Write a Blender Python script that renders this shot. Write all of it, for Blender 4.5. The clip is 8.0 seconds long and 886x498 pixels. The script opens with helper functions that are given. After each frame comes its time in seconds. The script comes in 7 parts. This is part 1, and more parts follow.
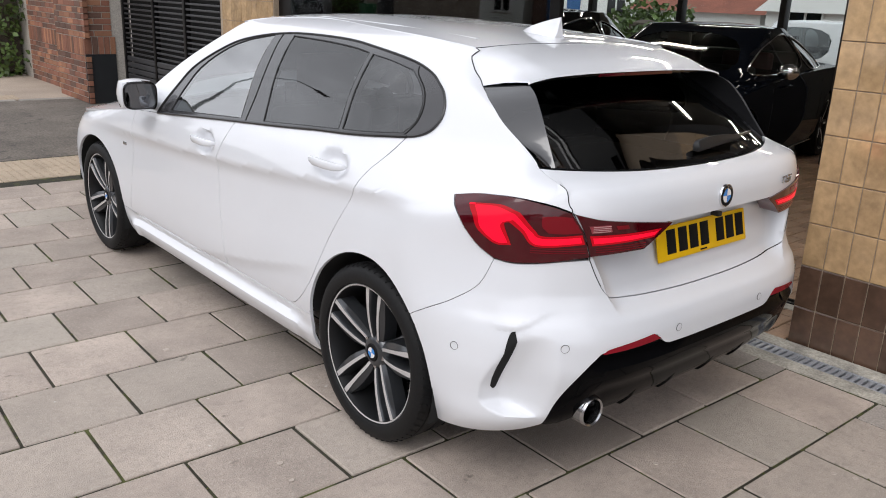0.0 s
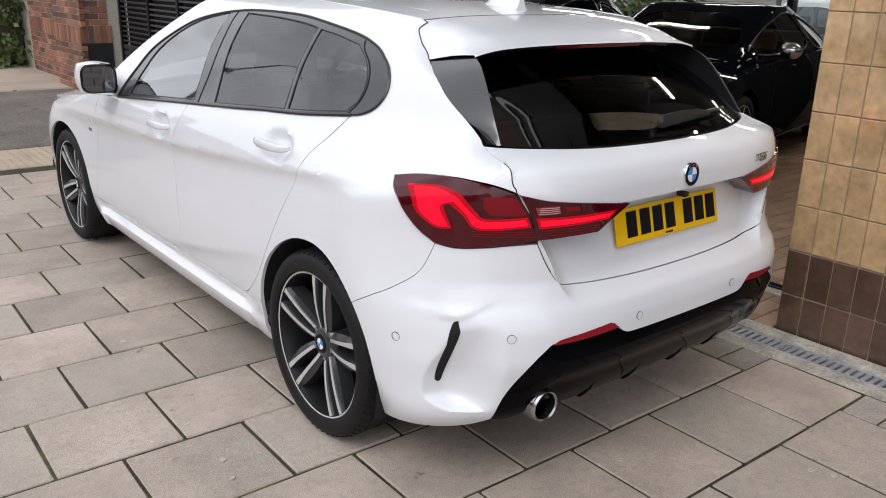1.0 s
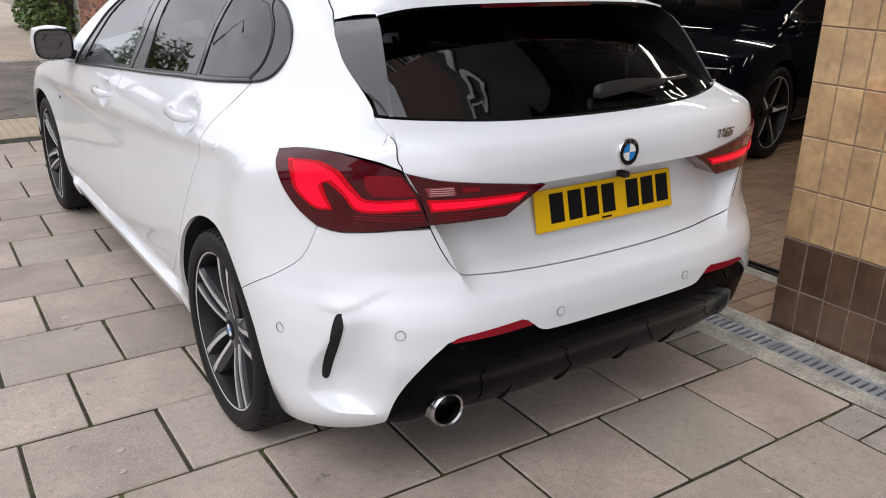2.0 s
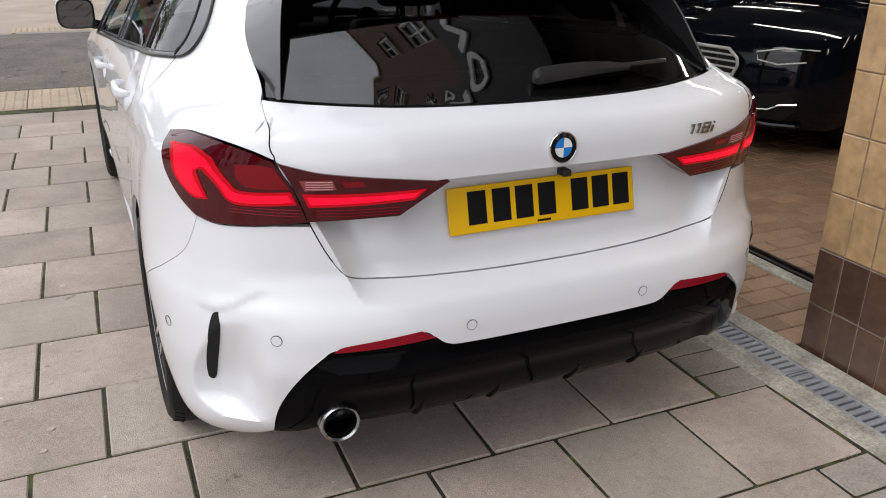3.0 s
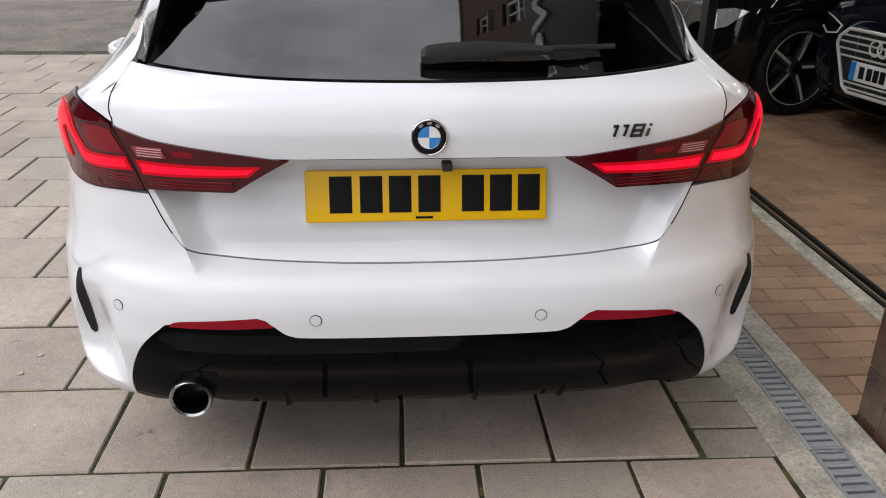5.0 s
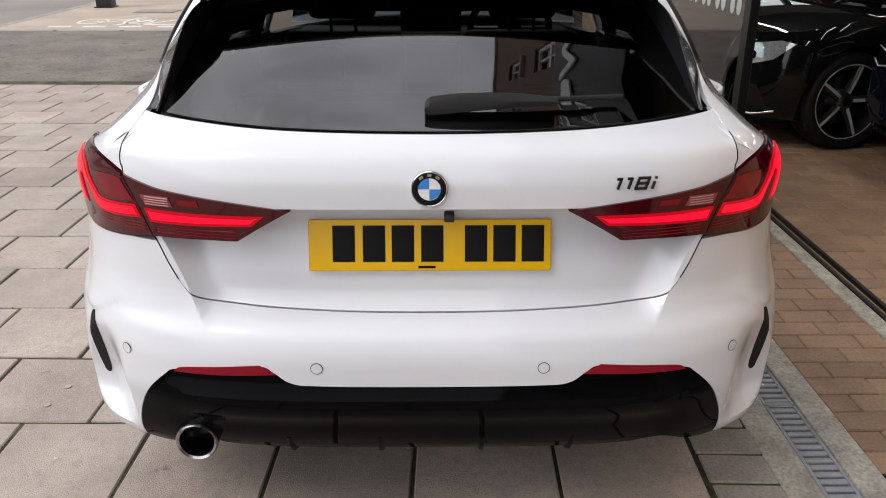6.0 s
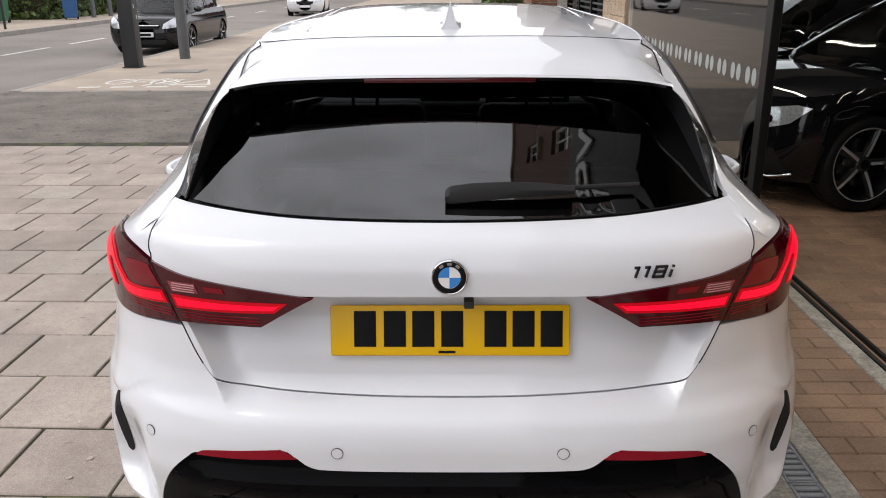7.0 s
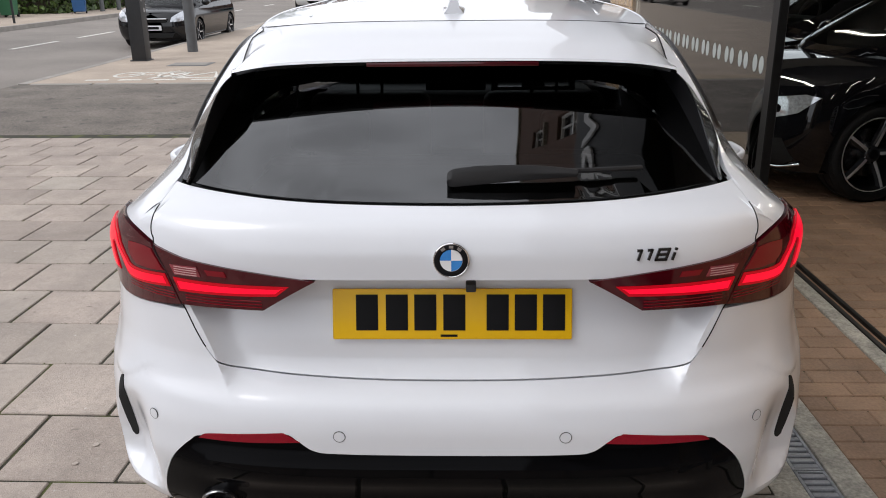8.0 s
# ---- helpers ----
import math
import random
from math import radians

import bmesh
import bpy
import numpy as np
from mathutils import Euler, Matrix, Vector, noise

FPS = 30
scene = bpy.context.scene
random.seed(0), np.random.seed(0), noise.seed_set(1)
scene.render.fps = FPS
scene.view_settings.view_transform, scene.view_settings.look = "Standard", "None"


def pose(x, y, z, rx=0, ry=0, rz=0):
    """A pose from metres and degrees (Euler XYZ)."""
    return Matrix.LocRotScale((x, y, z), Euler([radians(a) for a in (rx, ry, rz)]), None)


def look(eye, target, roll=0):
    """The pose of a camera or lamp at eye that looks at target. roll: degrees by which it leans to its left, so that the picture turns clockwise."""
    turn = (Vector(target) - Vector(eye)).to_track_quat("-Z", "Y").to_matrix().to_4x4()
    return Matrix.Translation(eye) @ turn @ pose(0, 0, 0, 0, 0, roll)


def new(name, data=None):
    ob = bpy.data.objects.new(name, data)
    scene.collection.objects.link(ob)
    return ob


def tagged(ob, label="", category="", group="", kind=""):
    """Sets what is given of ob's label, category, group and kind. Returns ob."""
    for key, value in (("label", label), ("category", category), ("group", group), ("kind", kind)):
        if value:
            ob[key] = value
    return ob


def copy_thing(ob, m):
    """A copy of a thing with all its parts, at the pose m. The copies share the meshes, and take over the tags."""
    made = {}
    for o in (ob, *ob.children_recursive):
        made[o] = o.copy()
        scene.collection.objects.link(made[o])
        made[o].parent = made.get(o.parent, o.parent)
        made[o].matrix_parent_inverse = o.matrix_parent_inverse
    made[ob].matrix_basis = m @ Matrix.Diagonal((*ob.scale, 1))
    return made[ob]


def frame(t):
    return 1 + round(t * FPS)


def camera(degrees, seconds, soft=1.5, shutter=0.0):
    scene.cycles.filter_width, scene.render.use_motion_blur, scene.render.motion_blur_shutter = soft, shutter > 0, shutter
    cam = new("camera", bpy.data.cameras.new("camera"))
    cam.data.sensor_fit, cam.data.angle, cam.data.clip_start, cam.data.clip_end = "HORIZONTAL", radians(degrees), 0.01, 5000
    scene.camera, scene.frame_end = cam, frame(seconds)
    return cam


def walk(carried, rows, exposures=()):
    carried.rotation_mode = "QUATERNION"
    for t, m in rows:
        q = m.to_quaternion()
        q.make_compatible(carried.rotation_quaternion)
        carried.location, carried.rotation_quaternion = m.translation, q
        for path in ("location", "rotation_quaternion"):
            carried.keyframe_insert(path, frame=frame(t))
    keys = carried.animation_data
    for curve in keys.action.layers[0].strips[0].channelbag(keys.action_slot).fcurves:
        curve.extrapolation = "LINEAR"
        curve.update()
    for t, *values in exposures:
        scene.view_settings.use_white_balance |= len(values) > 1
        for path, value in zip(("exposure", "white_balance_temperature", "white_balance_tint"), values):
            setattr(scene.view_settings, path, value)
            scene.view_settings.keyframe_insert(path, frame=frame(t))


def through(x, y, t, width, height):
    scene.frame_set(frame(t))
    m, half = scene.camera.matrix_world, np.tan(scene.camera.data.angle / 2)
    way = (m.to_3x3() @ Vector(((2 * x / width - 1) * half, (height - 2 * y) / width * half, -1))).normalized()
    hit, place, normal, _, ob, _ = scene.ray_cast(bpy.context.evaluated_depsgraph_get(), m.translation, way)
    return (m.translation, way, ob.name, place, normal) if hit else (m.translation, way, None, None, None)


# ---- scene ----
cam = camera(57.2, 8.0, soft=1.0)
PATH = [
    (0, (-2.38, -1.294, 1.516), (-1.129, 0.148, 0.921), 2.4),
    (0.5, (-2.313, -1.325, 1.488), (-1.075, 0.126, 0.888), 1.9),
    (1, (-2.119, -1.328, 1.465), (-0.906, 0.136, 0.843), 1.6),
    (1.5, (-1.88, -1.332, 1.46), (-0.721, 0.159, 0.801), 1.4),
    (2, (-1.605, -1.404, 1.425), (-0.536, 0.14, 0.736), 1.2),
    (2.2, (-1.486, -1.438, 1.427), (-0.465, 0.13, 0.721), 1.2),
    (3.3, (-0.843, -1.499, 1.398), (-0.171, 0.223, 0.636), 0.9),
    (3.5, (-0.736, -1.524, 1.386), (-0.133, 0.222, 0.618), 1.0),
    (4, (-0.459, -1.597, 1.385), (-0.034, 0.193, 0.602), 1.0),
    (4.5, (-0.251, -1.561, 1.381), (0.017, 0.251, 0.579), 0.9),
    (5.8, (0.013, -1.504, 1.408), (0.046, 0.342, 0.64), 0.2),
    (6, (0.014, -1.501, 1.433), (0.03, 0.353, 0.685), -0.0),
    (6.5, (0.013, -1.499, 1.487), (0.001, 0.379, 0.802), -0.4),
    (7, (0.011, -1.502, 1.514), (-0.018, 0.396, 0.883), -0.4),
    (7.5, (0.017, -1.503, 1.523), (-0.023, 0.4, 0.909), -0.5),
    (8, (0.024, -1.505, 1.491), (-0.025, 0.388, 0.846), -0.6),
]
# the camera's own drift in exposure and white balance
DRIFT = [(0, .03, 6400, 11), (1.5, .0, 6400, 11), (3.5, .07, 6500, 11), (4.5, .11, 6500, 11), (6, .18, 6550, 11.5), (6.5, .14, 6600, 12), (7, .06, 6550, 12), (8, -.02, 6400, 11)]
walk(cam, [(t, look(eye, target, roll)) for t, eye, target, roll in PATH], DRIFT)

# ---- world and sun: a bright overcast day ----
world = bpy.data.worlds.new("overcast_sky")
scene.world = world
world.use_nodes = True
wn, wl = world.node_tree.nodes, world.node_tree.links
wn.clear()
sky = wn.new("ShaderNodeTexSky")
sky.sky_type = "NISHITA"
sky.sun_disc = False
sky.sun_elevation, sky.sun_rotation = radians(50), radians(246)
sky.air_density, sky.dust_density = 1.0, 4.0
grey = wn.new("ShaderNodeHueSaturation")
grey.inputs["Saturation"].default_value = 0.12
grey.inputs["Value"].default_value = 1.0
coord = wn.new("ShaderNodeTexCoord")
cloud = wn.new("ShaderNodeTexNoise")
cloud.inputs["Scale"].default_value, cloud.inputs["Detail"].default_value, cloud.inputs["Roughness"].default_value = 2.6, 6.0, 0.55
cmap = wn.new("ShaderNodeMapping")
cmap.inputs["Scale"].default_value = (1.0, 1.0, 2.6)
cramp = wn.new("ShaderNodeMapRange")
cramp.inputs["From Min"].default_value, cramp.inputs["From Max"].default_value = 0.34, 0.66
cramp.inputs["To Min"].default_value, cramp.inputs["To Max"].default_value = 6.0, 9.5
lay = wn.new("ShaderNodeMix")
lay.data_type = "RGBA"
lay.inputs["Factor"].default_value = 0.80
tint = wn.new("ShaderNodeCombineColor")
back = wn.new("ShaderNodeBackground")
back.inputs["Strength"].default_value = 0.19
wout = wn.new("ShaderNodeOutputWorld")
wl.new(coord.outputs["Generated"], cmap.inputs["Vector"])
wl.new(cmap.outputs["Vector"], cloud.inputs["Vector"])
wl.new(cloud.outputs["Fac"], cramp.inputs["Value"])
for ch, k in (("Red", .975), ("Green", 1.0), ("Blue", 1.06)):
    mul = wn.new("ShaderNodeMath")
    mul.operation = "MULTIPLY"
    mul.inputs[1].default_value = k
    wl.new(cramp.outputs["Result"], mul.inputs[0])
    wl.new(mul.outputs["Value"], tint.inputs[ch])
wl.new(sky.outputs["Color"], grey.inputs["Color"])
wl.new(grey.outputs["Color"], lay.inputs["A"])
wl.new(tint.outputs["Color"], lay.inputs["B"])
wl.new(lay.outputs["Result"], back.inputs["Color"])
wl.new(back.outputs["Background"], wout.inputs["Surface"])

sun_data = bpy.data.lights.new("sun", "SUN")
sun_data.energy, sun_data.angle, sun_data.color = 0.85, radians(30), (1.0, 0.97, 0.93)
sun = new("sun", sun_data)
sun.matrix_world = look((-8, -2.0, 10.5), (0, 1.5, 0))


# ---- materials ----
def mat(name, color, rough=0.5, metal=0.0, coat=0.0, coat_rough=0.03, spec=0.5, grain=0.0, grain_scale=60.0, blotch=0.0,
        blotch_scale=3.0, bump=0.0, bump_scale=200.0, vary=0.0, emit=0.0, emit_color=None, island=False, rough_var=0.0):
    """A surface: base colour with fine grain, broad blotches, a change from piece to piece, and fine relief."""
    m = bpy.data.materials.new(name)
    m.use_nodes = True
    n, k = m.node_tree.nodes, m.node_tree.links
    b = n["Principled BSDF"]
    b.inputs["Roughness"].default_value, b.inputs["Metallic"].default_value = rough, metal
    b.inputs["Coat Weight"].default_value, b.inputs["Coat Roughness"].default_value = coat, coat_rough
    b.inputs["Specular IOR Level"].default_value = spec
    b.inputs["Base Color"].default_value = (*color, 1)
    geo = n.new("ShaderNodeNewGeometry")
    last = None
    if grain or blotch or vary:
        parts = []
        if grain:
            t = n.new("ShaderNodeTexNoise")
            t.inputs["Scale"].default_value, t.inputs["Detail"].default_value = grain_scale, 5.0
            k.new(geo.outputs["Position"], t.inputs["Vector"])
            parts.append((t.outputs["Fac"], grain))
        if blotch:
            t = n.new("ShaderNodeTexNoise")
            t.inputs["Scale"].default_value, t.inputs["Detail"].default_value, t.inputs["Roughness"].default_value = blotch_scale, 4.0, 0.6
            k.new(geo.outputs["Position"], t.inputs["Vector"])
            parts.append((t.outputs["Fac"], blotch))
        if vary:
            if island:
                parts.append((geo.outputs["Random Per Island"], vary))
            else:
                info = n.new("ShaderNodeObjectInfo")
                parts.append((info.outputs["Random"], vary))
        for socket, amount in parts:
            r = n.new("ShaderNodeMapRange")
            r.inputs["From Min"].default_value, r.inputs["From Max"].default_value = (0.0, 1.0) if amount == vary and vary else (0.25, 0.75)
            r.inputs["To Min"].default_value, r.inputs["To Max"].default_value = 1 - amount, 1 + amount
            k.new(socket, r.inputs["Value"])
            if last is None:
                last = r.outputs["Result"]
            else:
                mul = n.new("ShaderNodeMath")
                mul.operation = "MULTIPLY"
                k.new(last, mul.inputs[0])
                k.new(r.outputs["Result"], mul.inputs[1])
                last = mul.outputs["Value"]
        mix = n.new("ShaderNodeVectorMath")
        mix.operation = "SCALE"
        mix.inputs[0].default_value = color
        k.new(last, mix.inputs["Scale"])
        k.new(mix.outputs["Vector"], b.inputs["Base Color"])
    if rough_var:
        t = n.new("ShaderNodeTexNoise")
        t.inputs["Scale"].default_value, t.inputs["Detail"].default_value = 7.0, 4.0
        k.new(geo.outputs["Position"], t.inputs["Vector"])
        r = n.new("ShaderNodeMapRange")
        r.inputs["From Min"].default_value, r.inputs["From Max"].default_value = 0.3, 0.7
        r.inputs["To Min"].default_value, r.inputs["To Max"].default_value = max(0.02, rough - rough_var), rough + rough_var
        k.new(t.outputs["Fac"], r.inputs["Value"])
        k.new(r.outputs["Result"], b.inputs["Roughness"])
    if bump:
        t = n.new("ShaderNodeTexNoise")
        t.inputs["Scale"].default_value, t.inputs["Detail"].default_value = bump_scale, 4.0
        k.new(geo.outputs["Position"], t.inputs["Vector"])
        bm_ = n.new("ShaderNodeBump")
        bm_.inputs["Strength"].default_value, bm_.inputs["Distance"].default_value = bump, 0.004
        k.new(t.outputs["Fac"], bm_.inputs["Height"])
        k.new(bm_.outputs["Normal"], b.inputs["Normal"])
    if emit:
        b.inputs["Emission Color"].default_value = (*(emit_color or color), 1)
        b.inputs["Emission Strength"].default_value = emit
    return m


def glass(name, color, through, gloss=0.02, ior=1.5):
    """A thin pane: tinted see-through with a clear mirror sheen by Fresnel."""
    m = bpy.data.materials.new(name)
    m.use_nodes = True
    n, k = m.node_tree.nodes, m.node_tree.links
    n.clear()
    out = n.new("ShaderNodeOutputMaterial")
    clear = n.new("ShaderNodeBsdfTransparent")
    clear.inputs["Color"].default_value = (*[c * through for c in color], 1)
    shine = n.new("ShaderNodeBsdfGlossy")
    shine.inputs["Roughness"].default_value = gloss
    fres = n.new("ShaderNodeFresnel")
    fres.inputs["IOR"].default_value = ior
    mix = n.new("ShaderNodeMixShader")
    k.new(fres.outputs["Fac"], mix.inputs["Fac"])
    k.new(clear.outputs["BSDF"], mix.inputs[1])
    k.new(shine.outputs["BSDF"], mix.inputs[2])
    k.new(mix.outputs["Shader"], out.inputs["Surface"])
    return m


WHITE = mat("white_car_paint", (.715, .728, .760), .35, coat=1.0, coat_rough=.02, blotch=.012, blotch_scale=5)
WINTRIM = mat("satin_window_surround", (.030, .029, .031), .24, spec=.5, coat=.6, coat_rough=.06, grain=.1, grain_scale=200)
GLOSS = mat("gloss_black", (.004, .004, .0045), .06, spec=.4, blotch=.1, blotch_scale=9)
DIFF = mat("diffuser_gloss_black", (.003, .003, .0035), .05, spec=.15, blotch=.1, blotch_scale=9)
DIFF.node_tree.nodes["Principled BSDF"].inputs["IOR"].default_value = 1.25
BARREL = mat("dark_rim_barrel", (.012, .012, .013), .4, .3, blotch=.1)
CLOTH = mat("grey_headliner_cloth", (.30, .30, .29), .9, bump=.2)
TRIM = mat("satin_black_trim", (.018, .018, .019), .32, grain=.15, grain_scale=300)
BLADE = mat("dark_grey_blade", (.03, .03, .032), .22, coat=1.0, coat_rough=.06, blotch=.06)
# near-black that puts the deep shade of recesses, gaps and undersides into colour
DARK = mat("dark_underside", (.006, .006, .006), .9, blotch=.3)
RUBBER = mat("tyre_rubber", (.008, .008, .0085), .6, spec=.25, grain=.25, grain_scale=90, bump=.15, bump_scale=260)
DARKCHROME = mat("smoked_chrome", (.28, .28, .29), .16, 1.0, blotch=.05)
CHROME = mat("chrome", (.75, .75, .76), .08, 1.0, blotch=.05)
STEEL = mat("brushed_steel", (.45, .45, .46), .24, 1.0, grain=.12, grain_scale=300)
ALLOY = mat("machined_alloy", (.74, .735, .73), .28, .35, grain=.08, grain_scale=500)
RIMFACE = mat("machined_rim_face", (.62, .61, .61), .30, .45, grain=.12, grain_scale=500)
GREYALLOY = mat("dark_grey_alloy", (.050, .053, .058), .28, .5, coat=.4, blotch=.08)
SEAT = mat("dark_leather", (.02, .018, .018), .5, bump=.2, bump_scale=180, blotch=.1)
SEATRED = mat("dark_red_leather", (.09, .012, .014), .5, bump=.2, bump_scale=180, blotch=.1)
PLASTIC = mat("soft_black_plastic", (.015, .015, .016), .55, bump=.15, bump_scale=350, blotch=.08)
LENS = mat("dark_red_lens", (.058, .0006, .004), .05, spec=.35, coat=.3, coat_rough=.02, blotch=.2, blotch_scale=14)
LENSGLOW = mat("glowing_red_lens", (.22, .001, .005), .25, spec=.2, emit=.30, emit_color=(1.0, .003, .020), grain=.2, grain_scale=60)
LENSLIT = mat("lit_red_light_guide", (.30, .002, .006), .3, spec=.12, coat=.12, emit=.95, emit_color=(1.0, .004, .034))
LENSMID = mat("red_lens", (.15, .002, .008), .12, spec=.25, coat=.25, emit=.03, emit_color=(1.0, .005, .02))
LENSCLEAR = mat("clear_grey_lens", (.26, .045, .055), .15, spec=.3, coat=.3, grain=.2, grain_scale=150)
LENSRIB = mat("pale_lens_rib", (.55, .30, .30), .2, spec=.4, coat=.3, grain=.1, grain_scale=150)
REFLECT = mat("red_reflector", (.24, .004, .014), .15, spec=.25, grain=.12, grain_scale=240)
YELLOW = mat("plate_yellow", (.80, .47, .003), .4, spec=.25, coat=.12, blotch=.02)
PLATEWHITE = mat("plate_white", (.72, .73, .74), .35, coat=.4)
INK = mat("plate_black", (.006, .006, .007), .6, spec=.15)
BLUE = mat("badge_blue", (.02, .22, .62), .25, coat=1.0)
ENAMEL = mat("badge_white", (.8, .8, .8), .25, coat=1.0)
TINT = glass("privacy_glass", (.75, .76, .78), .34, ior=2.1)
SCREENGLASS = glass("windscreen_glass", (.86, .93, .90), .88, ior=1.5)
LIGHTGLASS = glass("light_green_glass", (.86, .93, .90), .88, ior=5.5)
SHOPGLASS = glass("shop_window_glass", (.90, .95, .93), .94, ior=1.95)
BACKGLASS = glass("rear_window_glass", (.92, .95, .94), .95, ior=1.45)
CARGLASS = glass("car_window_glass", (.78, .84, .82), .72, ior=1.6)
MIRROR = mat("mirror_glass", (.16, .165, .175), .02, 1.0)

SLAB = mat("concrete_paving_slab", (.382, .318, .272), .82, grain=.24, grain_scale=240, blotch=.26, blotch_scale=3.0, bump=.7, bump_scale=240, vary=.17, rough_var=.08)


def spots(m, color, scale, lo, hi, amount=1.0):
    """Scattered small marks of another colour over a surface (lichen, gum, bird lime)."""
    n, k = m.node_tree.nodes, m.node_tree.links
    b = n["Principled BSDF"]
    geo = n.new("ShaderNodeNewGeometry")
    t = n.new("ShaderNodeTexNoise")
    t.inputs["Scale"].default_value, t.inputs["Detail"].default_value, t.inputs["Roughness"].default_value = scale, 3.0, 0.6
    r = n.new("ShaderNodeMapRange")
    r.inputs["From Min"].default_value, r.inputs["From Max"].default_value, r.inputs["To Max"].default_value = lo, hi, amount
    mix = n.new("ShaderNodeMix")
    mix.data_type = "RGBA"
    mix.inputs["B"].default_value = (*color, 1)
    k.new(geo.outputs["Position"], t.inputs["Vector"])
    k.new(t.outputs["Fac"], r.inputs["Value"])
    k.new(r.outputs["Result"], mix.inputs["Factor"])
    k.new(b.inputs["Base Color"].links[0].from_socket, mix.inputs["A"])
    k.new(mix.outputs["Result"], b.inputs["Base Color"])




def hued(m, color, lo, hi, amount):
    """Some pieces lean towards another colour."""
    n, k = m.node_tree.nodes, m.node_tree.links
    b = n["Principled BSDF"]
    info = n.new("ShaderNodeObjectInfo")
    mul = n.new("ShaderNodeMath")
    mul.operation = "MULTIPLY"
    mul.inputs[1].default_value = 7.31
    fr = n.new("ShaderNodeMath")
    fr.operation = "FRACT"
    r = n.new("ShaderNodeMapRange")
    r.inputs["From Min"].default_value, r.inputs["From Max"].default_value, r.inputs["To Max"].default_value = lo, hi, amount
    mix = n.new("ShaderNodeMix")
    mix.data_type = "RGBA"
    mix.inputs["B"].default_value = (*color, 1)
    k.new(info.outputs["Random"], mul.inputs[0])
    k.new(mul.outputs["Value"], fr.inputs[0])
    k.new(fr.outputs["Value"], r.inputs["Value"])
    k.new(r.outputs["Result"], mix.inputs["Factor"])
    k.new(b.inputs["Base Color"].links[0].from_socket, mix.inputs["A"])
    k.new(mix.outputs["Result"], b.inputs["Base Color"])


hued(SLAB, (.36, .335, .285), .45, .95, .5)
spots(SLAB, (.27, .235, .20), 34.0, .50, .66, .38)
spots(SLAB, (.50, .44, .385), 90.0, .57, .66, .42)
spots(SLAB, (.15, .125, .10), 150.0, .60, .68, .45)
spots(SLAB, (.60, .57, .52), 16.0, .72, .75, .8)
spots(SLAB, (.10, .085, .07), 11.0, .68, .75, .6)
SETT = mat("small_paving_sett", (.31, .275, .245), .85, grain=.25, grain_scale=110, blotch=.2, blotch_scale=6, bump=.4, bump_scale=200, vary=.12)
JOINT = mat("mossy_joint_sand", (.030, .027, .017), .95, grain=.4, grain_scale=90, blotch=.4, blotch_scale=4, bump=.5)
spots(JOINT, (.075, .085, .02), 7.0, .50, .62, .9)
MOSS = mat("joint_moss", (.075, .080, .022), .95, grain=.4, grain_scale=200, vary=.35, island=True)
GUM = mat("trodden_gum", (.44, .375, .325), .8, grain=.2, grain_scale=300)
CONCRETE = mat("rough_concrete", (.37, .345, .295), .9, grain=.34, grain_scale=90, blotch=.42, blotch_scale=9, bump=1.0, bump_scale=110)
GRATE = mat("galvanised_drain_grate", (.30, .31, .33), .5, .3, grain=.15, grain_scale=150, blotch=.15, blotch_scale=6)
ASPHALT = mat("worn_asphalt", (.140, .120, .101), .9, grain=.5, grain_scale=60, blotch=.38, blotch_scale=1.6, bump=.6, bump_scale=110)
ROADTOP = mat("road_asphalt", (.206, .182, .160), .9, grain=.35, grain_scale=70, blotch=.18, blotch_scale=.5, bump=.5, bump_scale=110)
spots(ASPHALT, (.05, .045, .04), 5.0, .60, .68, .7)
spots(ASPHALT, (.26, .235, .21), 24.0, .66, .70, .6)
FOOTWAY = mat("tan_footway", (.36, .295, .235), .9, grain=.3, grain_scale=60, blotch=.2, blotch_scale=1.1, bump=.4)
TACTILE = mat("buff_tactile_paving", (.40, .32, .235), .85, grain=.2, grain_scale=90, blotch=.15, blotch_scale=3, vary=.06)
KERB = mat("kerb_stone", (.26, .24, .215), .88, grain=.25, grain_scale=80, blotch=.2, blotch_scale=3, vary=.1)
PAINT = mat("worn_road_paint", (.62, .60, .55), .8, grain=.3, grain_scale=45, blotch=.15)
PAVIOUR = mat("brown_clay_paviour", (.265, .165, .105), .6, grain=.2, grain_scale=90, blotch=.25, blotch_scale=4, bump=.25, vary=.16, rough_var=.12)
TILE = mat("glazed_ochre_tile", (.43, .285, .150), .16, coat=.5, coat_rough=.08, grain=.14, grain_scale=34, blotch=.30, blotch_scale=9, vary=.10, rough_var=.06)
TILEDARK = mat("glazed_brown_tile", (.105, .060, .040), .15, coat=.8, coat_rough=.06, grain=.10, grain_scale=40, blotch=.38, blotch_scale=9, vary=.25, rough_var=.08)
GROUT = mat("grout", (.34, .265, .19), .9, grain=.2)
FRAME = mat("black_window_frame", (.008, .0075, .0075), .35, spec=.15, blotch=.2, blotch_scale=8)
JAMB = mat("dark_brown_jamb", (.03, .022, .017), .45, blotch=.2)
BRICK = mat("red_brown_brick", (.22, .095, .06), .9, grain=.22, grain_scale=110, blotch=.2, blotch_scale=5, bump=.5, vary=.34)
BRICKB = mat("brown_brick", (.13, .07, .05), .9, grain=.25, grain_scale=110, blotch=.25, blotch_scale=5, bump=.5, vary=.30)
BRICKO = mat("orange_brick", (.32, .15, .085), .9, grain=.22, grain_scale=110, blotch=.25, blotch_scale=5, bump=.5, vary=.25)
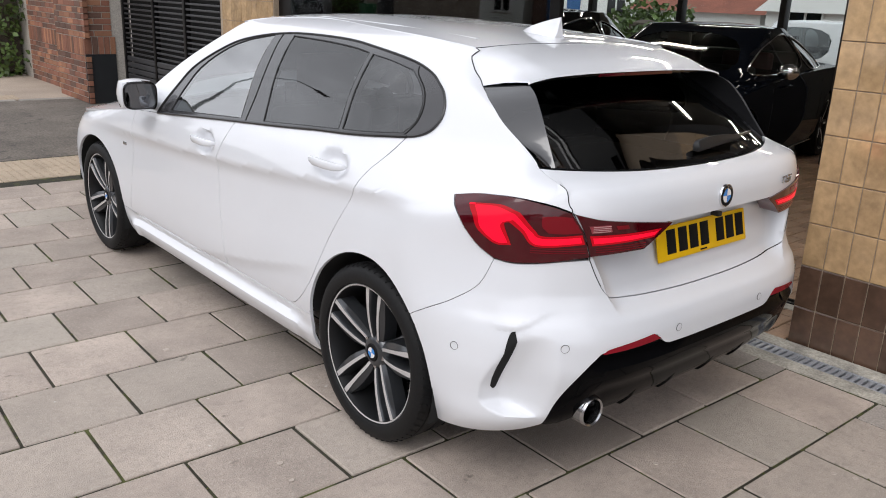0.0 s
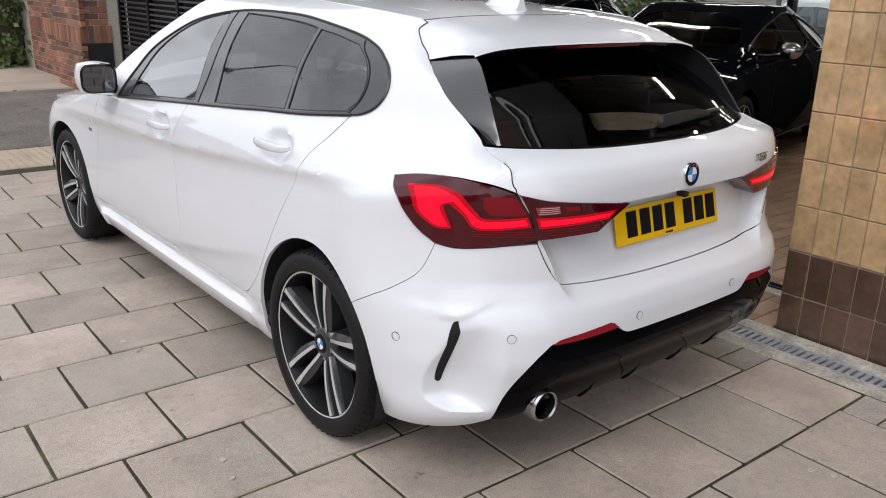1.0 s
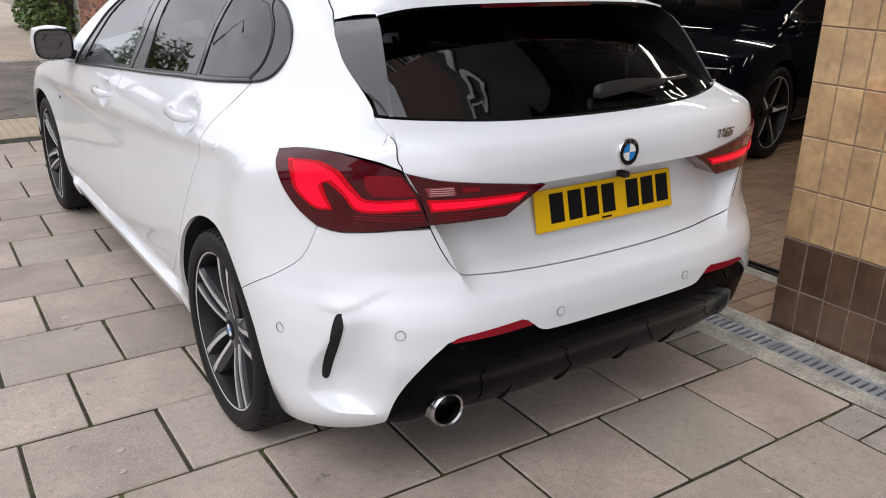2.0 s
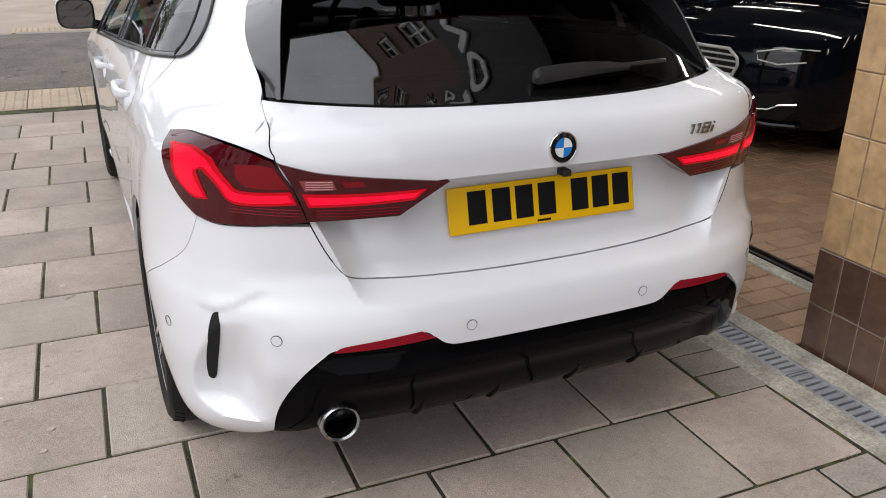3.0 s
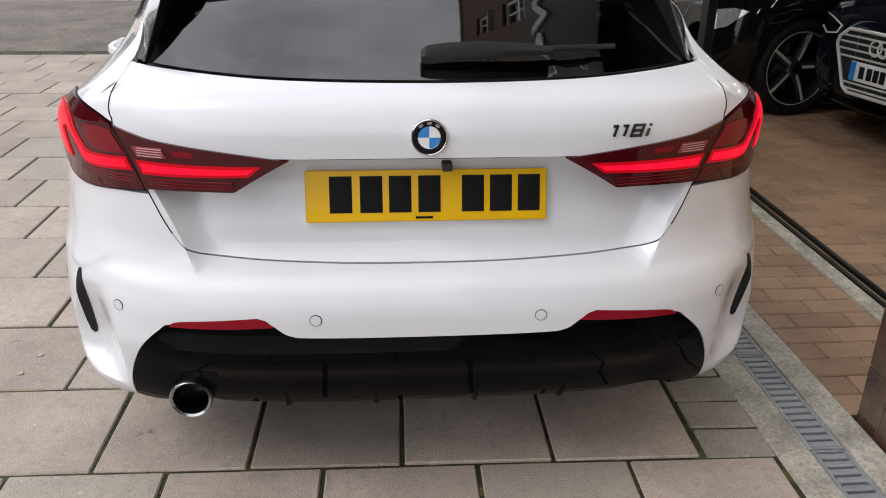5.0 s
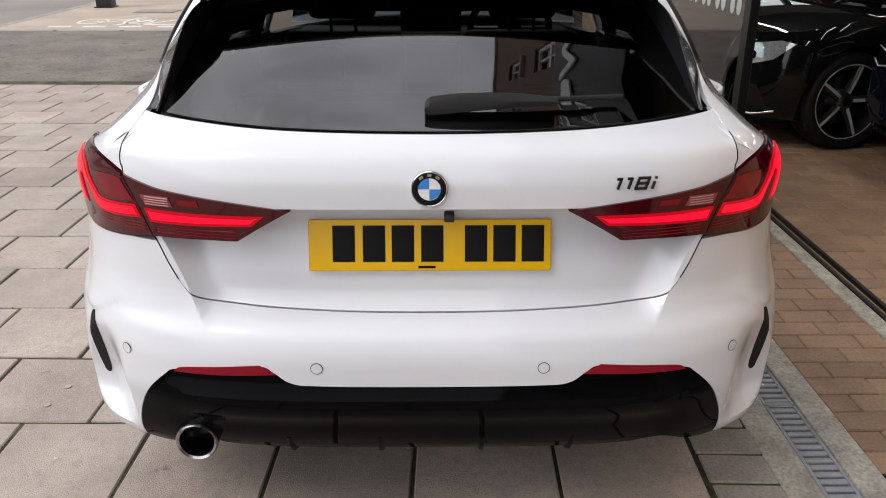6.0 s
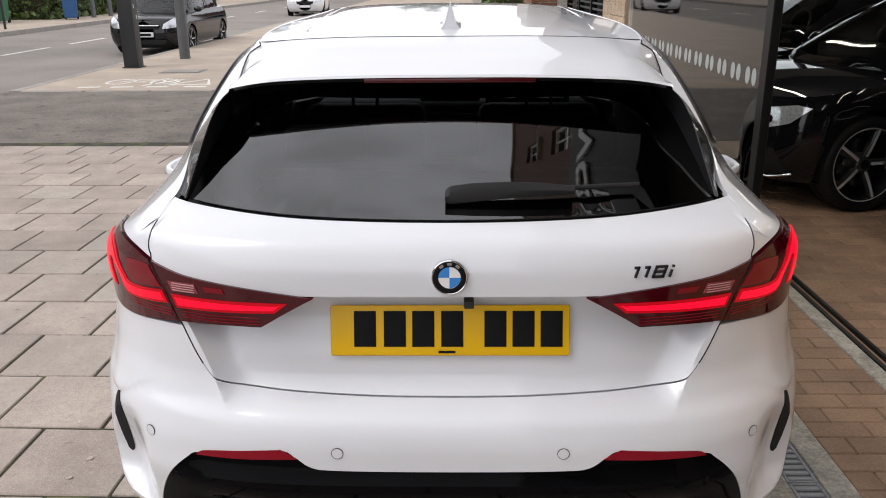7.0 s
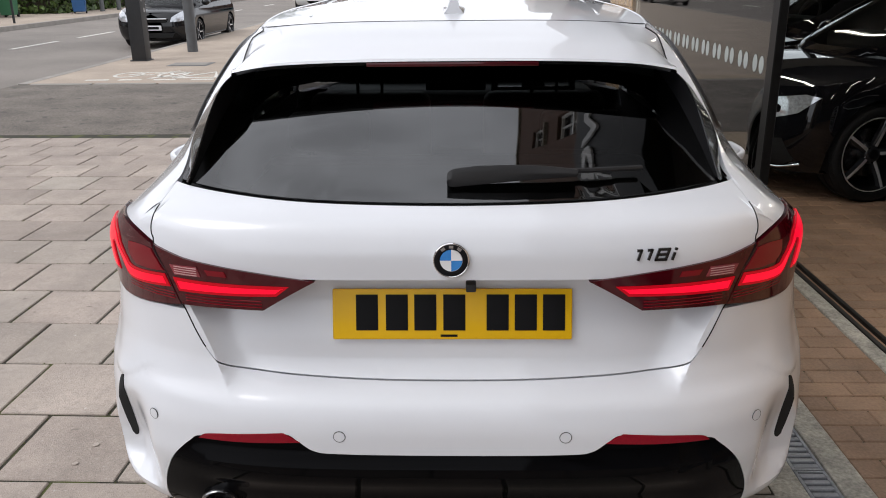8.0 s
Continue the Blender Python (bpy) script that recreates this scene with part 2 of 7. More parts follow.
# BRICK's red-brown made darker: the upper storey's shade is in the colour
BRICKS = mat("red_brown_brickwork", (.14, .078, .056), .9, grain=.22, grain_scale=110, blotch=.2, blotch_scale=5, bump=.5, vary=.34, island=True)
MORTAR = mat("mortar", (.42, .385, .34), .95, grain=.3, grain_scale=80)
SHUTTER = mat("grey_shutter", (.055, .055, .058), .5, .3, blotch=.2)
LEAF = mat("leaves", (.065, .105, .022), .55, vary=.45, island=True, blotch=.3)
BARK = mat("bark", (.07, .055, .042), .9, grain=.3, bump=.5)
RENDERED = mat("white_render", (.72, .72, .70), .85, grain=.06, blotch=.05, blotch_scale=1)
ROOFTILE = mat("red_roof_tile", (.20, .065, .04), .85, grain=.2, blotch=.25, blotch_scale=2)
SLATE = mat("grey_slate", (.09, .09, .10), .7, blotch=.2)
WALLPAINT = mat("showroom_wall_paint", (.11, .104, .096), .8, blotch=.06)
CEIL = mat("ceiling_paint", (.085, .083, .08), .8, blotch=.05)
LAMP = mat("lit_tube", (1, 1, 1), .5, emit=50.0, emit_color=(1.0, .93, .80))
BLACKCAR = mat("black_car_paint", (.004, .004, .005), .5, spec=.0, coat=1.0, coat_rough=.02, blotch=.05)
NAVYCAR = mat("dark_navy_car_paint", (.004, .0055, .010), .5, spec=.0, coat=.65, coat_rough=.02, blotch=.05)
GREYCAR = mat("dark_grey_car_paint", (.008, .008, .009), .5, spec=.0, coat=1.0, coat_rough=.05, blotch=.08)
SILVERCAR = mat("pale_car_paint", (.60, .60, .60), .35, coat=1.0, blotch=.03)
REDCAR = mat("red_car_paint", (.42, .02, .02), .35, coat=1.0, blotch=.03)
HEADLAMP = mat("headlamp_glass", (.50, .52, .55), .06, .5, coat=1.0, grain=.3, grain_scale=70)
POST = mat("black_painted_post", (.015, .016, .018), .45, blotch=.25, blotch_scale=6)
GREYPOST = mat("grey_painted_post", (.10, .105, .11), .5, blotch=.15, blotch_scale=6)
WOOD = mat("weathered_fence_wood", (.20, .17, .14), .85, grain=.25, grain_scale=40, vary=.15)
BINBLUE = mat("blue_bin_plastic", (.02, .09, .24), .5, blotch=.1)
BINGREEN = mat("green_bin_plastic", (.03, .13, .06), .5, blotch=.1)
GRASS = mat("rough_grass", (.07, .09, .03), .9, grain=.4, grain_scale=30, blotch=.4, blotch_scale=2)
SIGNWHITE = mat("sign_letter_white", (.62, .62, .62), .5, blotch=.04)
YELLOWBOX = mat("yellow_bollard_plastic", (.75, .50, .01), .4)

# ---- building helpers ----
from mathutils.geometry import delaunay_2d_cdt


def link(name, bm, material, smooth_faces=True, sharp=40):
    """Turns a bmesh into a linked mesh object."""
    me = bpy.data.meshes.new(name)
    bm.normal_update()
    if smooth_faces:
        lim = math.cos(radians(sharp))
        for f in bm.faces:
            f.smooth = True
        for e in bm.edges:
            if len(e.link_faces) == 2 and e.link_faces[0].normal.dot(e.link_faces[1].normal) < lim:
                e.smooth = False
    bm.to_mesh(me)
    bm.free()
    for m in (material if isinstance(material, (list, tuple)) else (material,)):
        me.materials.append(m)
    return new(name, me)


def part(name, bm, material, parent, label="", smooth_faces=True, sharp=40):
    """A bmesh as one mesh object under a thing or a part."""
    ob = link(name, bm, material, smooth_faces, sharp)
    ob.parent = parent
    if label:
        ob["label"] = label
    return ob


def thing(name, label, category, group="", kind="", at=None):
    """An Empty at a thing's base, to which its parts belong."""
    ob = tagged(new(name), label, category, group, kind)
    ob.empty_display_size = 0.1
    if at is not None:
        ob.matrix_world = at
    return ob


def box(x0, x1, y0, y1, z0, z1, bevel=0.0, bm=None, segs=2):
    """A box by its bounds, with bevelled edges."""
    b = bmesh.new()
    vs = [b.verts.new((x, y, z)) for z in (z0, z1) for y in (y0, y1) for x in (x0, x1)]
    for f in ((0, 2, 3, 1), (4, 5, 7, 6), (0, 1, 5, 4), (2, 6, 7, 3), (0, 4, 6, 2), (1, 3, 7, 5)):
        b.faces.new([vs[i] for i in f])
    if bevel:
        bmesh.ops.bevel(b, geom=list(b.edges), offset=bevel, segments=segs, profile=.6, affect="EDGES")
    return merge(bm, b)


def merge(bm, b):
    """Adds b to bm, if there is one."""
    if bm is None:
        return b
    me = bpy.data.meshes.new("tmp")
    b.to_mesh(me)
    b.free()
    bm.from_mesh(me)
    bpy.data.meshes.remove(me)
    return bm


def moved(bm, m):
    bmesh.ops.transform(bm, matrix=m, verts=bm.verts)
    return bm


def rod(a, b, r, r2=None, n=12, bm=None, caps=True):
    """A round bar from a to b."""
    a, b = Vector(a), Vector(b)
    t = bmesh.new()
    bmesh.ops.create_cone(t, cap_ends=caps, segments=n, radius1=r, radius2=r if r2 is None else r2, depth=(b - a).length)
    turn = (b - a).to_track_quat("Z", "Y").to_matrix().to_4x4()
    bmesh.ops.transform(t, matrix=Matrix.Translation((a + b) / 2) @ turn, verts=t.verts)
    return merge(bm, t)


def lathe(profile, n=48, bm=None, axis="X"):
    """Turns (radius, along) pairs round an axis."""
    t = bmesh.new()
    rings = []
    for r, a in profile:
        ring = []
        for i in range(n):
            c, s = math.cos(2 * math.pi * i / n), math.sin(2 * math.pi * i / n)
            ring.append(t.verts.new((a, r * c, r * s) if axis == "X" else (r * c, r * s, a)))
        rings.append(ring)
    for p, q in zip(rings, rings[1:]):
        for i in range(n):
            t.faces.new((p[i], p[(i + 1) % n], q[(i + 1) % n], q[i]))
    bmesh.ops.recalc_face_normals(t, faces=t.faces)
    return merge(bm, t)


def plate(points, depth, bm=None, bevel=0.0, axis="Y"):
    """A flat outline of (u, v) points given depth. axis Y: u is x, v is z, front at y=0, depth to +y; X: u is y; Z: u, v are x, y."""
    t = bmesh.new()
    put = {"Y": lambda u, v, d: (u, d, v), "X": lambda u, v, d: (d, u, v), "Z": lambda u, v, d: (u, v, d)}[axis]
    a = [t.verts.new(put(u, v, 0)) for u, v in points]
    b = [t.verts.new(put(u, v, depth)) for u, v in points]
    t.faces.new(a)
    t.faces.new(b[::-1])
    n = len(points)
    for i in range(n):
        t.faces.new((a[i], b[i], b[(i + 1) % n], a[(i + 1) % n]))
    bmesh.ops.recalc_face_normals(t, faces=t.faces)
    if bevel:
        bmesh.ops.bevel(t, geom=list(t.edges), offset=bevel, segments=2, profile=.6, affect="EDGES")
    return merge(bm, t)


def spline(points, n=6):
    """Points along a smooth open line through the given ones."""
    p = [tuple(v) for v in points]
    if len(p) < 3:
        return [tuple(a + (b - a) * i / n for a, b in zip(p[0], p[1])) for i in range(n + 1)]
    ext = [tuple(2 * a - b for a, b in zip(p[0], p[1]))] + p + [tuple(2 * a - b for a, b in zip(p[-1], p[-2]))]
    out = []
    for i in range(1, len(ext) - 2):
        a, b, c, d = ext[i - 1:i + 3]
        for j in range(n):
            u = j / n
            out.append(tuple(.5 * (2 * q + (r - o) * u + (2 * o - 5 * q + 4 * r - s) * u * u + (3 * q - o - 3 * r + s) * u ** 3)
                             for o, q, r, s in zip(a, b, c, d)))
    return out + [p[-1]]


def outline(*runs, n=6):
    """A closed outline from smooth runs that meet in corners."""
    out = []
    for run in runs:
        for p in (spline(run, n) if len(run) > 2 else [tuple(q) for q in run]):
            if not out or math.dist(p, out[-1]) > 1e-4:
                out.append(p)
    if math.dist(out[0], out[-1]) < 1e-4:
        out.pop()
    return out


def dense(loop, step):
    out = []
    for a, b in zip(loop, loop[1:] + loop[:1]):
        n = max(1, math.ceil(math.dist(a, b) / step))
        out += [(a[0] + (b[0] - a[0]) * i / n, a[1] + (b[1] - a[1]) * i / n) for i in range(n)]
    return out


def inset(loop, d):
    """The loop drawn in by d."""
    area = sum(a[0] * b[1] - b[0] * a[1] for a, b in zip(loop, loop[1:] + loop[:1]))
    s = 1 if area > 0 else -1
    out = []
    n = len(loop)
    for i in range(n):
        p, c, q = loop[i - 1], loop[i], loop[(i + 1) % n]
        n1 = Vector((-(c[1] - p[1]), c[0] - p[0])).normalized()
        n2 = Vector((-(q[1] - c[1]), q[0] - c[0])).normalized()
        m = n1 + n2
        m = m / max(.35, m.length_squared / 2) if m.length > 1e-6 else n1
        out.append((c[0] + s * d * m.x, c[1] + s * d * m.y))
    return out


def inside(pts, loops):
    """Which points lie inside the loops, by crossings."""
    pts = np.asarray(pts, float)
    hit = np.zeros(len(pts), bool)
    for loop in loops:
        a = np.asarray(loop, float)
        b = np.roll(a, -1, 0)
        for (x0, y0), (x1, y1) in zip(a, b):
            if y0 == y1:
                continue
            cross = (y0 > pts[:, 1]) != (y1 > pts[:, 1])
            hit ^= cross & (pts[:, 0] < (x1 - x0) * (pts[:, 1] - y0) / (y1 - y0) + x0)
    return hit


def sheet(fn, loops, step=.03, off=0.0, thick=.012, lines=()):
    """A curved panel: the part of the surface fn(u, v) inside the loops, raised by off along its outward side, with turned-in edges."""
    loops = [dense(l, step) for l in loops]
    flat, edges = [], []
    for l in loops:
        s = len(flat)
        flat += l
        edges += [(s + i, s + (i + 1) % len(l)) for i in range(len(l))]
    # creases: runs of edges that the mesh follows
    for l in lines:
        s = len(flat)
        flat += list(l)
        edges += [(s + i, s + i + 1) for i in range(len(l) - 1)]
    lo, hi = np.min(flat, 0), np.max(flat, 0)
    us, vs = np.arange(lo[0] + step / 2, hi[0], step), np.arange(lo[1] + step / 2, hi[1], step)
    grid = np.array([(u, v) for u in us for v in vs]) if len(us) and len(vs) else np.zeros((0, 2))
    if len(grid):
        grid = grid[inside(grid, loops)]
        rim_pts = np.array(flat)
        keep = [np.min(((rim_pts - g) ** 2).sum(1)) > (.45 * step) ** 2 for g in grid]
        grid = grid[np.array(keep, bool)] if len(grid) else grid
    pts = [Vector(p) for p in flat] + [Vector(p) for p in grid]
    vo, eo, fo = delaunay_2d_cdt(pts, edges, [], 0, 1e-6)[:3]
    mids = np.array([np.mean([vo[i][:] for i in f], 0) for f in fo])
    good = inside(mids, loops)
    # leave out slivers along the rim, which would spoil the shading
    good &= np.array([abs(sum(vo[a][0] * vo[b][1] - vo[b][0] * vo[a][1] for a, b in zip(f, f[1:] + f[:1]))) > .0008 * step * step for f in fo])
    e = 2e-3

    def at(p):
        c = Vector(fn(p[0], p[1]))
        du, dv = Vector(fn(p[0] + e, p[1])) - Vector(fn(p[0] - e, p[1])), Vector(fn(p[0], p[1] + e)) - Vector(fn(p[0], p[1] - e))
        n = du.cross(dv)
        n = n.normalized() if n.length > 1e-12 else Vector((0, 0, 1))
        return c, n
    bm = bmesh.new()
    made = [at(p) for p in vo]
    # outward: away from the middle of the car
    s = 1 if sum((c - MIDDLE).normalized().dot(n) for c, n in made) > 0 else -1
    verts = [bm.verts.new(c + n * s * off) for c, n in made]
    bm.verts.index_update()
    for f, ok in zip(fo, good):
        if ok:
            bm.faces.new([verts[i] for i in f])
    bm.normal_update()
    flip = [f for f in bm.faces if f.normal.dot(s * made[f.verts[0].index][1]) < 0]
    if flip:
        bmesh.ops.reverse_faces(bm, faces=flip)
    if thick:
        border = []
        for ed in bm.edges:
            if len(ed.link_faces) == 1:
                l = next(l for l in ed.link_loops)
                border.append((l.vert, l.link_loop_next.vert))
        twin = {}
        for a, b in border:
            for v in (a, b):
                if v not in twin:
                    n = made[v.index][1] * s
                    twin[v] = (bm.verts.new(v.co), bm.verts.new(v.co - n * thick))
        for a, b in border:
            bm.faces.new((twin[b][0], twin[a][0], twin[a][1], twin[b][1]))
    loose = [v for v in bm.verts if not v.link_faces]
    if loose:
        bmesh.ops.delete(bm, geom=loose, context="VERTS")
    return bm


MIDDLE = Vector((0, 2.1, 0.6))



def ribbon(points, width, depth, normal, bm=None):
    """A flat band along points."""
    t = bmesh.new()
    n = Vector(normal)
    pts = [Vector(p) for p in points]
    rows = []
    for i, p in enumerate(pts):
        d = (pts[min(i + 1, len(pts) - 1)] - pts[max(i - 1, 0)]).normalized()
        s = d.cross(n).normalized() * width / 2
        rows.append([t.verts.new(p - s), t.verts.new(p + s), t.verts.new(p + s + n * depth), t.verts.new(p - s + n * depth)])
    for a, b in zip(rows, rows[1:]):
        for j in range(4):
            t.faces.new((a[j], a[(j + 1) % 4], b[(j + 1) % 4], b[j]))
    t.faces.new(rows[0][::-1])
    t.faces.new(rows[-1])
    bmesh.ops.recalc_face_normals(t, faces=t.faces)
    return merge(bm, t)


def tube(points, r, n=10, bm=None, closed=False):
    """A round tube along points."""
    t = bmesh.new()
    pts = [Vector(p) for p in points]
    rings = []
    m = len(pts)
    for i, p in enumerate(pts):
        a, b = (pts[i - 1], pts[(i + 1) % m]) if closed else (pts[max(i - 1, 0)], pts[min(i + 1, m - 1)])
        d = (b - a).normalized()
        u = d.orthogonal().normalized() if i == 0 else (rings_u - d * rings_u.dot(d)).normalized()
        rings_u = u
        w = d.cross(u)
        rr = r(i / (m - 1)) if callable(r) else r
        rings.append([t.verts.new(p + (u * math.cos(k * 2 * math.pi / n) + w * math.sin(k * 2 * math.pi / n)) * rr) for k in range(n)])
    pairs = list(zip(rings, rings[1:])) + ([(rings[-1], rings[0])] if closed else [])
    for a, b in pairs:
        for k in range(n):
            t.faces.new((a[k], a[(k + 1) % n], b[(k + 1) % n], b[k]))
    if not closed:
        t.faces.new(rings[0][::-1])
        t.faces.new(rings[-1])
    bmesh.ops.recalc_face_normals(t, faces=t.faces)
    return merge(bm, t)


def lettering(name, body, size, depth, material, parent, m, label="", offset=0.0):
    """Raised letters in the built-in font, as a mesh."""
    cu = bpy.data.curves.new(name, "FONT")
    cu.body, cu.size, cu.extrude, cu.align_x, cu.align_y, cu.offset = body, size, depth, "CENTER", "CENTER", offset
    tmp = bpy.data.objects.new(name, cu)
    me = bpy.data.meshes.new_from_object(tmp)
    bpy.data.objects.remove(tmp)
    bpy.data.curves.remove(cu)
    me.materials.append(material)
    ob = new(name, me)
    if parent:
        ob.parent = parent
    me.transform(m)
    if label:
        ob["label"] = label
    return ob

# ---- ground ----
ground = tagged(link("ground", box(-120, 60, -60, 260, -.60, -.14), ROADTOP, False), "grey asphalt road running along the forecourt", "road", kind="structure")
bed = tagged(link("pavement_bed", box(-6.5, 1.06, -14, 6.44, -.20, -.0062), JOINT, False), "dark mossy sand between the slabs", "pavement", kind="structure")


def slab_bm(w, d, h=.05):
    return box(-w / 2, w / 2, -d / 2, d / 2, -h, 0, .004, segs=1)


def meshed(bm, name, material):
    me = bpy.data.meshes.new(name)
    bm.to_mesh(me)
    bm.free()
    me.materials.append(material)
    return me


# forecourt edge: concrete channel, drain grate, threshold
edge_in = tagged(link("drain_edging", box(.958, 1.060, -14, 5.5, -.10, -.002, .006), CONCRETE, False), "weathered concrete edging beside the drain", "kerb", kind="structure")
edge_out = tagged(link("drain_edging", box(1.162, 1.255, -14, 5.5, -.10, .004, .006), CONCRETE, False), "weathered concrete edging beside the drain", "kerb", kind="structure")
# the trough's shade under the bars is given by its near-black colour
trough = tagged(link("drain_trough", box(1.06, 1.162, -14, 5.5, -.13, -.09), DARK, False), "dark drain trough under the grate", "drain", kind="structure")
bar_me = meshed(box(-.040, .040, -.0105, .0105, -.02, 0, .003, segs=1), "bar", GRATE)
for i in range(10):
    y0 = -2.30 + .503 * i
    g = thing("drain_grate", "grey slotted steel drain grate in a concrete channel", "drain grate", "drain grates")
    g.location = (1.111, y0, -.004)
    for s in (-1, 1):
        part("side_rail", box(s * .0445 - .0055, s * .0445 + .0055, 0, .498, -.022, .0005, .002, segs=1), GRATE, g)
    for s in (0, .49):
        part("end_rail", box(-.039, .039, s, s + .008, -.022, 0), GRATE, g)
    for j in range(15):
        b = new("bar", bar_me)
        b.parent = g
        b.location = (0, .0245 + .0321 * j, 0)

threshold = tagged(link("threshold", box(1.255, 1.668, .36, 5.22, -.10, -.006), JOINT, False), "bed of the brown paved entrance", "floor", kind="structure")
strip = tagged(link("door_sill", box(1.668, 1.742, -3, 5.2, -.08, .006, .008), CONCRETE, False), "chipped concrete sill of the entrance", "sill", kind="structure")
track = thing("door_track", "black steel sliding-door track in the floor", "door track", kind="structure")
part("rail", box(1.744, 1.765, .37, 5.2, -.05, .010, .002), FRAME, track)
part("rail", box(1.795, 1.815, .37, 5.2, -.05, .010, .002), FRAME, track)
part("channel", box(1.765, 1.795, .37, 5.2, -.05, -.012), DARK, track)
floor = tagged(link("floor", box(1.742, 9.0, -6, 9.4, -.10, -.008), PAVIOUR, False), "brown floor bed of the showroom", "floor", kind="structure")

# crossing, footway beyond it, kerb and road marks
crossing = tagged(link("crossing", box(-6.5, 1.3, 6.44, 10.35, -.2, -.006), ASPHALT, False), "worn dark asphalt vehicle crossing", "road", kind="structure")
ramp = tagged(link("crossing", box(-7.2, -6.5, 6.0, 10.35, -.3, -.07, .03), ASPHALT, False), "worn asphalt lip down to the road", "road", kind="structure")
footway = tagged(link("pavement", box(-6.35, 1.3, 10.42, 90, -.2, 0), FOOTWAY, False), "tan asphalt footway beside the road", "pavement", kind="structure")
kerb_me = meshed(box(-.075, .075, 0, .905, -.3, .004, .012), "kerb_stone", KERB)
kerbs = thing("kerb", "worn concrete kerb stones along the road", "kerb", kind="structure")
for i in range(40):
    b = new("kerb_stone", kerb_me)
    b.parent = kerbs
    b.location = (-6.43, 10.42 + .915 * i, 0)
for i in range(22):
    b = new("kerb_stone", kerb_me)
    b.parent = kerbs
    b.location = (-6.575, -14 + .915 * i, 0)
for i in range(8):
    b = new("kerb_stone", kerb_me)
    b.parent = kerbs
    b.matrix_basis = pose(1.25 - .95 * i, 10.385, -.003, 0, 0, 90)
far_foot = tagged(link("pavement", box(-19, -14.4, -50, 150, -.2, 0), FOOTWAY, False), "footway across the road", "pavement", kind="structure")
fk = tagged(link("kerb", box(-14.5, -14.35, -50, 150, -.3, .006, .01), KERB, False), "kerb across the road", "kerb", kind="structure")
verge = tagged(link("verge", box(-40, -19, -50, 150, -.2, .03), GRASS, False), "rough grass behind the far footway", "grass", kind="structure")
marks = thing("road_marking", "worn white road marking lines", "road marking", kind="structure")
for y in (14.0, 18.0, 21.6, 26.0, 31.0, 37.0, 44.0, 52.0):
    part("dash", box(-10.75, -10.63, y, y + 2.4, -.139, -.1345), PAINT, marks)
for y in (-20, -10, -4, 2, 6.6):
    part("dash", box(-10.75, -10.63, y, y + 2.2, -.139, -.1345), PAINT, marks)
part("dash", box(-7.4, -6.75, 10.1, 10.45, -.139, -.1345), PAINT, marks)
bike = thing("cycle_marking", "worn white cycle symbol painted on the footway", "road marking", kind="structure")


def stroke(pts, w=.06):
    return ribbon([(x, y, .0) for x, y in pts], w, .005, (0, 0, 1))


for cx in (-4.55, -5.25):
    part("wheel_mark", stroke([(cx + .20 * math.cos(t), 11.45 + .32 * math.sin(t)) for t in [i * math.pi / 9 for i in range(19)]], .05), PAINT, bike)
part("frame_mark", stroke([(-5.25, 11.45), (-5.05, 11.75), (-4.72, 11.7), (-4.95, 11.4), (-5.25, 11.45)], .05), PAINT, bike)
part("frame_mark", stroke([(-4.55, 11.45), (-4.72, 11.8), (-4.6, 11.95)], .05), PAINT, bike)
for i, x in enumerate((-5.65, -5.15, -4.62, -4.05)):
    part("bar_mark", stroke([(x, 10.78), (x + .33, 10.80)], .10), PAINT, bike)
part("triangle_mark", stroke([(-4.4, 11.0), (-3.75, 11.05), (-3.95, 11.75), (-4.4, 11.0)], .09), PAINT, bike)
part("triangle_mark", stroke([(-4.75, 10.95), (-4.35, 11.75)], .08), PAINT, bike)
cover = thing("utility_cover", "square metal access cover in the footway", "manhole cover")
part("frame", box(-5.1, -4.4, 12.7, 13.25, 0, .006, .002), GREYPOST, cover)
part("lid", box(-5.05, -4.45, 12.75, 13.2, .006, .010, .002), KERB, cover)

# tactile paving by the crossing
tact = thing("tactile_paving", "buff blister tactile paving beside the crossing", "tactile paving", kind="structure")
tm = box(-.197, .197, -.197, .197, -.05, 0, .003, segs=1)
for i in range(6):
    for j in range(6):
        c = lathe([(.0001, .005), (.009, .005), (.0125, 0)], 8, axis="Z")
        merge(tm, moved(c, Matrix.Translation((-.165 + .066 * i, -.165 + .066 * j, 0))))
tact_me = meshed(tm, "tactile_slab", TACTILE)
TACT = [(-1.55 + .4 * i, y) for i in range(6) for y in (5.78, 6.18)]
for x, y in TACT:
    b = new("tactile_slab", tact_me)
    b.parent = tact
    b.location = (x, y, .001)
for i in range(5):
    b = new("tactile_slab", tact_me)
    b.parent = tact
    b.location = (-1.4 + .4 * i, 10.68, .003)

# ---- shop frontage ----
FX = 1.276


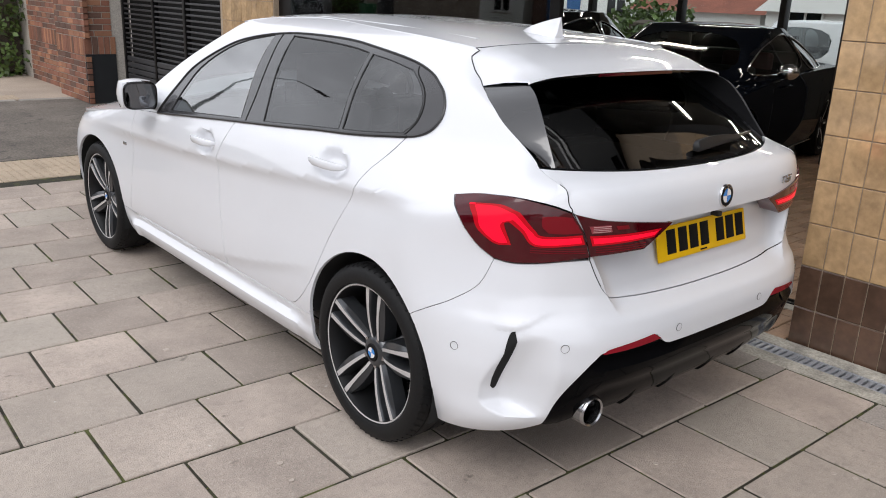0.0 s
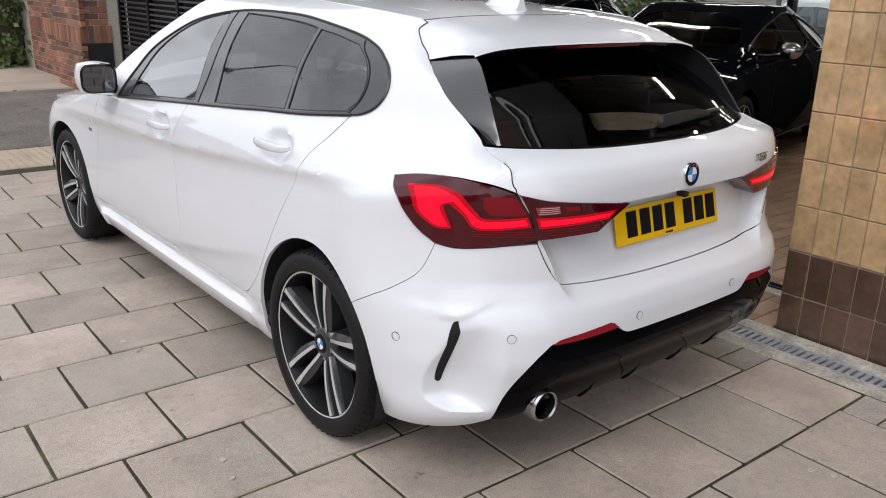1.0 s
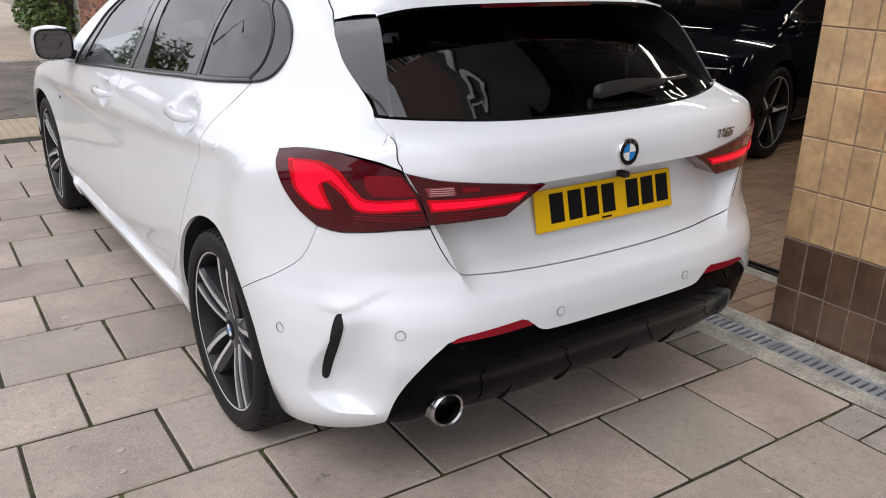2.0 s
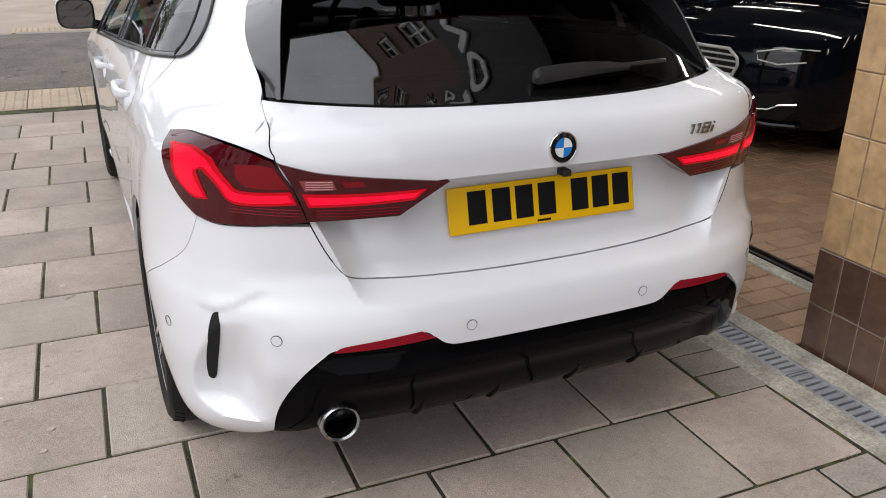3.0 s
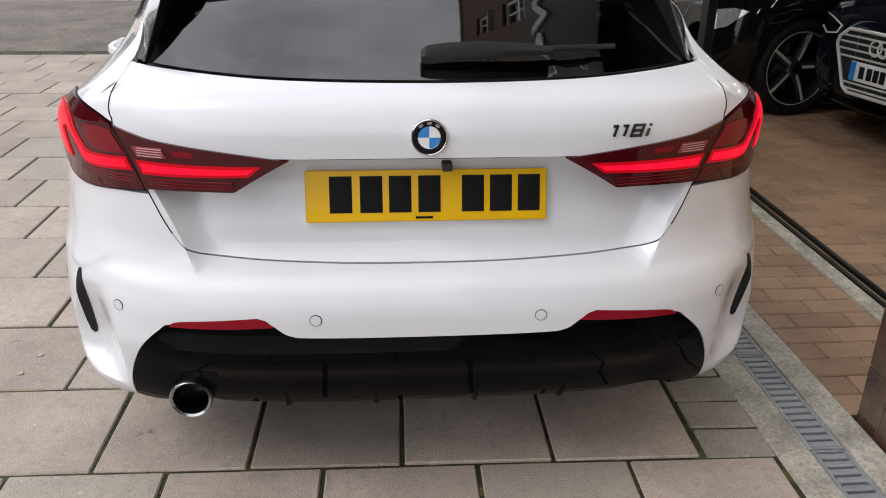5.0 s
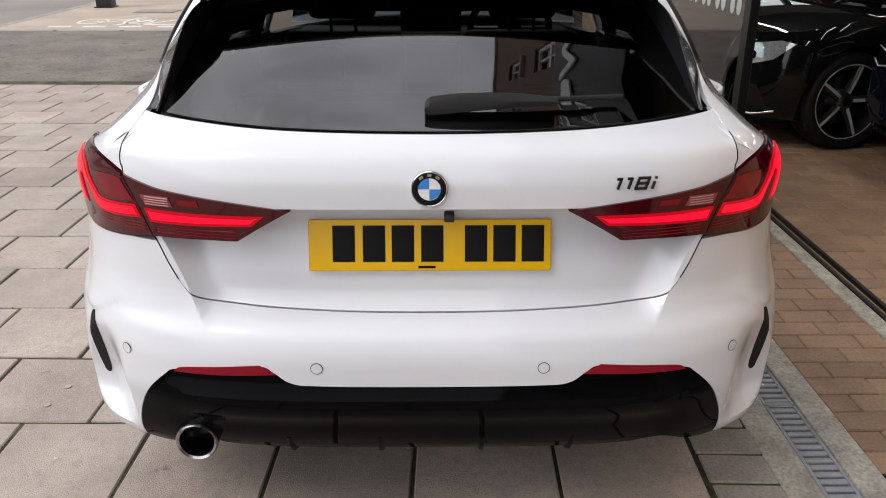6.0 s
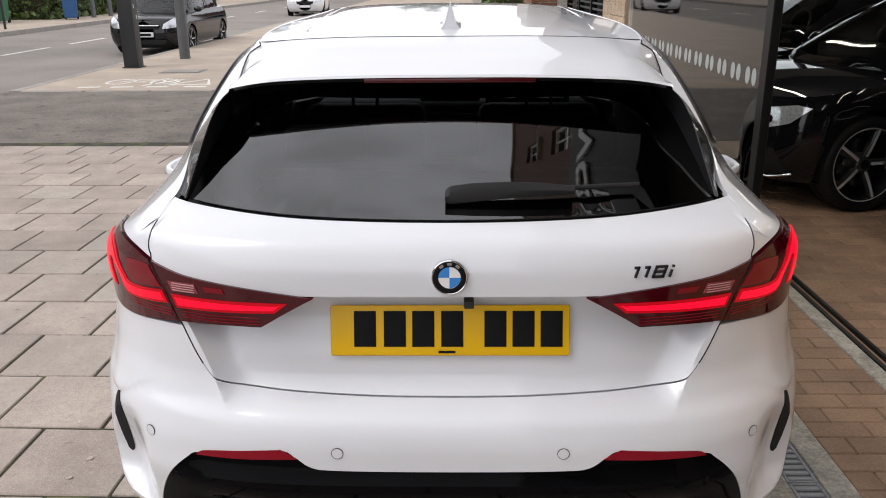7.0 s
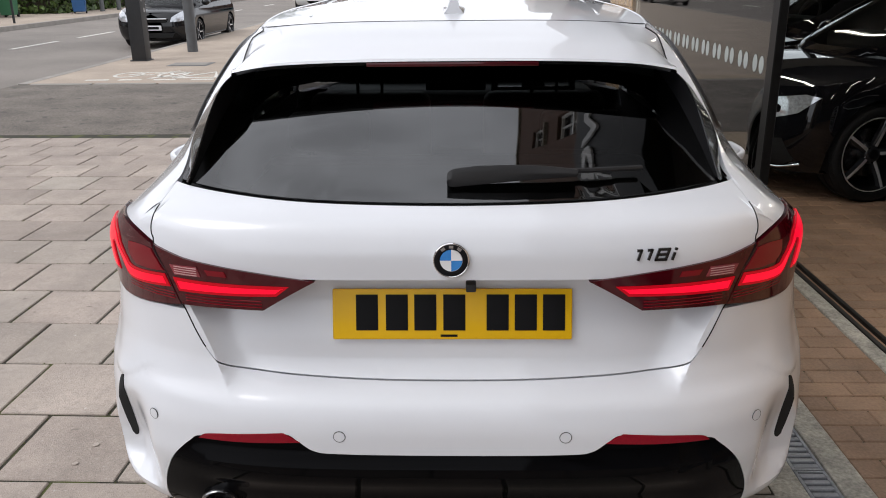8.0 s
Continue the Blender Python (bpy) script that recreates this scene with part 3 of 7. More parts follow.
def wall_tiles(owner, y0, ny, z0, nz, x, face=-1, dark_rows=2, tw=.104, th=.2035):
    """Glazed tiles on a wall face."""
    me_l = meshed(box(-.006, 0, -tw / 2 + .0022, tw / 2 - .0022, -th / 2 + .0022, th / 2 - .0022, .0022, segs=1), "tile", TILE)
    me_d = meshed(box(-.006, 0, -tw / 2 + .0022, tw / 2 - .0022, -th / 2 + .0022, th / 2 - .0022, .0022, segs=1), "tile", TILEDARK)
    for j in range(nz):
        for i in range(ny):
            b = new("tile", me_d if j < dark_rows else me_l)
            b.parent = owner
            b.matrix_basis = pose(x + random.uniform(-.0006, .0006), y0 + tw * (i + .5), z0 + th * (j + .5), 0, random.uniform(-.25, .25), random.uniform(-.25, .25))


pier = tagged(link("wall_pier", box(FX, 1.74, -1.03, .352, -.05, 2.75), GROUT, False), "shop pier clad in glazed ochre tiles over dark brown ones", "wall", kind="structure")
pier2 = tagged(link("wall_pier", box(1.45, 1.9, 5.62, 6.72, -.05, 2.75), GROUT, False), "shop pier clad in glazed ochre tiles", "wall", kind="structure")
# frames of the glazing
def frame_bar(name, x0, x1, y0, y1, z0, z1, m=FRAME):
    return tagged(link(name, box(x0, x1, y0, y1, z0, z1, .004, segs=1), m, False), "black metal frame of the shop glazing", "window frame", kind="structure")


frame_bar("door_jamb", 1.72, 1.81, .356, .52, .012, 2.75, JAMB)
frame_bar("door_jamb", 1.50, 1.72, .354, .362, 0, 2.75, JAMB)
frame_bar("window_post", 1.345, 1.385, 2.05, 2.13, -.05, 2.75)
frame_bar("window_post", 1.50, 1.60, 5.22, 5.62, -.05, 2.75)
frame_bar("window_rail", 1.36, 1.43, 2.13, 5.25, -.05, .09)
win = thing("window_1", "tall shop window with black frame and a band of pale dots", "window", kind="structure")
pane = part("pane", box(1.392, 1.400, 2.13, 5.22, .09, 2.75), SHOPGLASS, win)
pane.visible_shadow = False
DOTS = mat("frosted_dot", (.36, .38, .36), .6)
for i in range(12):
    for k in (0, .085):
        d = lathe([(.0001, 0), (.030, 0), (.030, .0008)], 20)
        moved(d, Matrix.Translation((1.3905, 2.32 + .215 * i + k, 1.075)) @ Matrix.Diagonal((1, 1, 1.35, 1)))
        part("dot", d, DOTS, win)
fascia = tagged(link("fascia", box(1.18, 1.45, -12, 6.72, 2.75, 4.60, .01), FRAME, False), "black shop fascia above the windows", "fascia", kind="structure")
lettering("sign_letters", "WO", 1.05, .012, SIGNWHITE, fascia, Matrix.Translation((1.165, 1.15, 4.0)) @ Matrix.Rotation(radians(-90), 4, "Z") @ Matrix.Rotation(radians(90), 4, "X") @ Matrix.Diagonal((1.30, .55, 1, 1)), "white sign letters", .02)
upper = thing("wall_upper", "red-brown brick upper storey with sash windows", "wall", kind="structure")
WINS = [(-6.2, -5.2), (-3.6, -2.6), (-.9, .1), (1.75, 2.75), (4.4, 5.4)]
ys = [-12] + [v for w in WINS for v in w] + [6.72]
for a, b in zip(ys[0::2], ys[1::2]):
    part("pier", box(1.40, 1.75, a, b, 4.6, 10.6), BRICKS, upper)
for a, b in WINS:
    for z0, z1 in ((4.6, 5.2), (6.6, 7.4), (8.8, 10.6)):
        part("spandrel", box(1.40, 1.75, a, b, z0, z1), BRICKS, upper)
part("coping", box(1.34, 1.80, -12, 6.72, 10.6, 10.75, .01), CONCRETE, upper)
for a, b, z0 in [(a, b, z) for a, b in WINS for z in (5.2, 7.4)]:
    w = thing("sash_window", "white sash window in the upper storey", "window", kind="structure")
    f = bmesh.new()
    box(1.46, 1.54, a, a + .07, z0, z0 + 1.4, 0, f)
    box(1.46, 1.54, b - .07, b, z0, z0 + 1.4, 0, f)
    for z in (z0, z0 + .66, z0 + 1.33):
        box(1.462, 1.538, a + .07, b - .07, z, z + .07, 0, f)
    box(1.464, 1.536, (a + b) / 2 - .02, (a + b) / 2 + .02, z0 + .07, z0 + 1.33, 0, f)
    part("frame", f, RENDERED, w, smooth_faces=False)
    part("pane", box(1.50, 1.505, a + .07, b - .07, z0 + .07, z0 + 1.33), GLOSS, w)
    part("sill", box(1.33, 1.46, a - .05, b + .05, z0 - .07, z0, .01), CONCRETE, w)
rear_wall = tagged(link("wall_front", box(1.5, 1.7, -12, -1.03, 0, 2.75), JAMB, False), "dark closed shopfront", "wall", kind="structure")

# showroom shell
tagged(link("wall_column", box(6.0, 6.4, 1.85, 2.50, -.05, 2.92, .01), JAMB, False), "dark brown column inside the showroom", "column", kind="structure")
tagged(link("ceiling", box(1.46, 9.2, -6, 9.4, 2.90, 3.05), CEIL, False), "showroom ceiling", "ceiling", kind="structure")
tagged(link("wall_south", box(1.75, 9.2, -6.2, -6, 0, 3), WALLPAINT, False), "showroom wall", "wall", kind="structure")
nw = thing("wall_north", "showroom end wall with tall windows over a low wall", "wall", kind="structure")
part("low_wall", box(1.92, 9.2, 9.4, 9.6, 0, .60), WALLPAINT, nw)
part("head", box(1.92, 9.2, 9.4, 9.6, 2.3, 3.0), WALLPAINT, nw)
for x in (1.92, 3.1, 4.4, 5.7, 7.0, 8.3, 9.1):
    part("mullion", box(x, x + .09, 9.42, 9.56, .60, 2.3, .004), FRAME, nw)
np_ = part("pane", box(1.92, 9.2, 9.48, 9.488, .60, 2.3), BACKGLASS, nw)
np_.visible_shadow = False
bw = thing("wall_east", "showroom back wall with tall windows", "wall", kind="structure")
# unseen stretch added to block daylight that would reflect in the coupe's flank
part("solid_wall", box(9.0, 9.2, -6, 3.0, 0, 3.0), WALLPAINT, bw)
part("low_wall", box(9.0, 9.2, 3.0, 9.4, 0, .55), WALLPAINT, bw)
part("head", box(9.0, 9.2, 3.0, 9.4, 2.5, 3.0), WALLPAINT, bw)
for y in (3.0, 4.7, 6.4, 8.2, 9.2):
    part("mullion", box(9.02, 9.16, y, y + .09, .55, 2.5, .004), FRAME, bw)
bp = part("pane", box(9.08, 9.088, 3.0, 9.4, .55, 2.5), BACKGLASS, bw)
bp.visible_shadow = False
for i, (x, y) in enumerate([(x, y) for x in (3.2, 5.6, 7.8) for y in (-1.5, 1.6, 4.7, 7.4)]):
    l = thing("ceiling_light", "white fluorescent batten on the ceiling", "ceiling light", "showroom ceiling lights")
    l.location = (x, y, 2.90)
    part("housing", box(-.06, .06, -.75, .75, -.05, 0, .008), RENDERED, l)
    t = part("lamp_tube", rod((0, -.72, -.065), (0, .72, -.065), .016, n=10), LAMP, l, "lit white tube")

# neighbours further along: shuttered shop, brick pier and wall
shut = thing("shop_shutter", "dark grey roller shutter of the next shop", "shutter", kind="structure")
part("opening", box(1.62, 1.70, 6.72, 9.70, 0, 2.6), DARK, shut)
for i in range(8):
    part("slat", box(1.50, 1.53, 6.76, 9.60, .02 + .075 * i, .088 + .075 * i, .012, segs=1), SHUTTER, shut)
for i in range(30):
    part("slat", box(1.505, 1.52, 6.76, 9.60, .645 + .060 * i, .668 + .060 * i, .004, segs=1), SHUTTER, shut)
for y in (6.74, 7.7, 8.6, 9.60):
    part("guide", box(1.49, 1.56, y, y + .06, 0, 2.6, .004), FRAME, shut)
tagged(link("wall_head", box(1.45, 1.9, 6.72, 10.95, 2.6, 6.0), BRICKS, False), "brick wall above the shutter", "wall", kind="structure")


def brickwork(owner, origin, along, out, length, height, skip=None, soldier=99, L=.225, Hh=.075):
    """Courses of separate bricks on a wall face: along and out are unit directions."""
    o, a, n = Vector(origin), Vector(along), Vector(out)
    ang = math.degrees(math.atan2(a.y, a.x))
    kinds = (BRICK, BRICK, BRICKB, BRICKO)
    full = [meshed(box(0, L - .011, -.010, .05, 0, Hh - .011, .003, segs=1), "brick", m) for m in kinds]
    halfb = [meshed(box(0, L / 2 - .011, -.010, .05, 0, Hh - .011, .003, segs=1), "brick", m) for m in kinds]
    upright = [meshed(box(0, Hh - .011, -.014, .05, 0, L - .011, .003, segs=1), "brick", m) for m in kinds]
    for j in range(int(height / Hh)):
        u = 0.0
        first = True
        if soldier <= j < soldier + 3:
            while j == soldier and u < length - .05:
                b = new("brick", random.choice(upright))
                b.parent = owner
                p = o + a * u + Vector((0, 0, j * Hh))
                b.matrix_basis = pose(p.x, p.y, p.z, 0, random.uniform(-.5, .5), ang)
                u += Hh
            continue
        while u < length - .05:
            use = halfb if (first and j % 2) or u + L > length + .02 else full
            w = L / 2 if use is halfb else L
            if not skip or not skip(u, j * Hh):
                b = new("brick", random.choice(use))
                b.parent = owner
                p = o + a * u + Vector((0, 0, j * Hh))
                b.matrix_basis = pose(p.x, p.y, p.z, random.uniform(-.4, .4), 0, ang + random.uniform(-.3, .3))
            u += w
            first = False


bpier = tagged(link("brick_pier", box(1.03, 1.62, 9.72, 10.90, 0, 3.4), MORTAR, False), "red and brown brick pier with a dark painted base", "wall", kind="structure")
bwall = tagged(link("brick_wall", box(1.22, 1.62, 10.90, 14.2, 0, 3.4), MORTAR, False), "weathered brown brick wall with a soldier course", "wall", kind="structure")
tagged(link("plinth", box(1.014, 1.40, 9.700, 9.716, 0, .62, .004), POST, False), "black painted panel at the foot of the pier", "panel", kind="structure")

def smooth(a, b, v):
    """0 below a, 1 above b, eased between (also for a > b)."""
    u = min(1.0, max(0.0, (v - a) / (b - a)))
    return u * u * (3 - 2 * u)


def knots(*pairs):
    """A smooth curve through (v, value) pairs, level outside them."""
    vs = [p[0] for p in pairs]
    ys = [p[1] for p in pairs]
    n = len(vs)
    d = [(ys[i + 1] - ys[i]) / (vs[i + 1] - vs[i]) for i in range(n - 1)]
    m = [0.0] * n
    for i in range(1, n - 1):
        if d[i - 1] * d[i] > 0:
            w1, w2 = 2 * (vs[i + 1] - vs[i]) + vs[i] - vs[i - 1], vs[i + 1] - vs[i] + 2 * (vs[i] - vs[i - 1])
            m[i] = (w1 + w2) / (w1 / d[i - 1] + w2 / d[i])
    m[0], m[-1] = d[0], d[-1]

    def at(v):
        if v <= vs[0]:
            return ys[0]
        if v >= vs[-1]:
            return ys[-1]
        i = 0
        while vs[i + 1] < v:
            i += 1
        h = vs[i + 1] - vs[i]
        u = (v - vs[i]) / h
        return (ys[i] * (1 + 2 * u) * (1 - u) ** 2 + m[i] * h * u * (1 - u) ** 2
                + ys[i + 1] * u * u * (3 - 2 * u) - m[i + 1] * h * u * u * (1 - u))
    return at


# the hatchback's form: half width, rear and front line and corner depth by height
HALF = knots((.15, .80), (.22, .845), (.32, .876), (.45, .892), (.58, .897), (.70, .893), (.80, .886), (.90, .868),
             (.96, .847), (1.0, .826), (1.08, .782), (1.17, .733), (1.25, .675), (1.32, .612), (1.38, .53), (1.42, .40))
REAR = knots((.15, .30), (.22, .17), (.30, .08), (.40, .035), (.48, .014), (.54, .014), (.60, .026), (.64, .05), (.70, .066),
             (.80, .066), (.87, .062), (.93, .062), (.98, .075), (1.005, .095), (1.022, .135), (1.04, .172), (1.06, .203), (1.12, .286), (1.17, .370), (1.21, .446), (1.25, .530), (1.285, .578), (1.33, .600), (1.40, .62))
DEEP = knots((.15, .25), (.24, .29), (.30, .34), (.38, .43), (.50, .50), (.60, .54), (.78, .60), (.86, .56), (.93, .40), (1.0, .19), (1.06, .07), (1.12, .055), (1.40, .055))
FRONT = knots((.15, 3.98), (.25, 4.22), (.40, 4.30), (.55, 4.315), (.65, 4.30), (.75, 4.22), (.82, 3.95), (.90, 3.55), (.97, 3.30), (1.05, 3.22), (1.15, 3.10), (1.25, 2.95), (1.33, 2.80), (1.40, 2.6))
FDEEP = knots((.15, .60), (.60, .70), (.75, .75), (.90, .65), (1.0, .55), (1.2, .45), (1.40, .35))
CREASE = knots((.4, .914), (.65, .906), (.93, .886), (1.2, .866), (1.95, .812), (2.8, .776), (3.4, .762))
LOWLINE = knots((.95, .585), (1.10, .560), (1.49, .468), (1.97, .376), (2.35, .310))
FOLD = knots((.60, .476), (.63, .492), (.69, .521), (.75, .547), (.79, .567), (.87, .602))
PANEL = knots((.290, .08), (.310, .19), (.332, .243), (.36, .266), (.40, .263), (.45, .247), (.50, .226), (.549, .206), (.594, .192), (.66, .175))
QN = 80
# arc length round a reference corner, so that q runs evenly round every level
_ref = [(0.9 * math.sin(i / QN * math.pi / 2) ** 0.5, 0.56 * (1 - math.cos(i / QN * math.pi / 2))) for i in range(QN + 1)]
_arc = [0.0]
for _a, _b in zip(_ref, _ref[1:]):
    _arc.append(_arc[-1] + math.dist(_a, _b))
QC = _arc[-1]


def turn_at(q):
    lo = 0
    hi = QN
    while hi - lo > 1:
        mid = (lo + hi) // 2
        if _arc[mid] <= q:
            lo = mid
        else:
            hi = mid
    u = (q - _arc[lo]) / (_arc[hi] - _arc[lo])
    return _ref[lo][0] + u * (_ref[hi][0] - _ref[lo][0])


def flank(y, z):
    """Half width of the side at y, z with its creases, haunch and front taper."""
    w = HALF(z)
    c = CREASE(y)
    # a crease along the shoulder: the door turns under below it, then swells out again
    u = min(1.0, max(0.0, (c - z) / .065))
    w -= 0.021 * u * (2 - u) * smooth(c - .52, c - .10, z) * smooth(.50, .80, y) * smooth(3.7, 3.0, y)
    # a second one rises from the sill towards the rear wheel
    u = min(1.0, max(0.0, (LOWLINE(y) - z) / .06))
    w -= 0.011 * u * (2 - u) * smooth(.26, .36, z) * smooth(.98, 1.5, y) * smooth(2.45, 2.2, y)
    w += 0.012 * math.exp(-((y - .82) / .42) ** 2) * smooth(.95, .7, z) * smooth(.2, .4, z)
    w += 0.010 * math.exp(-((y - 3.49) / .40) ** 2) * smooth(.85, .66, z) * smooth(.2, .4, z)
    w -= 0.024 * smooth(.352, .306, z) * smooth(1.2, 1.35, y) * smooth(3.1, 2.95, y)
    w += 0.034 * smooth(.296, .256, z) * smooth(1.10, 1.40, y) * smooth(3.1, 3.0, y)
    w -= 0.05 * smooth(1.0, 1.3, z) * smooth(1.9, 3.0, y)
    # the cabin draws in towards the rear
    g = .95 - y
    w -= 0.25 * smooth(.86, 1.10, z) * (g + math.sqrt(g * g + .012)) / 2 * smooth(1.6, .9, y)
    # dished door handle recesses
    for hy, hz in ((2.06, .866), (1.075, .938)):
        w -= .021 * smooth(1.0, .62, math.hypot((y - hy) / .098, (z - hz) / .052))
    return w


def shell(q, z, hollow=True):
    """The point of the hatchback's skin at q metres round from the middle of the rear (minus: left) and height z."""
    s = -1.0 if q < 0 else 1.0
    q = abs(q)
    yr, d, f, fd = REAR(z), DEEP(z), FRONT(z), FDEEP(z)
    bow = 0.085 * smooth(1.0, 1.05, z)
    yc, fc = yr + d, f - fd
    if q <= QC:
        k = turn_at(q) / 0.9
        y = yc - d * math.sqrt(max(0.0, 1 - k ** 4))
        x = k * flank(y + bow * k * k, z)
        ax = abs(x)
        # the rear glass bows out in the middle
        y += bow * k * k
        # hollow for the plate under the lip of the hatch, bounded by a fold down the bumper's corner
        if hollow:
            u = min(1.0, max(0.0, (FOLD(z) - ax) / .080))
            y += (.050 + .034 * smooth(.70, .84, z)) * (1 - (1 - u) ** 2) * smooth(.610, .674, z) * smooth(.889, .868, z)
        # a flat cheek set back round the air vent, under a shelf that stands proud of it
        zc = .596 + .5 * max(0.0, .785 - ax)
        y -= .009 * smooth(.66, .745, ax) * smooth(.835, .795, ax) * smooth(.80, .66, z) * min(1.0, max(0.0, (z - zc + .006) / .016))
        if ax > .685:
            yp = PANEL(z) + (.35 if ax > .78 else .85) * (ax - .78)
            y += max(0.0, yp - y) * smooth(.685, .755, ax) * smooth(zc + .004, zc - .022, z)
    else:
        y0, u = yc + bow, q - QC
        y = y0 + (1.25 - y0) * u / .6 if u < .6 else 1.25 + u - .6
        if y <= fc:
            x = flank(y, z)
        else:
            k = min(1.0, (y - fc) / fd)
            x = flank(fc, z) * max(0.0, 1 - k ** 2.6) ** (1 / 2.6)
            y = fc + fd * k
    return s * x, y, z


def at_rear(x, z):
    """q of the skin point with this x on the rear, at height z."""
    s = -1 if x < 0 else 1
    lo, hi = 0.0, QC
    for _ in range(40):
        mid = (lo + hi) / 2
        if abs(shell(mid, z)[0]) < abs(x):
            lo = mid
        else:
            hi = mid
    return s * lo


def at_side(y, z, s=-1):
    """q of the skin point with this y round the corner or on the side, at height z (s: -1 left)."""
    lo, hi = 0.0, 6.0
    for _ in range(40):
        mid = (lo + hi) / 2
        if shell(mid, z)[1] < y:
            lo = mid
        else:
            hi = mid
    return s * lo


def shell_end(z):
    """q at the middle of the front, at height z."""
    return QC + .6 + FRONT(z) - 1.25 - 1e-4

# ---- the white hatchback ----
car = thing("hatchback_car", "white five-door hatchback car with black diffuser, parked on the slabs", "car")


def shell_flush(q, z):
    return shell(q, z, False)


class Mark(tuple):
    """A (q, z) point that remembers its place on the rear (x, z) or the side (y, z)."""
    at = None


def R(x, z):
    m = Mark((at_rear(x, z), z))
    m.at = ("rear", x, z)
    return m


def S(y, z):
    m = Mark((at_side(y, z), z))
    m.at = ("side", y, z)
    return m


def drawn(*runs, n=6):
    """A closed outline; runs that stay on one face are smoothed on that face."""
    out = []
    for run in runs:
        kinds = {p.at[0] if isinstance(p, Mark) else "" for p in run}
        if len(kinds) == 1 and "" not in kinds:
            f = R if kinds == {"rear"} else S
            pts = [p.at[1:] for p in run]
            pts = spline(pts, n) if len(pts) > 2 else spline(pts, max(2, int(math.dist(*pts) / .06)))
            pts = [tuple(f(*p)) for p in pts]
        else:
            pts = spline(run, n) if len(run) > 2 else [tuple(q) for q in run]
        for p in pts:
            if not out or math.dist(p, out[-1]) > 1e-4:
                out.append(p)
    if math.dist(out[0], out[-1]) < 1e-4:
        out.pop()
    return out


def mirrored(loop):
    return [(-q, z) for q, z in loop]


def both(name, fn, loops, material, parent, label="", **kw):
    """A panel on the left and its twin on the right."""
    lines = kw.pop("lines", ())
    a = part(name, sheet(fn, loops, lines=lines, **kw), material, parent, label)
    b = part(name, sheet(fn, [mirrored(l) for l in loops], lines=[mirrored(l) for l in lines], **kw), material, parent, label)
    return a, b


HUB_R, HUB_F, HUB_Z, ARCH = .818, 3.487, .309, .362


def arch(y0, a0, a1, n=24, r=ARCH):
    """Points round a wheel arch between two angles (0: forward, 90: up)."""
    return [S(y0 + r * math.cos(radians(a0 + (a1 - a0) * i / n)), HUB_Z + .008 + r * math.sin(radians(a0 + (a1 - a0) * i / n))) for i in range(n + 1)]


G = .0015      # half a panel gap
door_gap = [S(.79, 1.072), S(.828, 1.008), S(.885, .937), S(.930, .86), S(1.036, .70), S(1.132, .534), S(1.211, .433), S(1.285, .368), S(1.34, .345)]
b_gap = [S(1.83, .985), S(1.862, .937), S(1.940, .80), S(1.932, .646), S(1.895, .451), S(1.88, .345)]
a_gap = [S(2.87, .90), S(2.915, .80), S(2.935, .68), S(2.98, .48), S(3.02, .345)]
dlo_low = [S(.79, 1.072), S(.87, 1.064), S(1.092, 1.044), S(1.45, 1.015), S(1.83, .985)]
dlo_low_front = [S(1.83, .985), S(2.2, .955), S(2.60, .920)]
dlo_top = [S(2.60, .920), S(2.525, 1.035), S(2.45, 1.145), S(2.29, 1.240), S(2.11, 1.300), S(1.80, 1.341), S(1.42, 1.345), S(1.18, 1.330),
           S(.955, 1.305), S(.836, 1.276)]
dlo_tip = [S(.836, 1.276), S(.767, 1.241), S(.715, 1.198), S(.693, 1.155), S(.700, 1.118), S(.722, 1.093), S(.755, 1.078), S(.79, 1.072)]
lamp_under = [S(.305, .793), S(.349, .826), S(.388, .869), S(.417, .907), S(.450, .934), S(.472, .953)]
bump_gap = [S(.553, .565), S(.47, .612), S(.402, .652), S(.335, .711), S(.305, .793)]
gate_left = [R(-.633, 1.043), R(-.644, 1.014), R(-.651, .985), R(-.651, .962), R(-.646, .945), R(-.613, .88), R(-.584, .800), R(-.557, .741), R(-.528, .695), R(-.498, .672), R(-.455, .660), R(-.395, .6555), R(-.304, .652), R(-.15, .648), (0, .647)]
gate_curve = spline([tuple(p) for p in gate_left] + [(-q, z) for q, z in gate_left[-2::-1]], 6)
hatch_gap = gate_curve[24::-1]

def roof_z(x, y):
    u = abs(x) / .60
    edge = .027 + .018 * smooth(.9, 1.6, y)
    return ROOF(y) - edge * u ** 3.2


def roof_fn(x, y):
    return x, y, roof_z(x, y)


ROOF = knots((.46, 1.297), (.55, 1.332), (.65, 1.357), (.75, 1.374), (.95, 1.392), (1.3, 1.411), (1.8, 1.424), (2.15, 1.412), (2.45, 1.375), (2.7, 1.31))


def rail(y):
    """Height at which the side meets the roof."""
    z = 1.30
    for _ in range(60):
        z += .5 * (roof_z(flank(y, z), y) - z)
    return z


# side frame with quarter panel, pillar and roof rail
edge_low = [R(-.633, 1.043), S(.333, 1.064), S(.455, 1.140), S(.55, 1.200), S(.632, 1.2455), S(.668, 1.270), S(.702, 1.300)]
edge_high = [S(.702, 1.300), S(.727, 1.330), S(.738, rail(.738)), S(.9, rail(.9)), S(1.2, rail(1.2)), S(1.7, rail(1.7)), S(2.05, rail(2.05)), S(2.25, rail(2.25)), S(2.38, 1.30), S(2.55, 1.20), S(2.70, 1.09), S(2.82, .98), S(2.87, .90)]
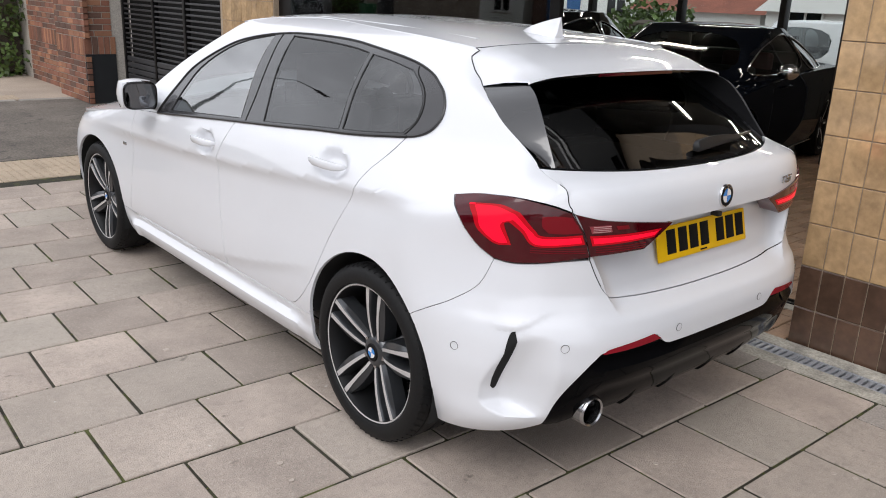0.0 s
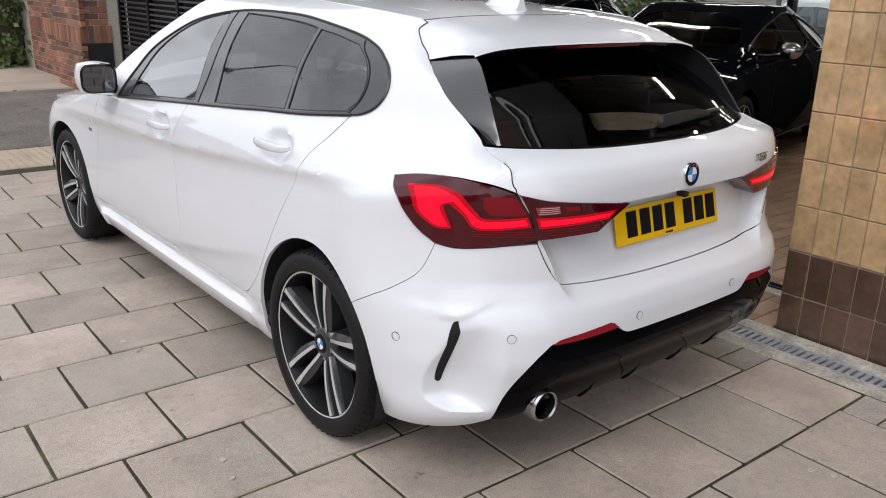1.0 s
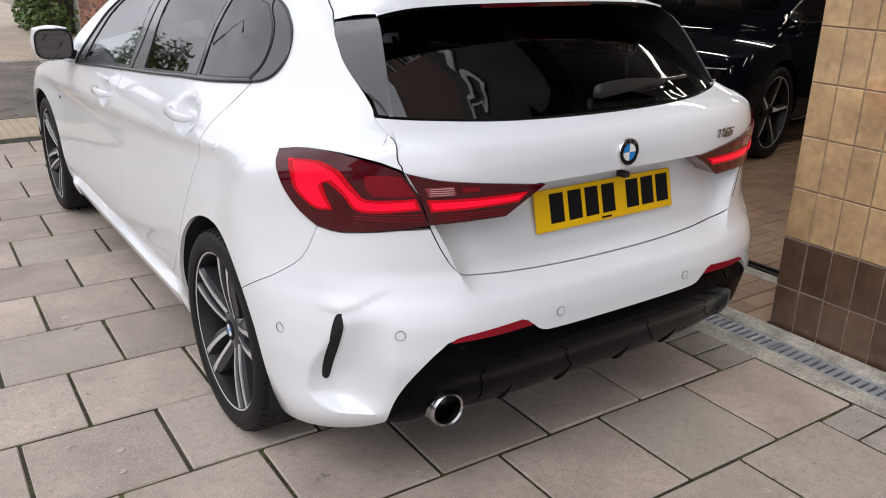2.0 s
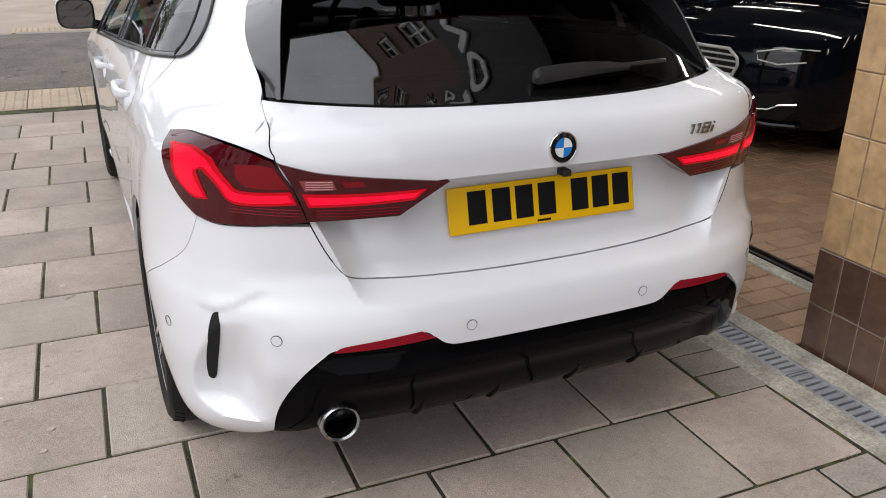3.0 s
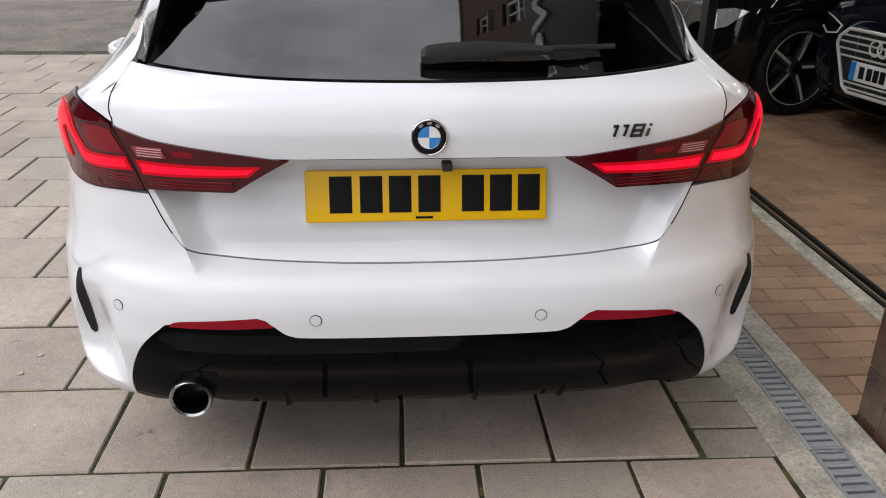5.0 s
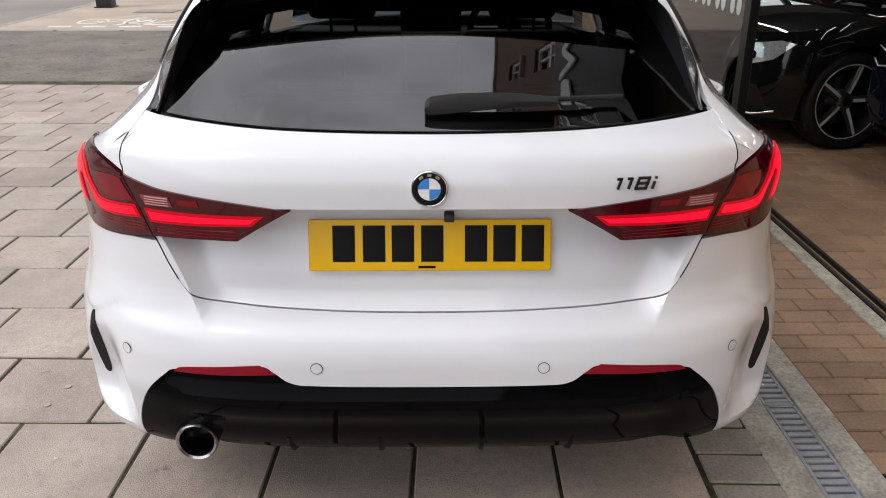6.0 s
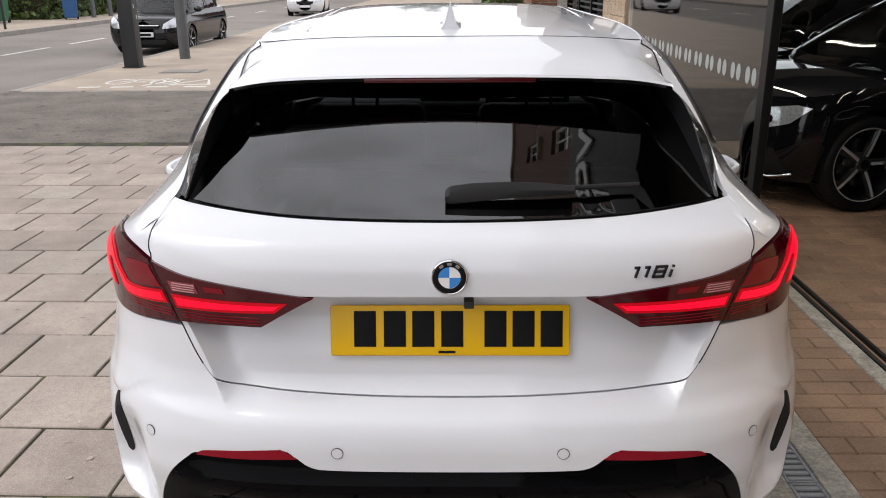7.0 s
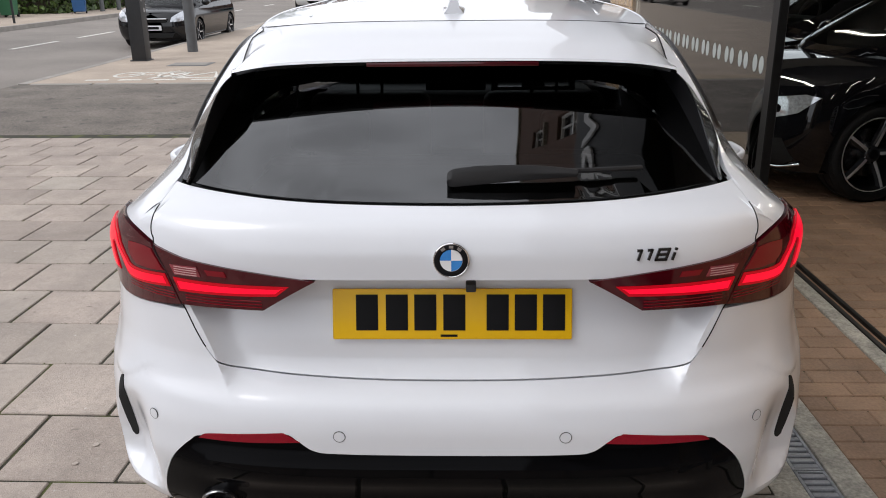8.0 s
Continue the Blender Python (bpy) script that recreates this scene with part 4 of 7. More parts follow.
# the spoiler's end follows the same edge, from the roof down to the blade
SEAM = [tuple(S(*p)) for p in spline([m.at[1:] for m in edge_high], 6)[12:0:-2]] + [tuple(p) for p in spline(edge_low, 6)[:-13:-2]] + [tuple(edge_low[4])]
frame_loop = drawn(door_gap, [door_gap[-1], S(1.178, .345)], arch(HUB_R, 6, 136.5), bump_gap, lamp_under,
                     [S(.472, .953), S(.355, .972), R(-.749, .976), R(-.72, .971), R(-.685, .961), R(-.646, .945)], hatch_gap,
                     edge_low, edge_high,
                     [S(2.87, .90), S(2.60, .920)], dlo_top, dlo_tip)
crease_line = [[tuple(S(y, CREASE(y) - d)) for y in [.56 + .014 * i for i in range(218)]] for d in (0,)]
low_line = [tuple(S(y, LOWLINE(y))) for y in [1.02 + .014 * i for i in range(93)]]
SIDE = crease_line + [low_line]
both("side_frame", shell, [inset(frame_loop, G * .55)], WHITE, car, step=.018, lines=SIDE)
door_r = drawn(dlo_low, b_gap, [b_gap[-1], door_gap[-1]], door_gap[::-1])
door_f = drawn(dlo_low_front, [S(2.60, .920), S(2.87, .90)], a_gap, [a_gap[-1], b_gap[-1]], b_gap[::-1])
rear_doors = both("rear_door", shell, [inset(door_r, G)], WHITE, car, step=.016, lines=SIDE)
front_doors = both("front_door", shell, [inset(door_f, G)], WHITE, car, step=.016, lines=SIDE)
fender = drawn(a_gap[::-1], [S(2.87, .90), S(3.1, .872), S(3.5, .825), S(3.85, .775)], [S(3.85, .775), S(3.93, .70), S(3.90, .60), S(3.83, .44)],
                 arch(HUB_F, 20, 174), [S(3.127, .345), S(3.02, .345)])
both("front_fender", shell, [inset(fender, G)], WHITE, car, step=.024, lines=SIDE)
sill = drawn([S(1.180, .345), S(3.127, .345)], [S(3.127, .345), S(3.14, .26), S(3.12, .20)], [S(3.12, .20), S(1.175, .185)], [S(1.175, .185), S(1.182, .26), S(1.180, .345)])
both("side_sill", shell, [inset(sill, G)], WHITE, car, step=.014)
# front bumper, bonnet and windscreen
QF = shell_end(.5)
nose = drawn([S(3.83, .44), S(3.90, .60), S(3.93, .70), S(3.85, .775)], [S(3.85, .775), (-QF, .77)], [(-QF, .77), (-QF, .20)], [(-QF, .20), S(3.80, .20)], [S(3.80, .20), S(3.845, .32), S(3.83, .44)])
both("front_bumper", shell, [nose], WHITE, car, step=.05)


def lid(x, y):
    e = WING(y)
    return x, y, e + (BONNET(y) - e) * (1 - min(1.0, abs(x) / .868) ** 2.4)


WING = knots((2.87, .897), (3.1, .870), (3.5, .823), (3.85, .773), (4.26, .69))
BONNET = knots((2.85, .985), (3.1, .965), (3.5, .915), (3.9, .835), (4.2, .745))
part("bonnet", sheet(lid, [outline([(-.845, 2.90), (.845, 2.90)], [(.845, 2.90), (.868, 3.2), (.865, 3.5), (.835, 3.80), (.70, 4.03), (.4, 4.20), (0, 4.26), (-.4, 4.20), (-.70, 4.03), (-.835, 3.80), (-.865, 3.5), (-.868, 3.2), (-.845, 2.90)])], step=.08), WHITE, car)


def roof_edge(y):
    return flank(y, rail(y)) - .003


edge_r = [(roof_edge(y), y) for y in (.738, .9, 1.2, 1.7, 2.05, 2.25)] + [(roof_edge(2.25) - .02, 2.36)]
roof_loop = outline([(-edge_r[0][0], .738), (-.46, .730), (-.25, .724), (0, .72), (.25, .724), (.46, .730), edge_r[0]], edge_r,
                    [edge_r[-1], (.3, 2.47), (0, 2.50), (-.3, 2.47), (-edge_r[-1][0], 2.36)], [(-x, y) for x, y in edge_r[::-1]])
roof = part("roof", sheet(roof_fn, [roof_loop], step=.04), WHITE, car)
for s in (-1, 1):
    # pressed swage lines along the roof
    part("roof_rib", tube([(s * x, y, roof_z(x, y) - .003) for x, y in ((.40, .85), (.415, 1.3), (.42, 1.8), (.40, 2.3))], .006, 8), WHITE, car)
    part("roof_seal", tube([(s * (x + .001), y, roof_z(x, y) - .003) for x, y in spline(edge_r, 8)], .0045, 6), WHITE, car)

seam_run = [tuple(v) for v in spline([(-edge_r[0][0] + .004, .738), (-.46, .730), (-.25, .724), (0, .72), (.25, .724), (.46, .730), (edge_r[0][0] - .004, .738)], 6)]
part("roof_gap", tube([(x, y - .002, roof_z(x, y) - .0006) for x, y in seam_run], .0016, 6), TRIM, car)
for s in (-1, 1):
    part("side_gap", tube([(s * abs(shell(q, z)[0]) + s * .0008, shell(q, z)[1] - .001, z) for q, z in SEAM], .0020, 6), TRIM, car)

# windscreen


def screen_fn(u, v):
    # u across, v from the bonnet (0) to the roof (1)
    w = .745 - .15 * v
    return u * w, 3.02 - .56 * v - .10 * abs(u) ** 2.2 * (1 - .2 * v), .955 + .42 * v - .02 * u * u - .05 * v * u ** 4


part("windscreen", sheet(screen_fn, [[(-1, 0), (1, 0), (1, 1), (-1, 1)]], step=.12, thick=.004), SCREENGLASS, car)

# side windows: gloss black surround with three panes each side
pane_f = drawn([S(1.802, 1.000), S(2.2, .970), S(2.46, .948)], [S(2.46, .948), S(2.425, 1.06), S(2.375, 1.15), S(2.25, 1.238), S(2.10, 1.292), S(1.897, 1.330)], [S(1.897, 1.330), S(1.802, 1.0)])
pane_r = drawn([S(1.118, 1.052), S(1.4, 1.030), S(1.622, 1.011)], [S(1.622, 1.011), S(1.752, 1.334)], [S(1.752, 1.332), S(1.50, 1.328), S(1.30, 1.319), S(1.180, 1.308)], [S(1.180, 1.308), S(1.121, 1.052)])
pane_q = drawn([S(.815, 1.080), S(.95, 1.066), S(1.100, 1.054)], [S(1.100, 1.054), S(1.155, 1.305)], [S(1.155, 1.305), S(1.03, 1.293), S(.905, 1.272)], [S(.905, 1.272), S(.833, 1.226), S(.790, 1.175), S(.785, 1.12), S(.815, 1.080)])
around = drawn(dlo_low, dlo_low_front, dlo_top, dlo_tip)
both("window_surround", shell, [inset(around, .001), pane_f, pane_r, pane_q], WINTRIM, car, off=.002, step=.03, thick=.02)
both("front_side_window", shell, [inset(pane_f, -.002)], LIGHTGLASS, car, step=.05, off=-.0005, thick=.004)
both("rear_side_window", shell, [inset(pane_r, -.002)], TINT, car, step=.05, off=-.0005, thick=.004)
both("quarter_window", shell, [inset(pane_q, -.002)], TINT, car, step=.05, off=-.0005, thick=.004)
for sgn in (-1, 1):
    # the gap between the doors on the pillar, and the quarter light's edge
    for run in ([S(1.757, .994), S(1.775, 1.17), S(1.843, 1.338)], [S(.808, 1.073), S(.778, 1.12), S(.782, 1.175), S(.825, 1.229), S(.872, 1.262), S(.888, 1.284)]):
        part("pillar_gap", tube([(-sgn * (abs(shell(q, z)[0]) + .0022), shell(q, z)[1], z) for q, z in spline(run, 5)], .0028, 6), DARK, car)
    # rubber edges of the panes
    for ring in (pane_f, pane_r, pane_q):
        part("pane_seal", tube([(-sgn * (abs(shell(q, z)[0]) + .0012), shell(q, z)[1], z) for q, z in ring], .0028, 5, closed=True), TRIM, car)
    # seals along the window line and the roof side of it
    for nm, run, r in (("belt_seal", dlo_low + dlo_low_front, .006), ("upper_seal", dlo_top[:-1] + dlo_tip, .0045)):
        pts = []
        for q, z in spline(run, 5):
            x, y, zz = shell(q, z)
            pts.append((-sgn * (abs(x) + .004), y, zz))
        part(nm, tube(pts, r, 6), TRIM, car)

# tailgate, its glass, blades and spoiler
gate = drawn(gate_curve,
               [R(.633, 1.043), R(.50, 1.036), R(.30, 1.029), (0, 1.026), R(-.30, 1.029), R(-.50, 1.036), R(-.633, 1.043)])
lip_lines = [[tuple(R(x, z)) for x in [-.58 + .0145 * i for i in range(81)]] for z in (.889, .868)]
fold_up = [tuple(R(-FOLD(z) + .002, z)) for z in [.70 + .012 * i for i in range(15)]]
tailgate = part("tailgate", sheet(shell, [inset(gate, G * .55)], step=.016, lines=lip_lines + [fold_up, mirrored(fold_up)]), WHITE, car)
win_edge = [R(-.622, 1.047), R(-.600, 1.12), R(-.580, 1.19), R(-.555, 1.25), R(-.535, 1.29)]
rear_win = drawn([R(-.622, 1.047), R(-.50, 1.039), R(-.30, 1.032), (0, 1.029), R(.30, 1.032), R(.50, 1.039), R(.622, 1.047)],
                   mirrored(win_edge), [R(.535, 1.29), R(-.535, 1.29)], win_edge[::-1])
part("rear_window", sheet(shell, [rear_win], step=.03, off=.001, thick=.004), TINT, tailgate, "dark privacy glass")
border_in = drawn([R(-.555, 1.062), R(-.48, 1.053), R(-.30, 1.044), (0, 1.040), R(.30, 1.044), R(.48, 1.053), R(.555, 1.062)],
                    [R(.555, 1.062), R(.535, 1.13), R(.50, 1.19), R(.45, 1.235), R(.35, 1.255)], [R(.35, 1.255), R(-.35, 1.255)],
                    [R(-.35, 1.255), R(-.45, 1.235), R(-.50, 1.19), R(-.535, 1.13), R(-.555, 1.062)])
part("glass_border", sheet(shell, [rear_win, border_in], step=.02, off=-.030, thick=0), TRIM, tailgate, "black printed glass border")


def blade_bm(s):
    """A thin fin beside the glass, from the body edge back to its trailing edge."""
    root = [Vector(shell(*S(y, z))) for y, z in spline([(.29, 1.045), (.455, 1.140), (.53, 1.187), (.585, 1.219), (.624, 1.2415)], 5)]
    trail = [Vector(v) for v in spline([(-.598, .272, 1.046), (-.581, .325, 1.12), (-.564, .375, 1.19), (-.546, .422, 1.240), (-.530, .464, 1.262)], 5)]
    inner = [Vector(shell(*R(x, z))) for x, z in spline([(-.590, 1.052), (-.570, 1.12), (-.548, 1.19), (-.526, 1.240), (-.514, 1.260)], 5)]
    bm = bmesh.new()
    rows = []
    for a, t, i in zip(root, trail, inner):
        e = t + (i - t).normalized() * .008
        pts = [a, a * .5 + t * .5 + Vector((-.004, 0, 0)), t, e, i]
        rows.append([bm.verts.new((s * -v.x, v.y, v.z)) for v in pts])
    for a, b in zip(rows, rows[1:]):
        for j in range(4):
            bm.faces.new((a[j], a[j + 1], b[j + 1], b[j])).material_index = 1 if j == 3 else 0
    bm.faces.new(rows[0])
    bm.faces.new(rows[-1][::-1])
    bmesh.ops.recalc_face_normals(bm, faces=bm.faces)
    return bm


for s in (-1, 1):
    part("side_blade", blade_bm(s), (BLADE, INK), tailgate, "dark grey aero blade beside the glass", sharp=30)


def spoiler_bm():
    """A wing over the glass whose ends turn down to the blades: upper skin, trailing edge and underside."""
    seam = [Vector(shell(*S(y, z))) for y, z in ((.727, 1.330), (.702, 1.300), (.668, 1.270), (.632, 1.2455))]
    tip = Vector((-.529, .468, 1.273))
    end = [Vector(shell(*p)) for p in SEAM] + [seam[-1].lerp(tip, i / 4) + Vector((0, 0, .006 * math.sin(math.pi * i / 4))) for i in range(1, 5)]
    end[0].z += .001
    nv = len(end)
    bm = bmesh.new()
    cols = []
    for i in range(-30, 31):
        s, u = (-1 if i < 0 else 1), abs(i) / 30
        col = []
        for j, e in enumerate(end):
            v = j / (nv - 1)
            y_mid = .726 + (.462 - .726) * v
            x = u * -e.x
            y = y_mid + (e.y - y_mid) * u ** 5
            lift = e.z - roof_z(-e.x, e.y)
            p = Vector((x, y, roof_z(x, y) + lift * max(0.0, (u - .76) / .24) ** 2))
            col.append(Vector((s * p.x, p.y, p.z)))
        b = col[-1]
        col += [b + Vector((0, -.004, -.006)), b + Vector((0, -.001, -.014)), b + Vector((0, .03, -.020 + .006 * u)), b + Vector((0, .13, -.012))]
        if abs(i) == 30:
            # a lip that laps over the body edge
            over = [p + Vector((s * .001, .004, -.001)) for p in col[:len(SEAM)]] + [p + Vector((s * .003, .002, -.003)) for p in col[len(SEAM):]]
        if i == -30:
            cols.append([bm.verts.new(p) for p in over])
        cols.append([bm.verts.new(p) for p in col])
        if i == 30:
            cols.append([bm.verts.new(p) for p in over])
    for a, b in zip(cols, cols[1:]):
        for j in range(len(a) - 1):
            f = bm.faces.new((a[j], b[j], b[j + 1], a[j + 1]))
            f.material_index = 0 if j < nv else 1
    bmesh.ops.remove_doubles(bm, verts=bm.verts, dist=1e-5)
    bmesh.ops.recalc_face_normals(bm, faces=bm.faces)
    return bm


spoiler = part("roof_spoiler", spoiler_bm(), (WHITE, GLOSS), tailgate, "white roof spoiler with black underside", sharp=30)
brake = bmesh.new()
box(-.205, .205, .4565, .475, 1.279, 1.290, .003, brake)
part("high_brake_light", brake, LENS, spoiler, "dark red high brake light")


# lamps
def lamp_loop_outer():
    return drawn([R(-.649, .943), R(-.685, .958), R(-.72, .968), R(-.749, .973), S(.355, .969), S(.468, .951)],
                   [S(.468, .951), S(.448, .934), S(.416, .908), S(.387, .871), S(.348, .828), S(.305, .796)], [S(.305, .796), R(-.76, .789), R(-.70, .795), R(-.65, .802), R(-.587, .810)],
                   [R(-.587, .810), R(-.601, .848), R(-.613, .882), R(-.627, .908), R(-.649, .943)])


def lamp_loop_inner():
    return drawn([R(-.643, .942), R(-.624, .906), R(-.611, .880), R(-.5995, .848), R(-.586, .811)], [R(-.586, .811), R(-.48, .815), R(-.398, .816)], [R(-.398, .816), R(-.345, .850), R(-.282, .886)],
                   [R(-.282, .886), R(-.39, .900), R(-.48, .911), R(-.56, .9215), R(-.597, .930), R(-.643, .942)])


guide_outer = drawn([S(.393, .942), S(.314, .951), R(-.772, .949), R(-.756, .938)], [R(-.756, .938), R(-.745, .916), R(-.729, .892), R(-.708, .875), R(-.619, .880)], [R(-.619, .880), R(-.608, .852)],
                      [R(-.608, .852), R(-.70, .843), R(-.733, .849), R(-.753, .882), R(-.776, .910)], [R(-.776, .910), R(-.784, .900), R(-.769, .843)], [R(-.769, .843), S(.303, .842), S(.345, .872), S(.367, .910), S(.393, .942)])
guide_inner = drawn([R(-.597, .876), R(-.48, .874), R(-.338, .874)], [R(-.338, .874), R(-.366, .852)], [R(-.366, .852), R(-.48, .848), R(-.586, .846)], [R(-.586, .846), R(-.597, .876)])
upper_outer = drawn([R(-.648, .931), R(-.68, .934), R(-.716, .931)], [R(-.716, .931), R(-.716, .905), R(-.700, .885)], [R(-.700, .885), R(-.66, .884), R(-.620, .887)], [R(-.620, .887), R(-.648, .931)])
clear_inner = drawn([R(-.602, .905), R(-.538, .906)], [R(-.538, .906), R(-.530, .885)], [R(-.530, .885), R(-.592, .883)], [R(-.592, .883), R(-.602, .905)])
hatch_inner = drawn([R(-.520, .902), R(-.476, .901)], [R(-.476, .901), R(-.471, .889)], [R(-.471, .889), R(-.513, .890)], [R(-.513, .890), R(-.520, .902)])
for sgn in (1, -1):
    flip = (lambda l: l) if sgn == 1 else mirrored
    outer = part("tail_light", sheet(shell_flush, [flip(inset(lamp_loop_outer(), .001))], step=.02, off=.006, thick=.05), LENS, car, "dark red tail light, lit")
    inner = part("tailgate_light", sheet(shell_flush, [flip(inset(lamp_loop_inner(), .001))], step=.02, off=.006, thick=.07), LENS, tailgate, "dark red tail light section, lit")
    part("light_guide", sheet(shell_flush, [flip(guide_outer)], step=.015, off=.008, thick=.003), LENSGLOW, outer, "glowing red light guide")
    part("light_strip", sheet(shell_flush, [flip(inset(guide_outer, .0065))], step=.015, off=.0092, thick=.001), LENSLIT, outer, "bright red light strip")
    part("light_guide", sheet(shell_flush, [flip(guide_inner)], step=.015, off=.008, thick=.003), LENSGLOW, inner, "glowing red light guide")
    part("light_strip", sheet(shell_flush, [flip(inset(guide_inner, .0065))], step=.015, off=.0092, thick=.001), LENSLIT, inner, "bright red light strip")
    part("brake_lens", sheet(shell_flush, [flip(upper_outer)], step=.02, off=.008, thick=.003), LENSMID, outer, "dark red brake lens")
    part("reversing_lens", sheet(shell_flush, [flip(clear_inner)], step=.015, off=.008, thick=.003), LENSCLEAR, inner, "ribbed clear lens")
    part("marker_lens", sheet(shell_flush, [flip(hatch_inner)], step=.015, off=.008, thick=.003), LENSMID, inner)
    for k in range(4):
        z = .887 + .0052 * k
        part("lens_rib", tube([Vector(shell_flush(sgn * at_rear(-x, z), z)) + Vector((0, -.010, 0)) for x in (.540, .565, .594)], .0011, 5), LENSRIB, inner)
    for z in (.824, .831, .838):
        part("lens_rib", tube([Vector(shell_flush(sgn * at_rear(-x, z), z)) + Vector((0, -.0075, 0)) for x in (.40, .47, .52, .575)], .0012, 5), LENSMID, inner)
        part("lens_rib", tube([Vector(shell_flush(sgn * at_rear(-x, z), z)) + Vector((-sgn * .002, -.007, 0)) for x in (.602, .65, .70, .735)], .0012, 5), LENSMID, outer)
    # the dark shut line of the hatch beside the lamps
    line = [Vector(shell_flush(q, z)) + Vector((0, -.0052 if .812 < z < .938 else -.0004, 0)) for q, z in gate_curve[6:46]]
    part("shut_line", tube([(sgn * p.x, p.y, p.z) for p in line], .0015, 5), DARK, tailgate)

# bumper
dif_edge = [R(-.687, .281), R(-.684, .34), R(-.667, .395), R(-.632, .46), R(-.585, .508), R(-.556, .525)]
dif_top = [R(-.556, .525), R(-.45, .539), R(-.365, .548), R(-.334, .531), R(-.300, .508), R(-.24, .502), (0, .500)]
dif_all = dif_edge + dif_top[1:]
top_edge = [(q, z - .001) for q, z in gate_left[6:]]
lamp_low = [S(.305, .793), R(-.76, .785), R(-.70, .791), R(-.65, .797), top_edge[0]]
bump_left = drawn(arch(HUB_R, 143, 195, 10), [arch(HUB_R, 143, 195, 10)[-1], S(.50, .215)], [S(.50, .215), S(.40, .225), R(-.79, .238), R(-.73, .255), R(-.687, .281)])
vent_hole = drawn([R(-.783, .594), R(-.791, .589), R(-.799, .570), R(-.806, .540), R(-.8115, .49), R(-.813, .44), R(-.810, .402)], [R(-.810, .402), R(-.801, .394), R(-.792, .404), R(-.788, .45), R(-.7845, .50), R(-.7825, .55), R(-.783, .594)])
right = lambda run: [(-q, z) for q, z in run]
bump_loop = drawn(dif_all + right(dif_all)[-2::-1], right(bump_left[::-1]), right(bump_gap), right(lamp_low), right(top_edge) + top_edge[-2::-1],
                    lamp_low[::-1], bump_gap[::-1], bump_left)
fold_line = [tuple(R(-FOLD(z), z)) for z in [.612 + .0105 * i for i in range(17)]]
cheek_lines = [[tuple(R(-x, .596 + .5 * max(0, .785 - x) + d)) for x in [.62 + .0104 * i for i in range(20)]] for d in (-.006, .002, .010)]
bumper = part("rear_bumper", sheet(shell, [inset(bump_loop, G * .5)], step=.0095, thick=.02, lines=[fold_line, right(fold_line)] + cheek_lines + [right(l) for l in cheek_lines]), WHITE, car)
vents = both("air_vent", shell, [vent_hole], DARK, bumper, "black slanted air vent", step=.008, off=.002, thick=.006)
refl = drawn([R(-.562, .520), R(-.54, .533), R(-.45, .543), R(-.366, .551)], [R(-.366, .551), R(-.330, .530)], [R(-.330, .530), R(-.45, .523), R(-.562, .520)])
both("reflector", shell, [refl], REFLECT, bumper, "narrow red reflector strip", step=.02, off=.002, thick=.02)


def apron(q, z):
    """The black diffuser, drawn in a little under the bumper."""
    x, y, zz = shell(q, z, False)
    d = .004 + .026 * smooth(.452, .492, z) * smooth(.66, .56, abs(x)) + .014 * smooth(.405, .385, z) * smooth(.60, .5, abs(x))
    k = max(0.0, 1 - abs(x) / .72)
    return x, y + d * min(1, 4 * k), zz


dif_low = [R(-.687, .279), R(-.655, .270), R(-.62, .272), R(-.56, .300), R(-.50, .285), R(-.45, .270), R(-.2, .252), (0, .248)]
dif_loop = drawn(dif_all + right(dif_all)[-2::-1], right(dif_low) + dif_low[-2::-1])
diffuser = part("diffuser", sheet(apron, [inset(dif_loop, .001)], step=.02, thick=.03), DIFF, bumper, "gloss black rear diffuser")
for x in (-.33, -.12, .12, .33):
    pts = [apron(at_rear(x, z), z) for z in (.25, .27, .295, .32)]
    fin = bmesh.new()
    rows = [[fin.verts.new((x + dx * (1 - .4 * i / 3), y - (.0 if k else .011 * (1 - i / 3) + .001), z)) for k, dx in ((1, -.010), (0, -.004), (0, .004), (1, .010))] for i, (_, y, z) in enumerate(pts)]
    for a, b in zip(rows, rows[1:]):
        for j in range(3):
            fin.faces.new((a[j], a[j + 1], b[j + 1], b[j]))
    fin.faces.new(rows[0][::-1])
    bmesh.ops.recalc_face_normals(fin, faces=fin.faces)
    part("diffuser_fin", fin, DIFF, diffuser)
part("tow_cover", sheet(apron, [drawn([R(.50, .495), R(.575, .487)], [R(.575, .487), R(.578, .435)], [R(.578, .435), R(.50, .438)], [R(.50, .438), R(.50, .495)])], step=.03, off=.002, thick=.002), DIFF, diffuser)
# steel tube in darker chrome: the black diffuser's reflection is put into its colour
pipe = lathe([(.041, -.040), (.0415, -.049), (.0455, -.052), (.0485, -.048), (.0490, .12), (.040, .12), (.0385, -.02), (.041, -.040)], 48)
moved(pipe, pose(-.545, .138, .310) @ Matrix.Rotation(radians(90), 4, "Z"))
part("exhaust_tip", pipe, DARKCHROME, car, "polished round exhaust tip")
lip = moved(lathe([(.0395, -.030), (.0405, -.0495), (.0455, -.0535), (.0492, -.048), (.0494, -.042)], 48), pose(-.545, .138, .310) @ Matrix.Rotation(radians(90), 4, "Z"))
part("exhaust_lip", lip, STEEL, car, "bright rolled lip")
back_ = lathe([(.040, 0), (.001, .001)], 24)
moved(back_, pose(-.545, .20, .310) @ Matrix.Rotation(radians(90), 4, "Z"))
part("exhaust_bore", back_, DARK, car)
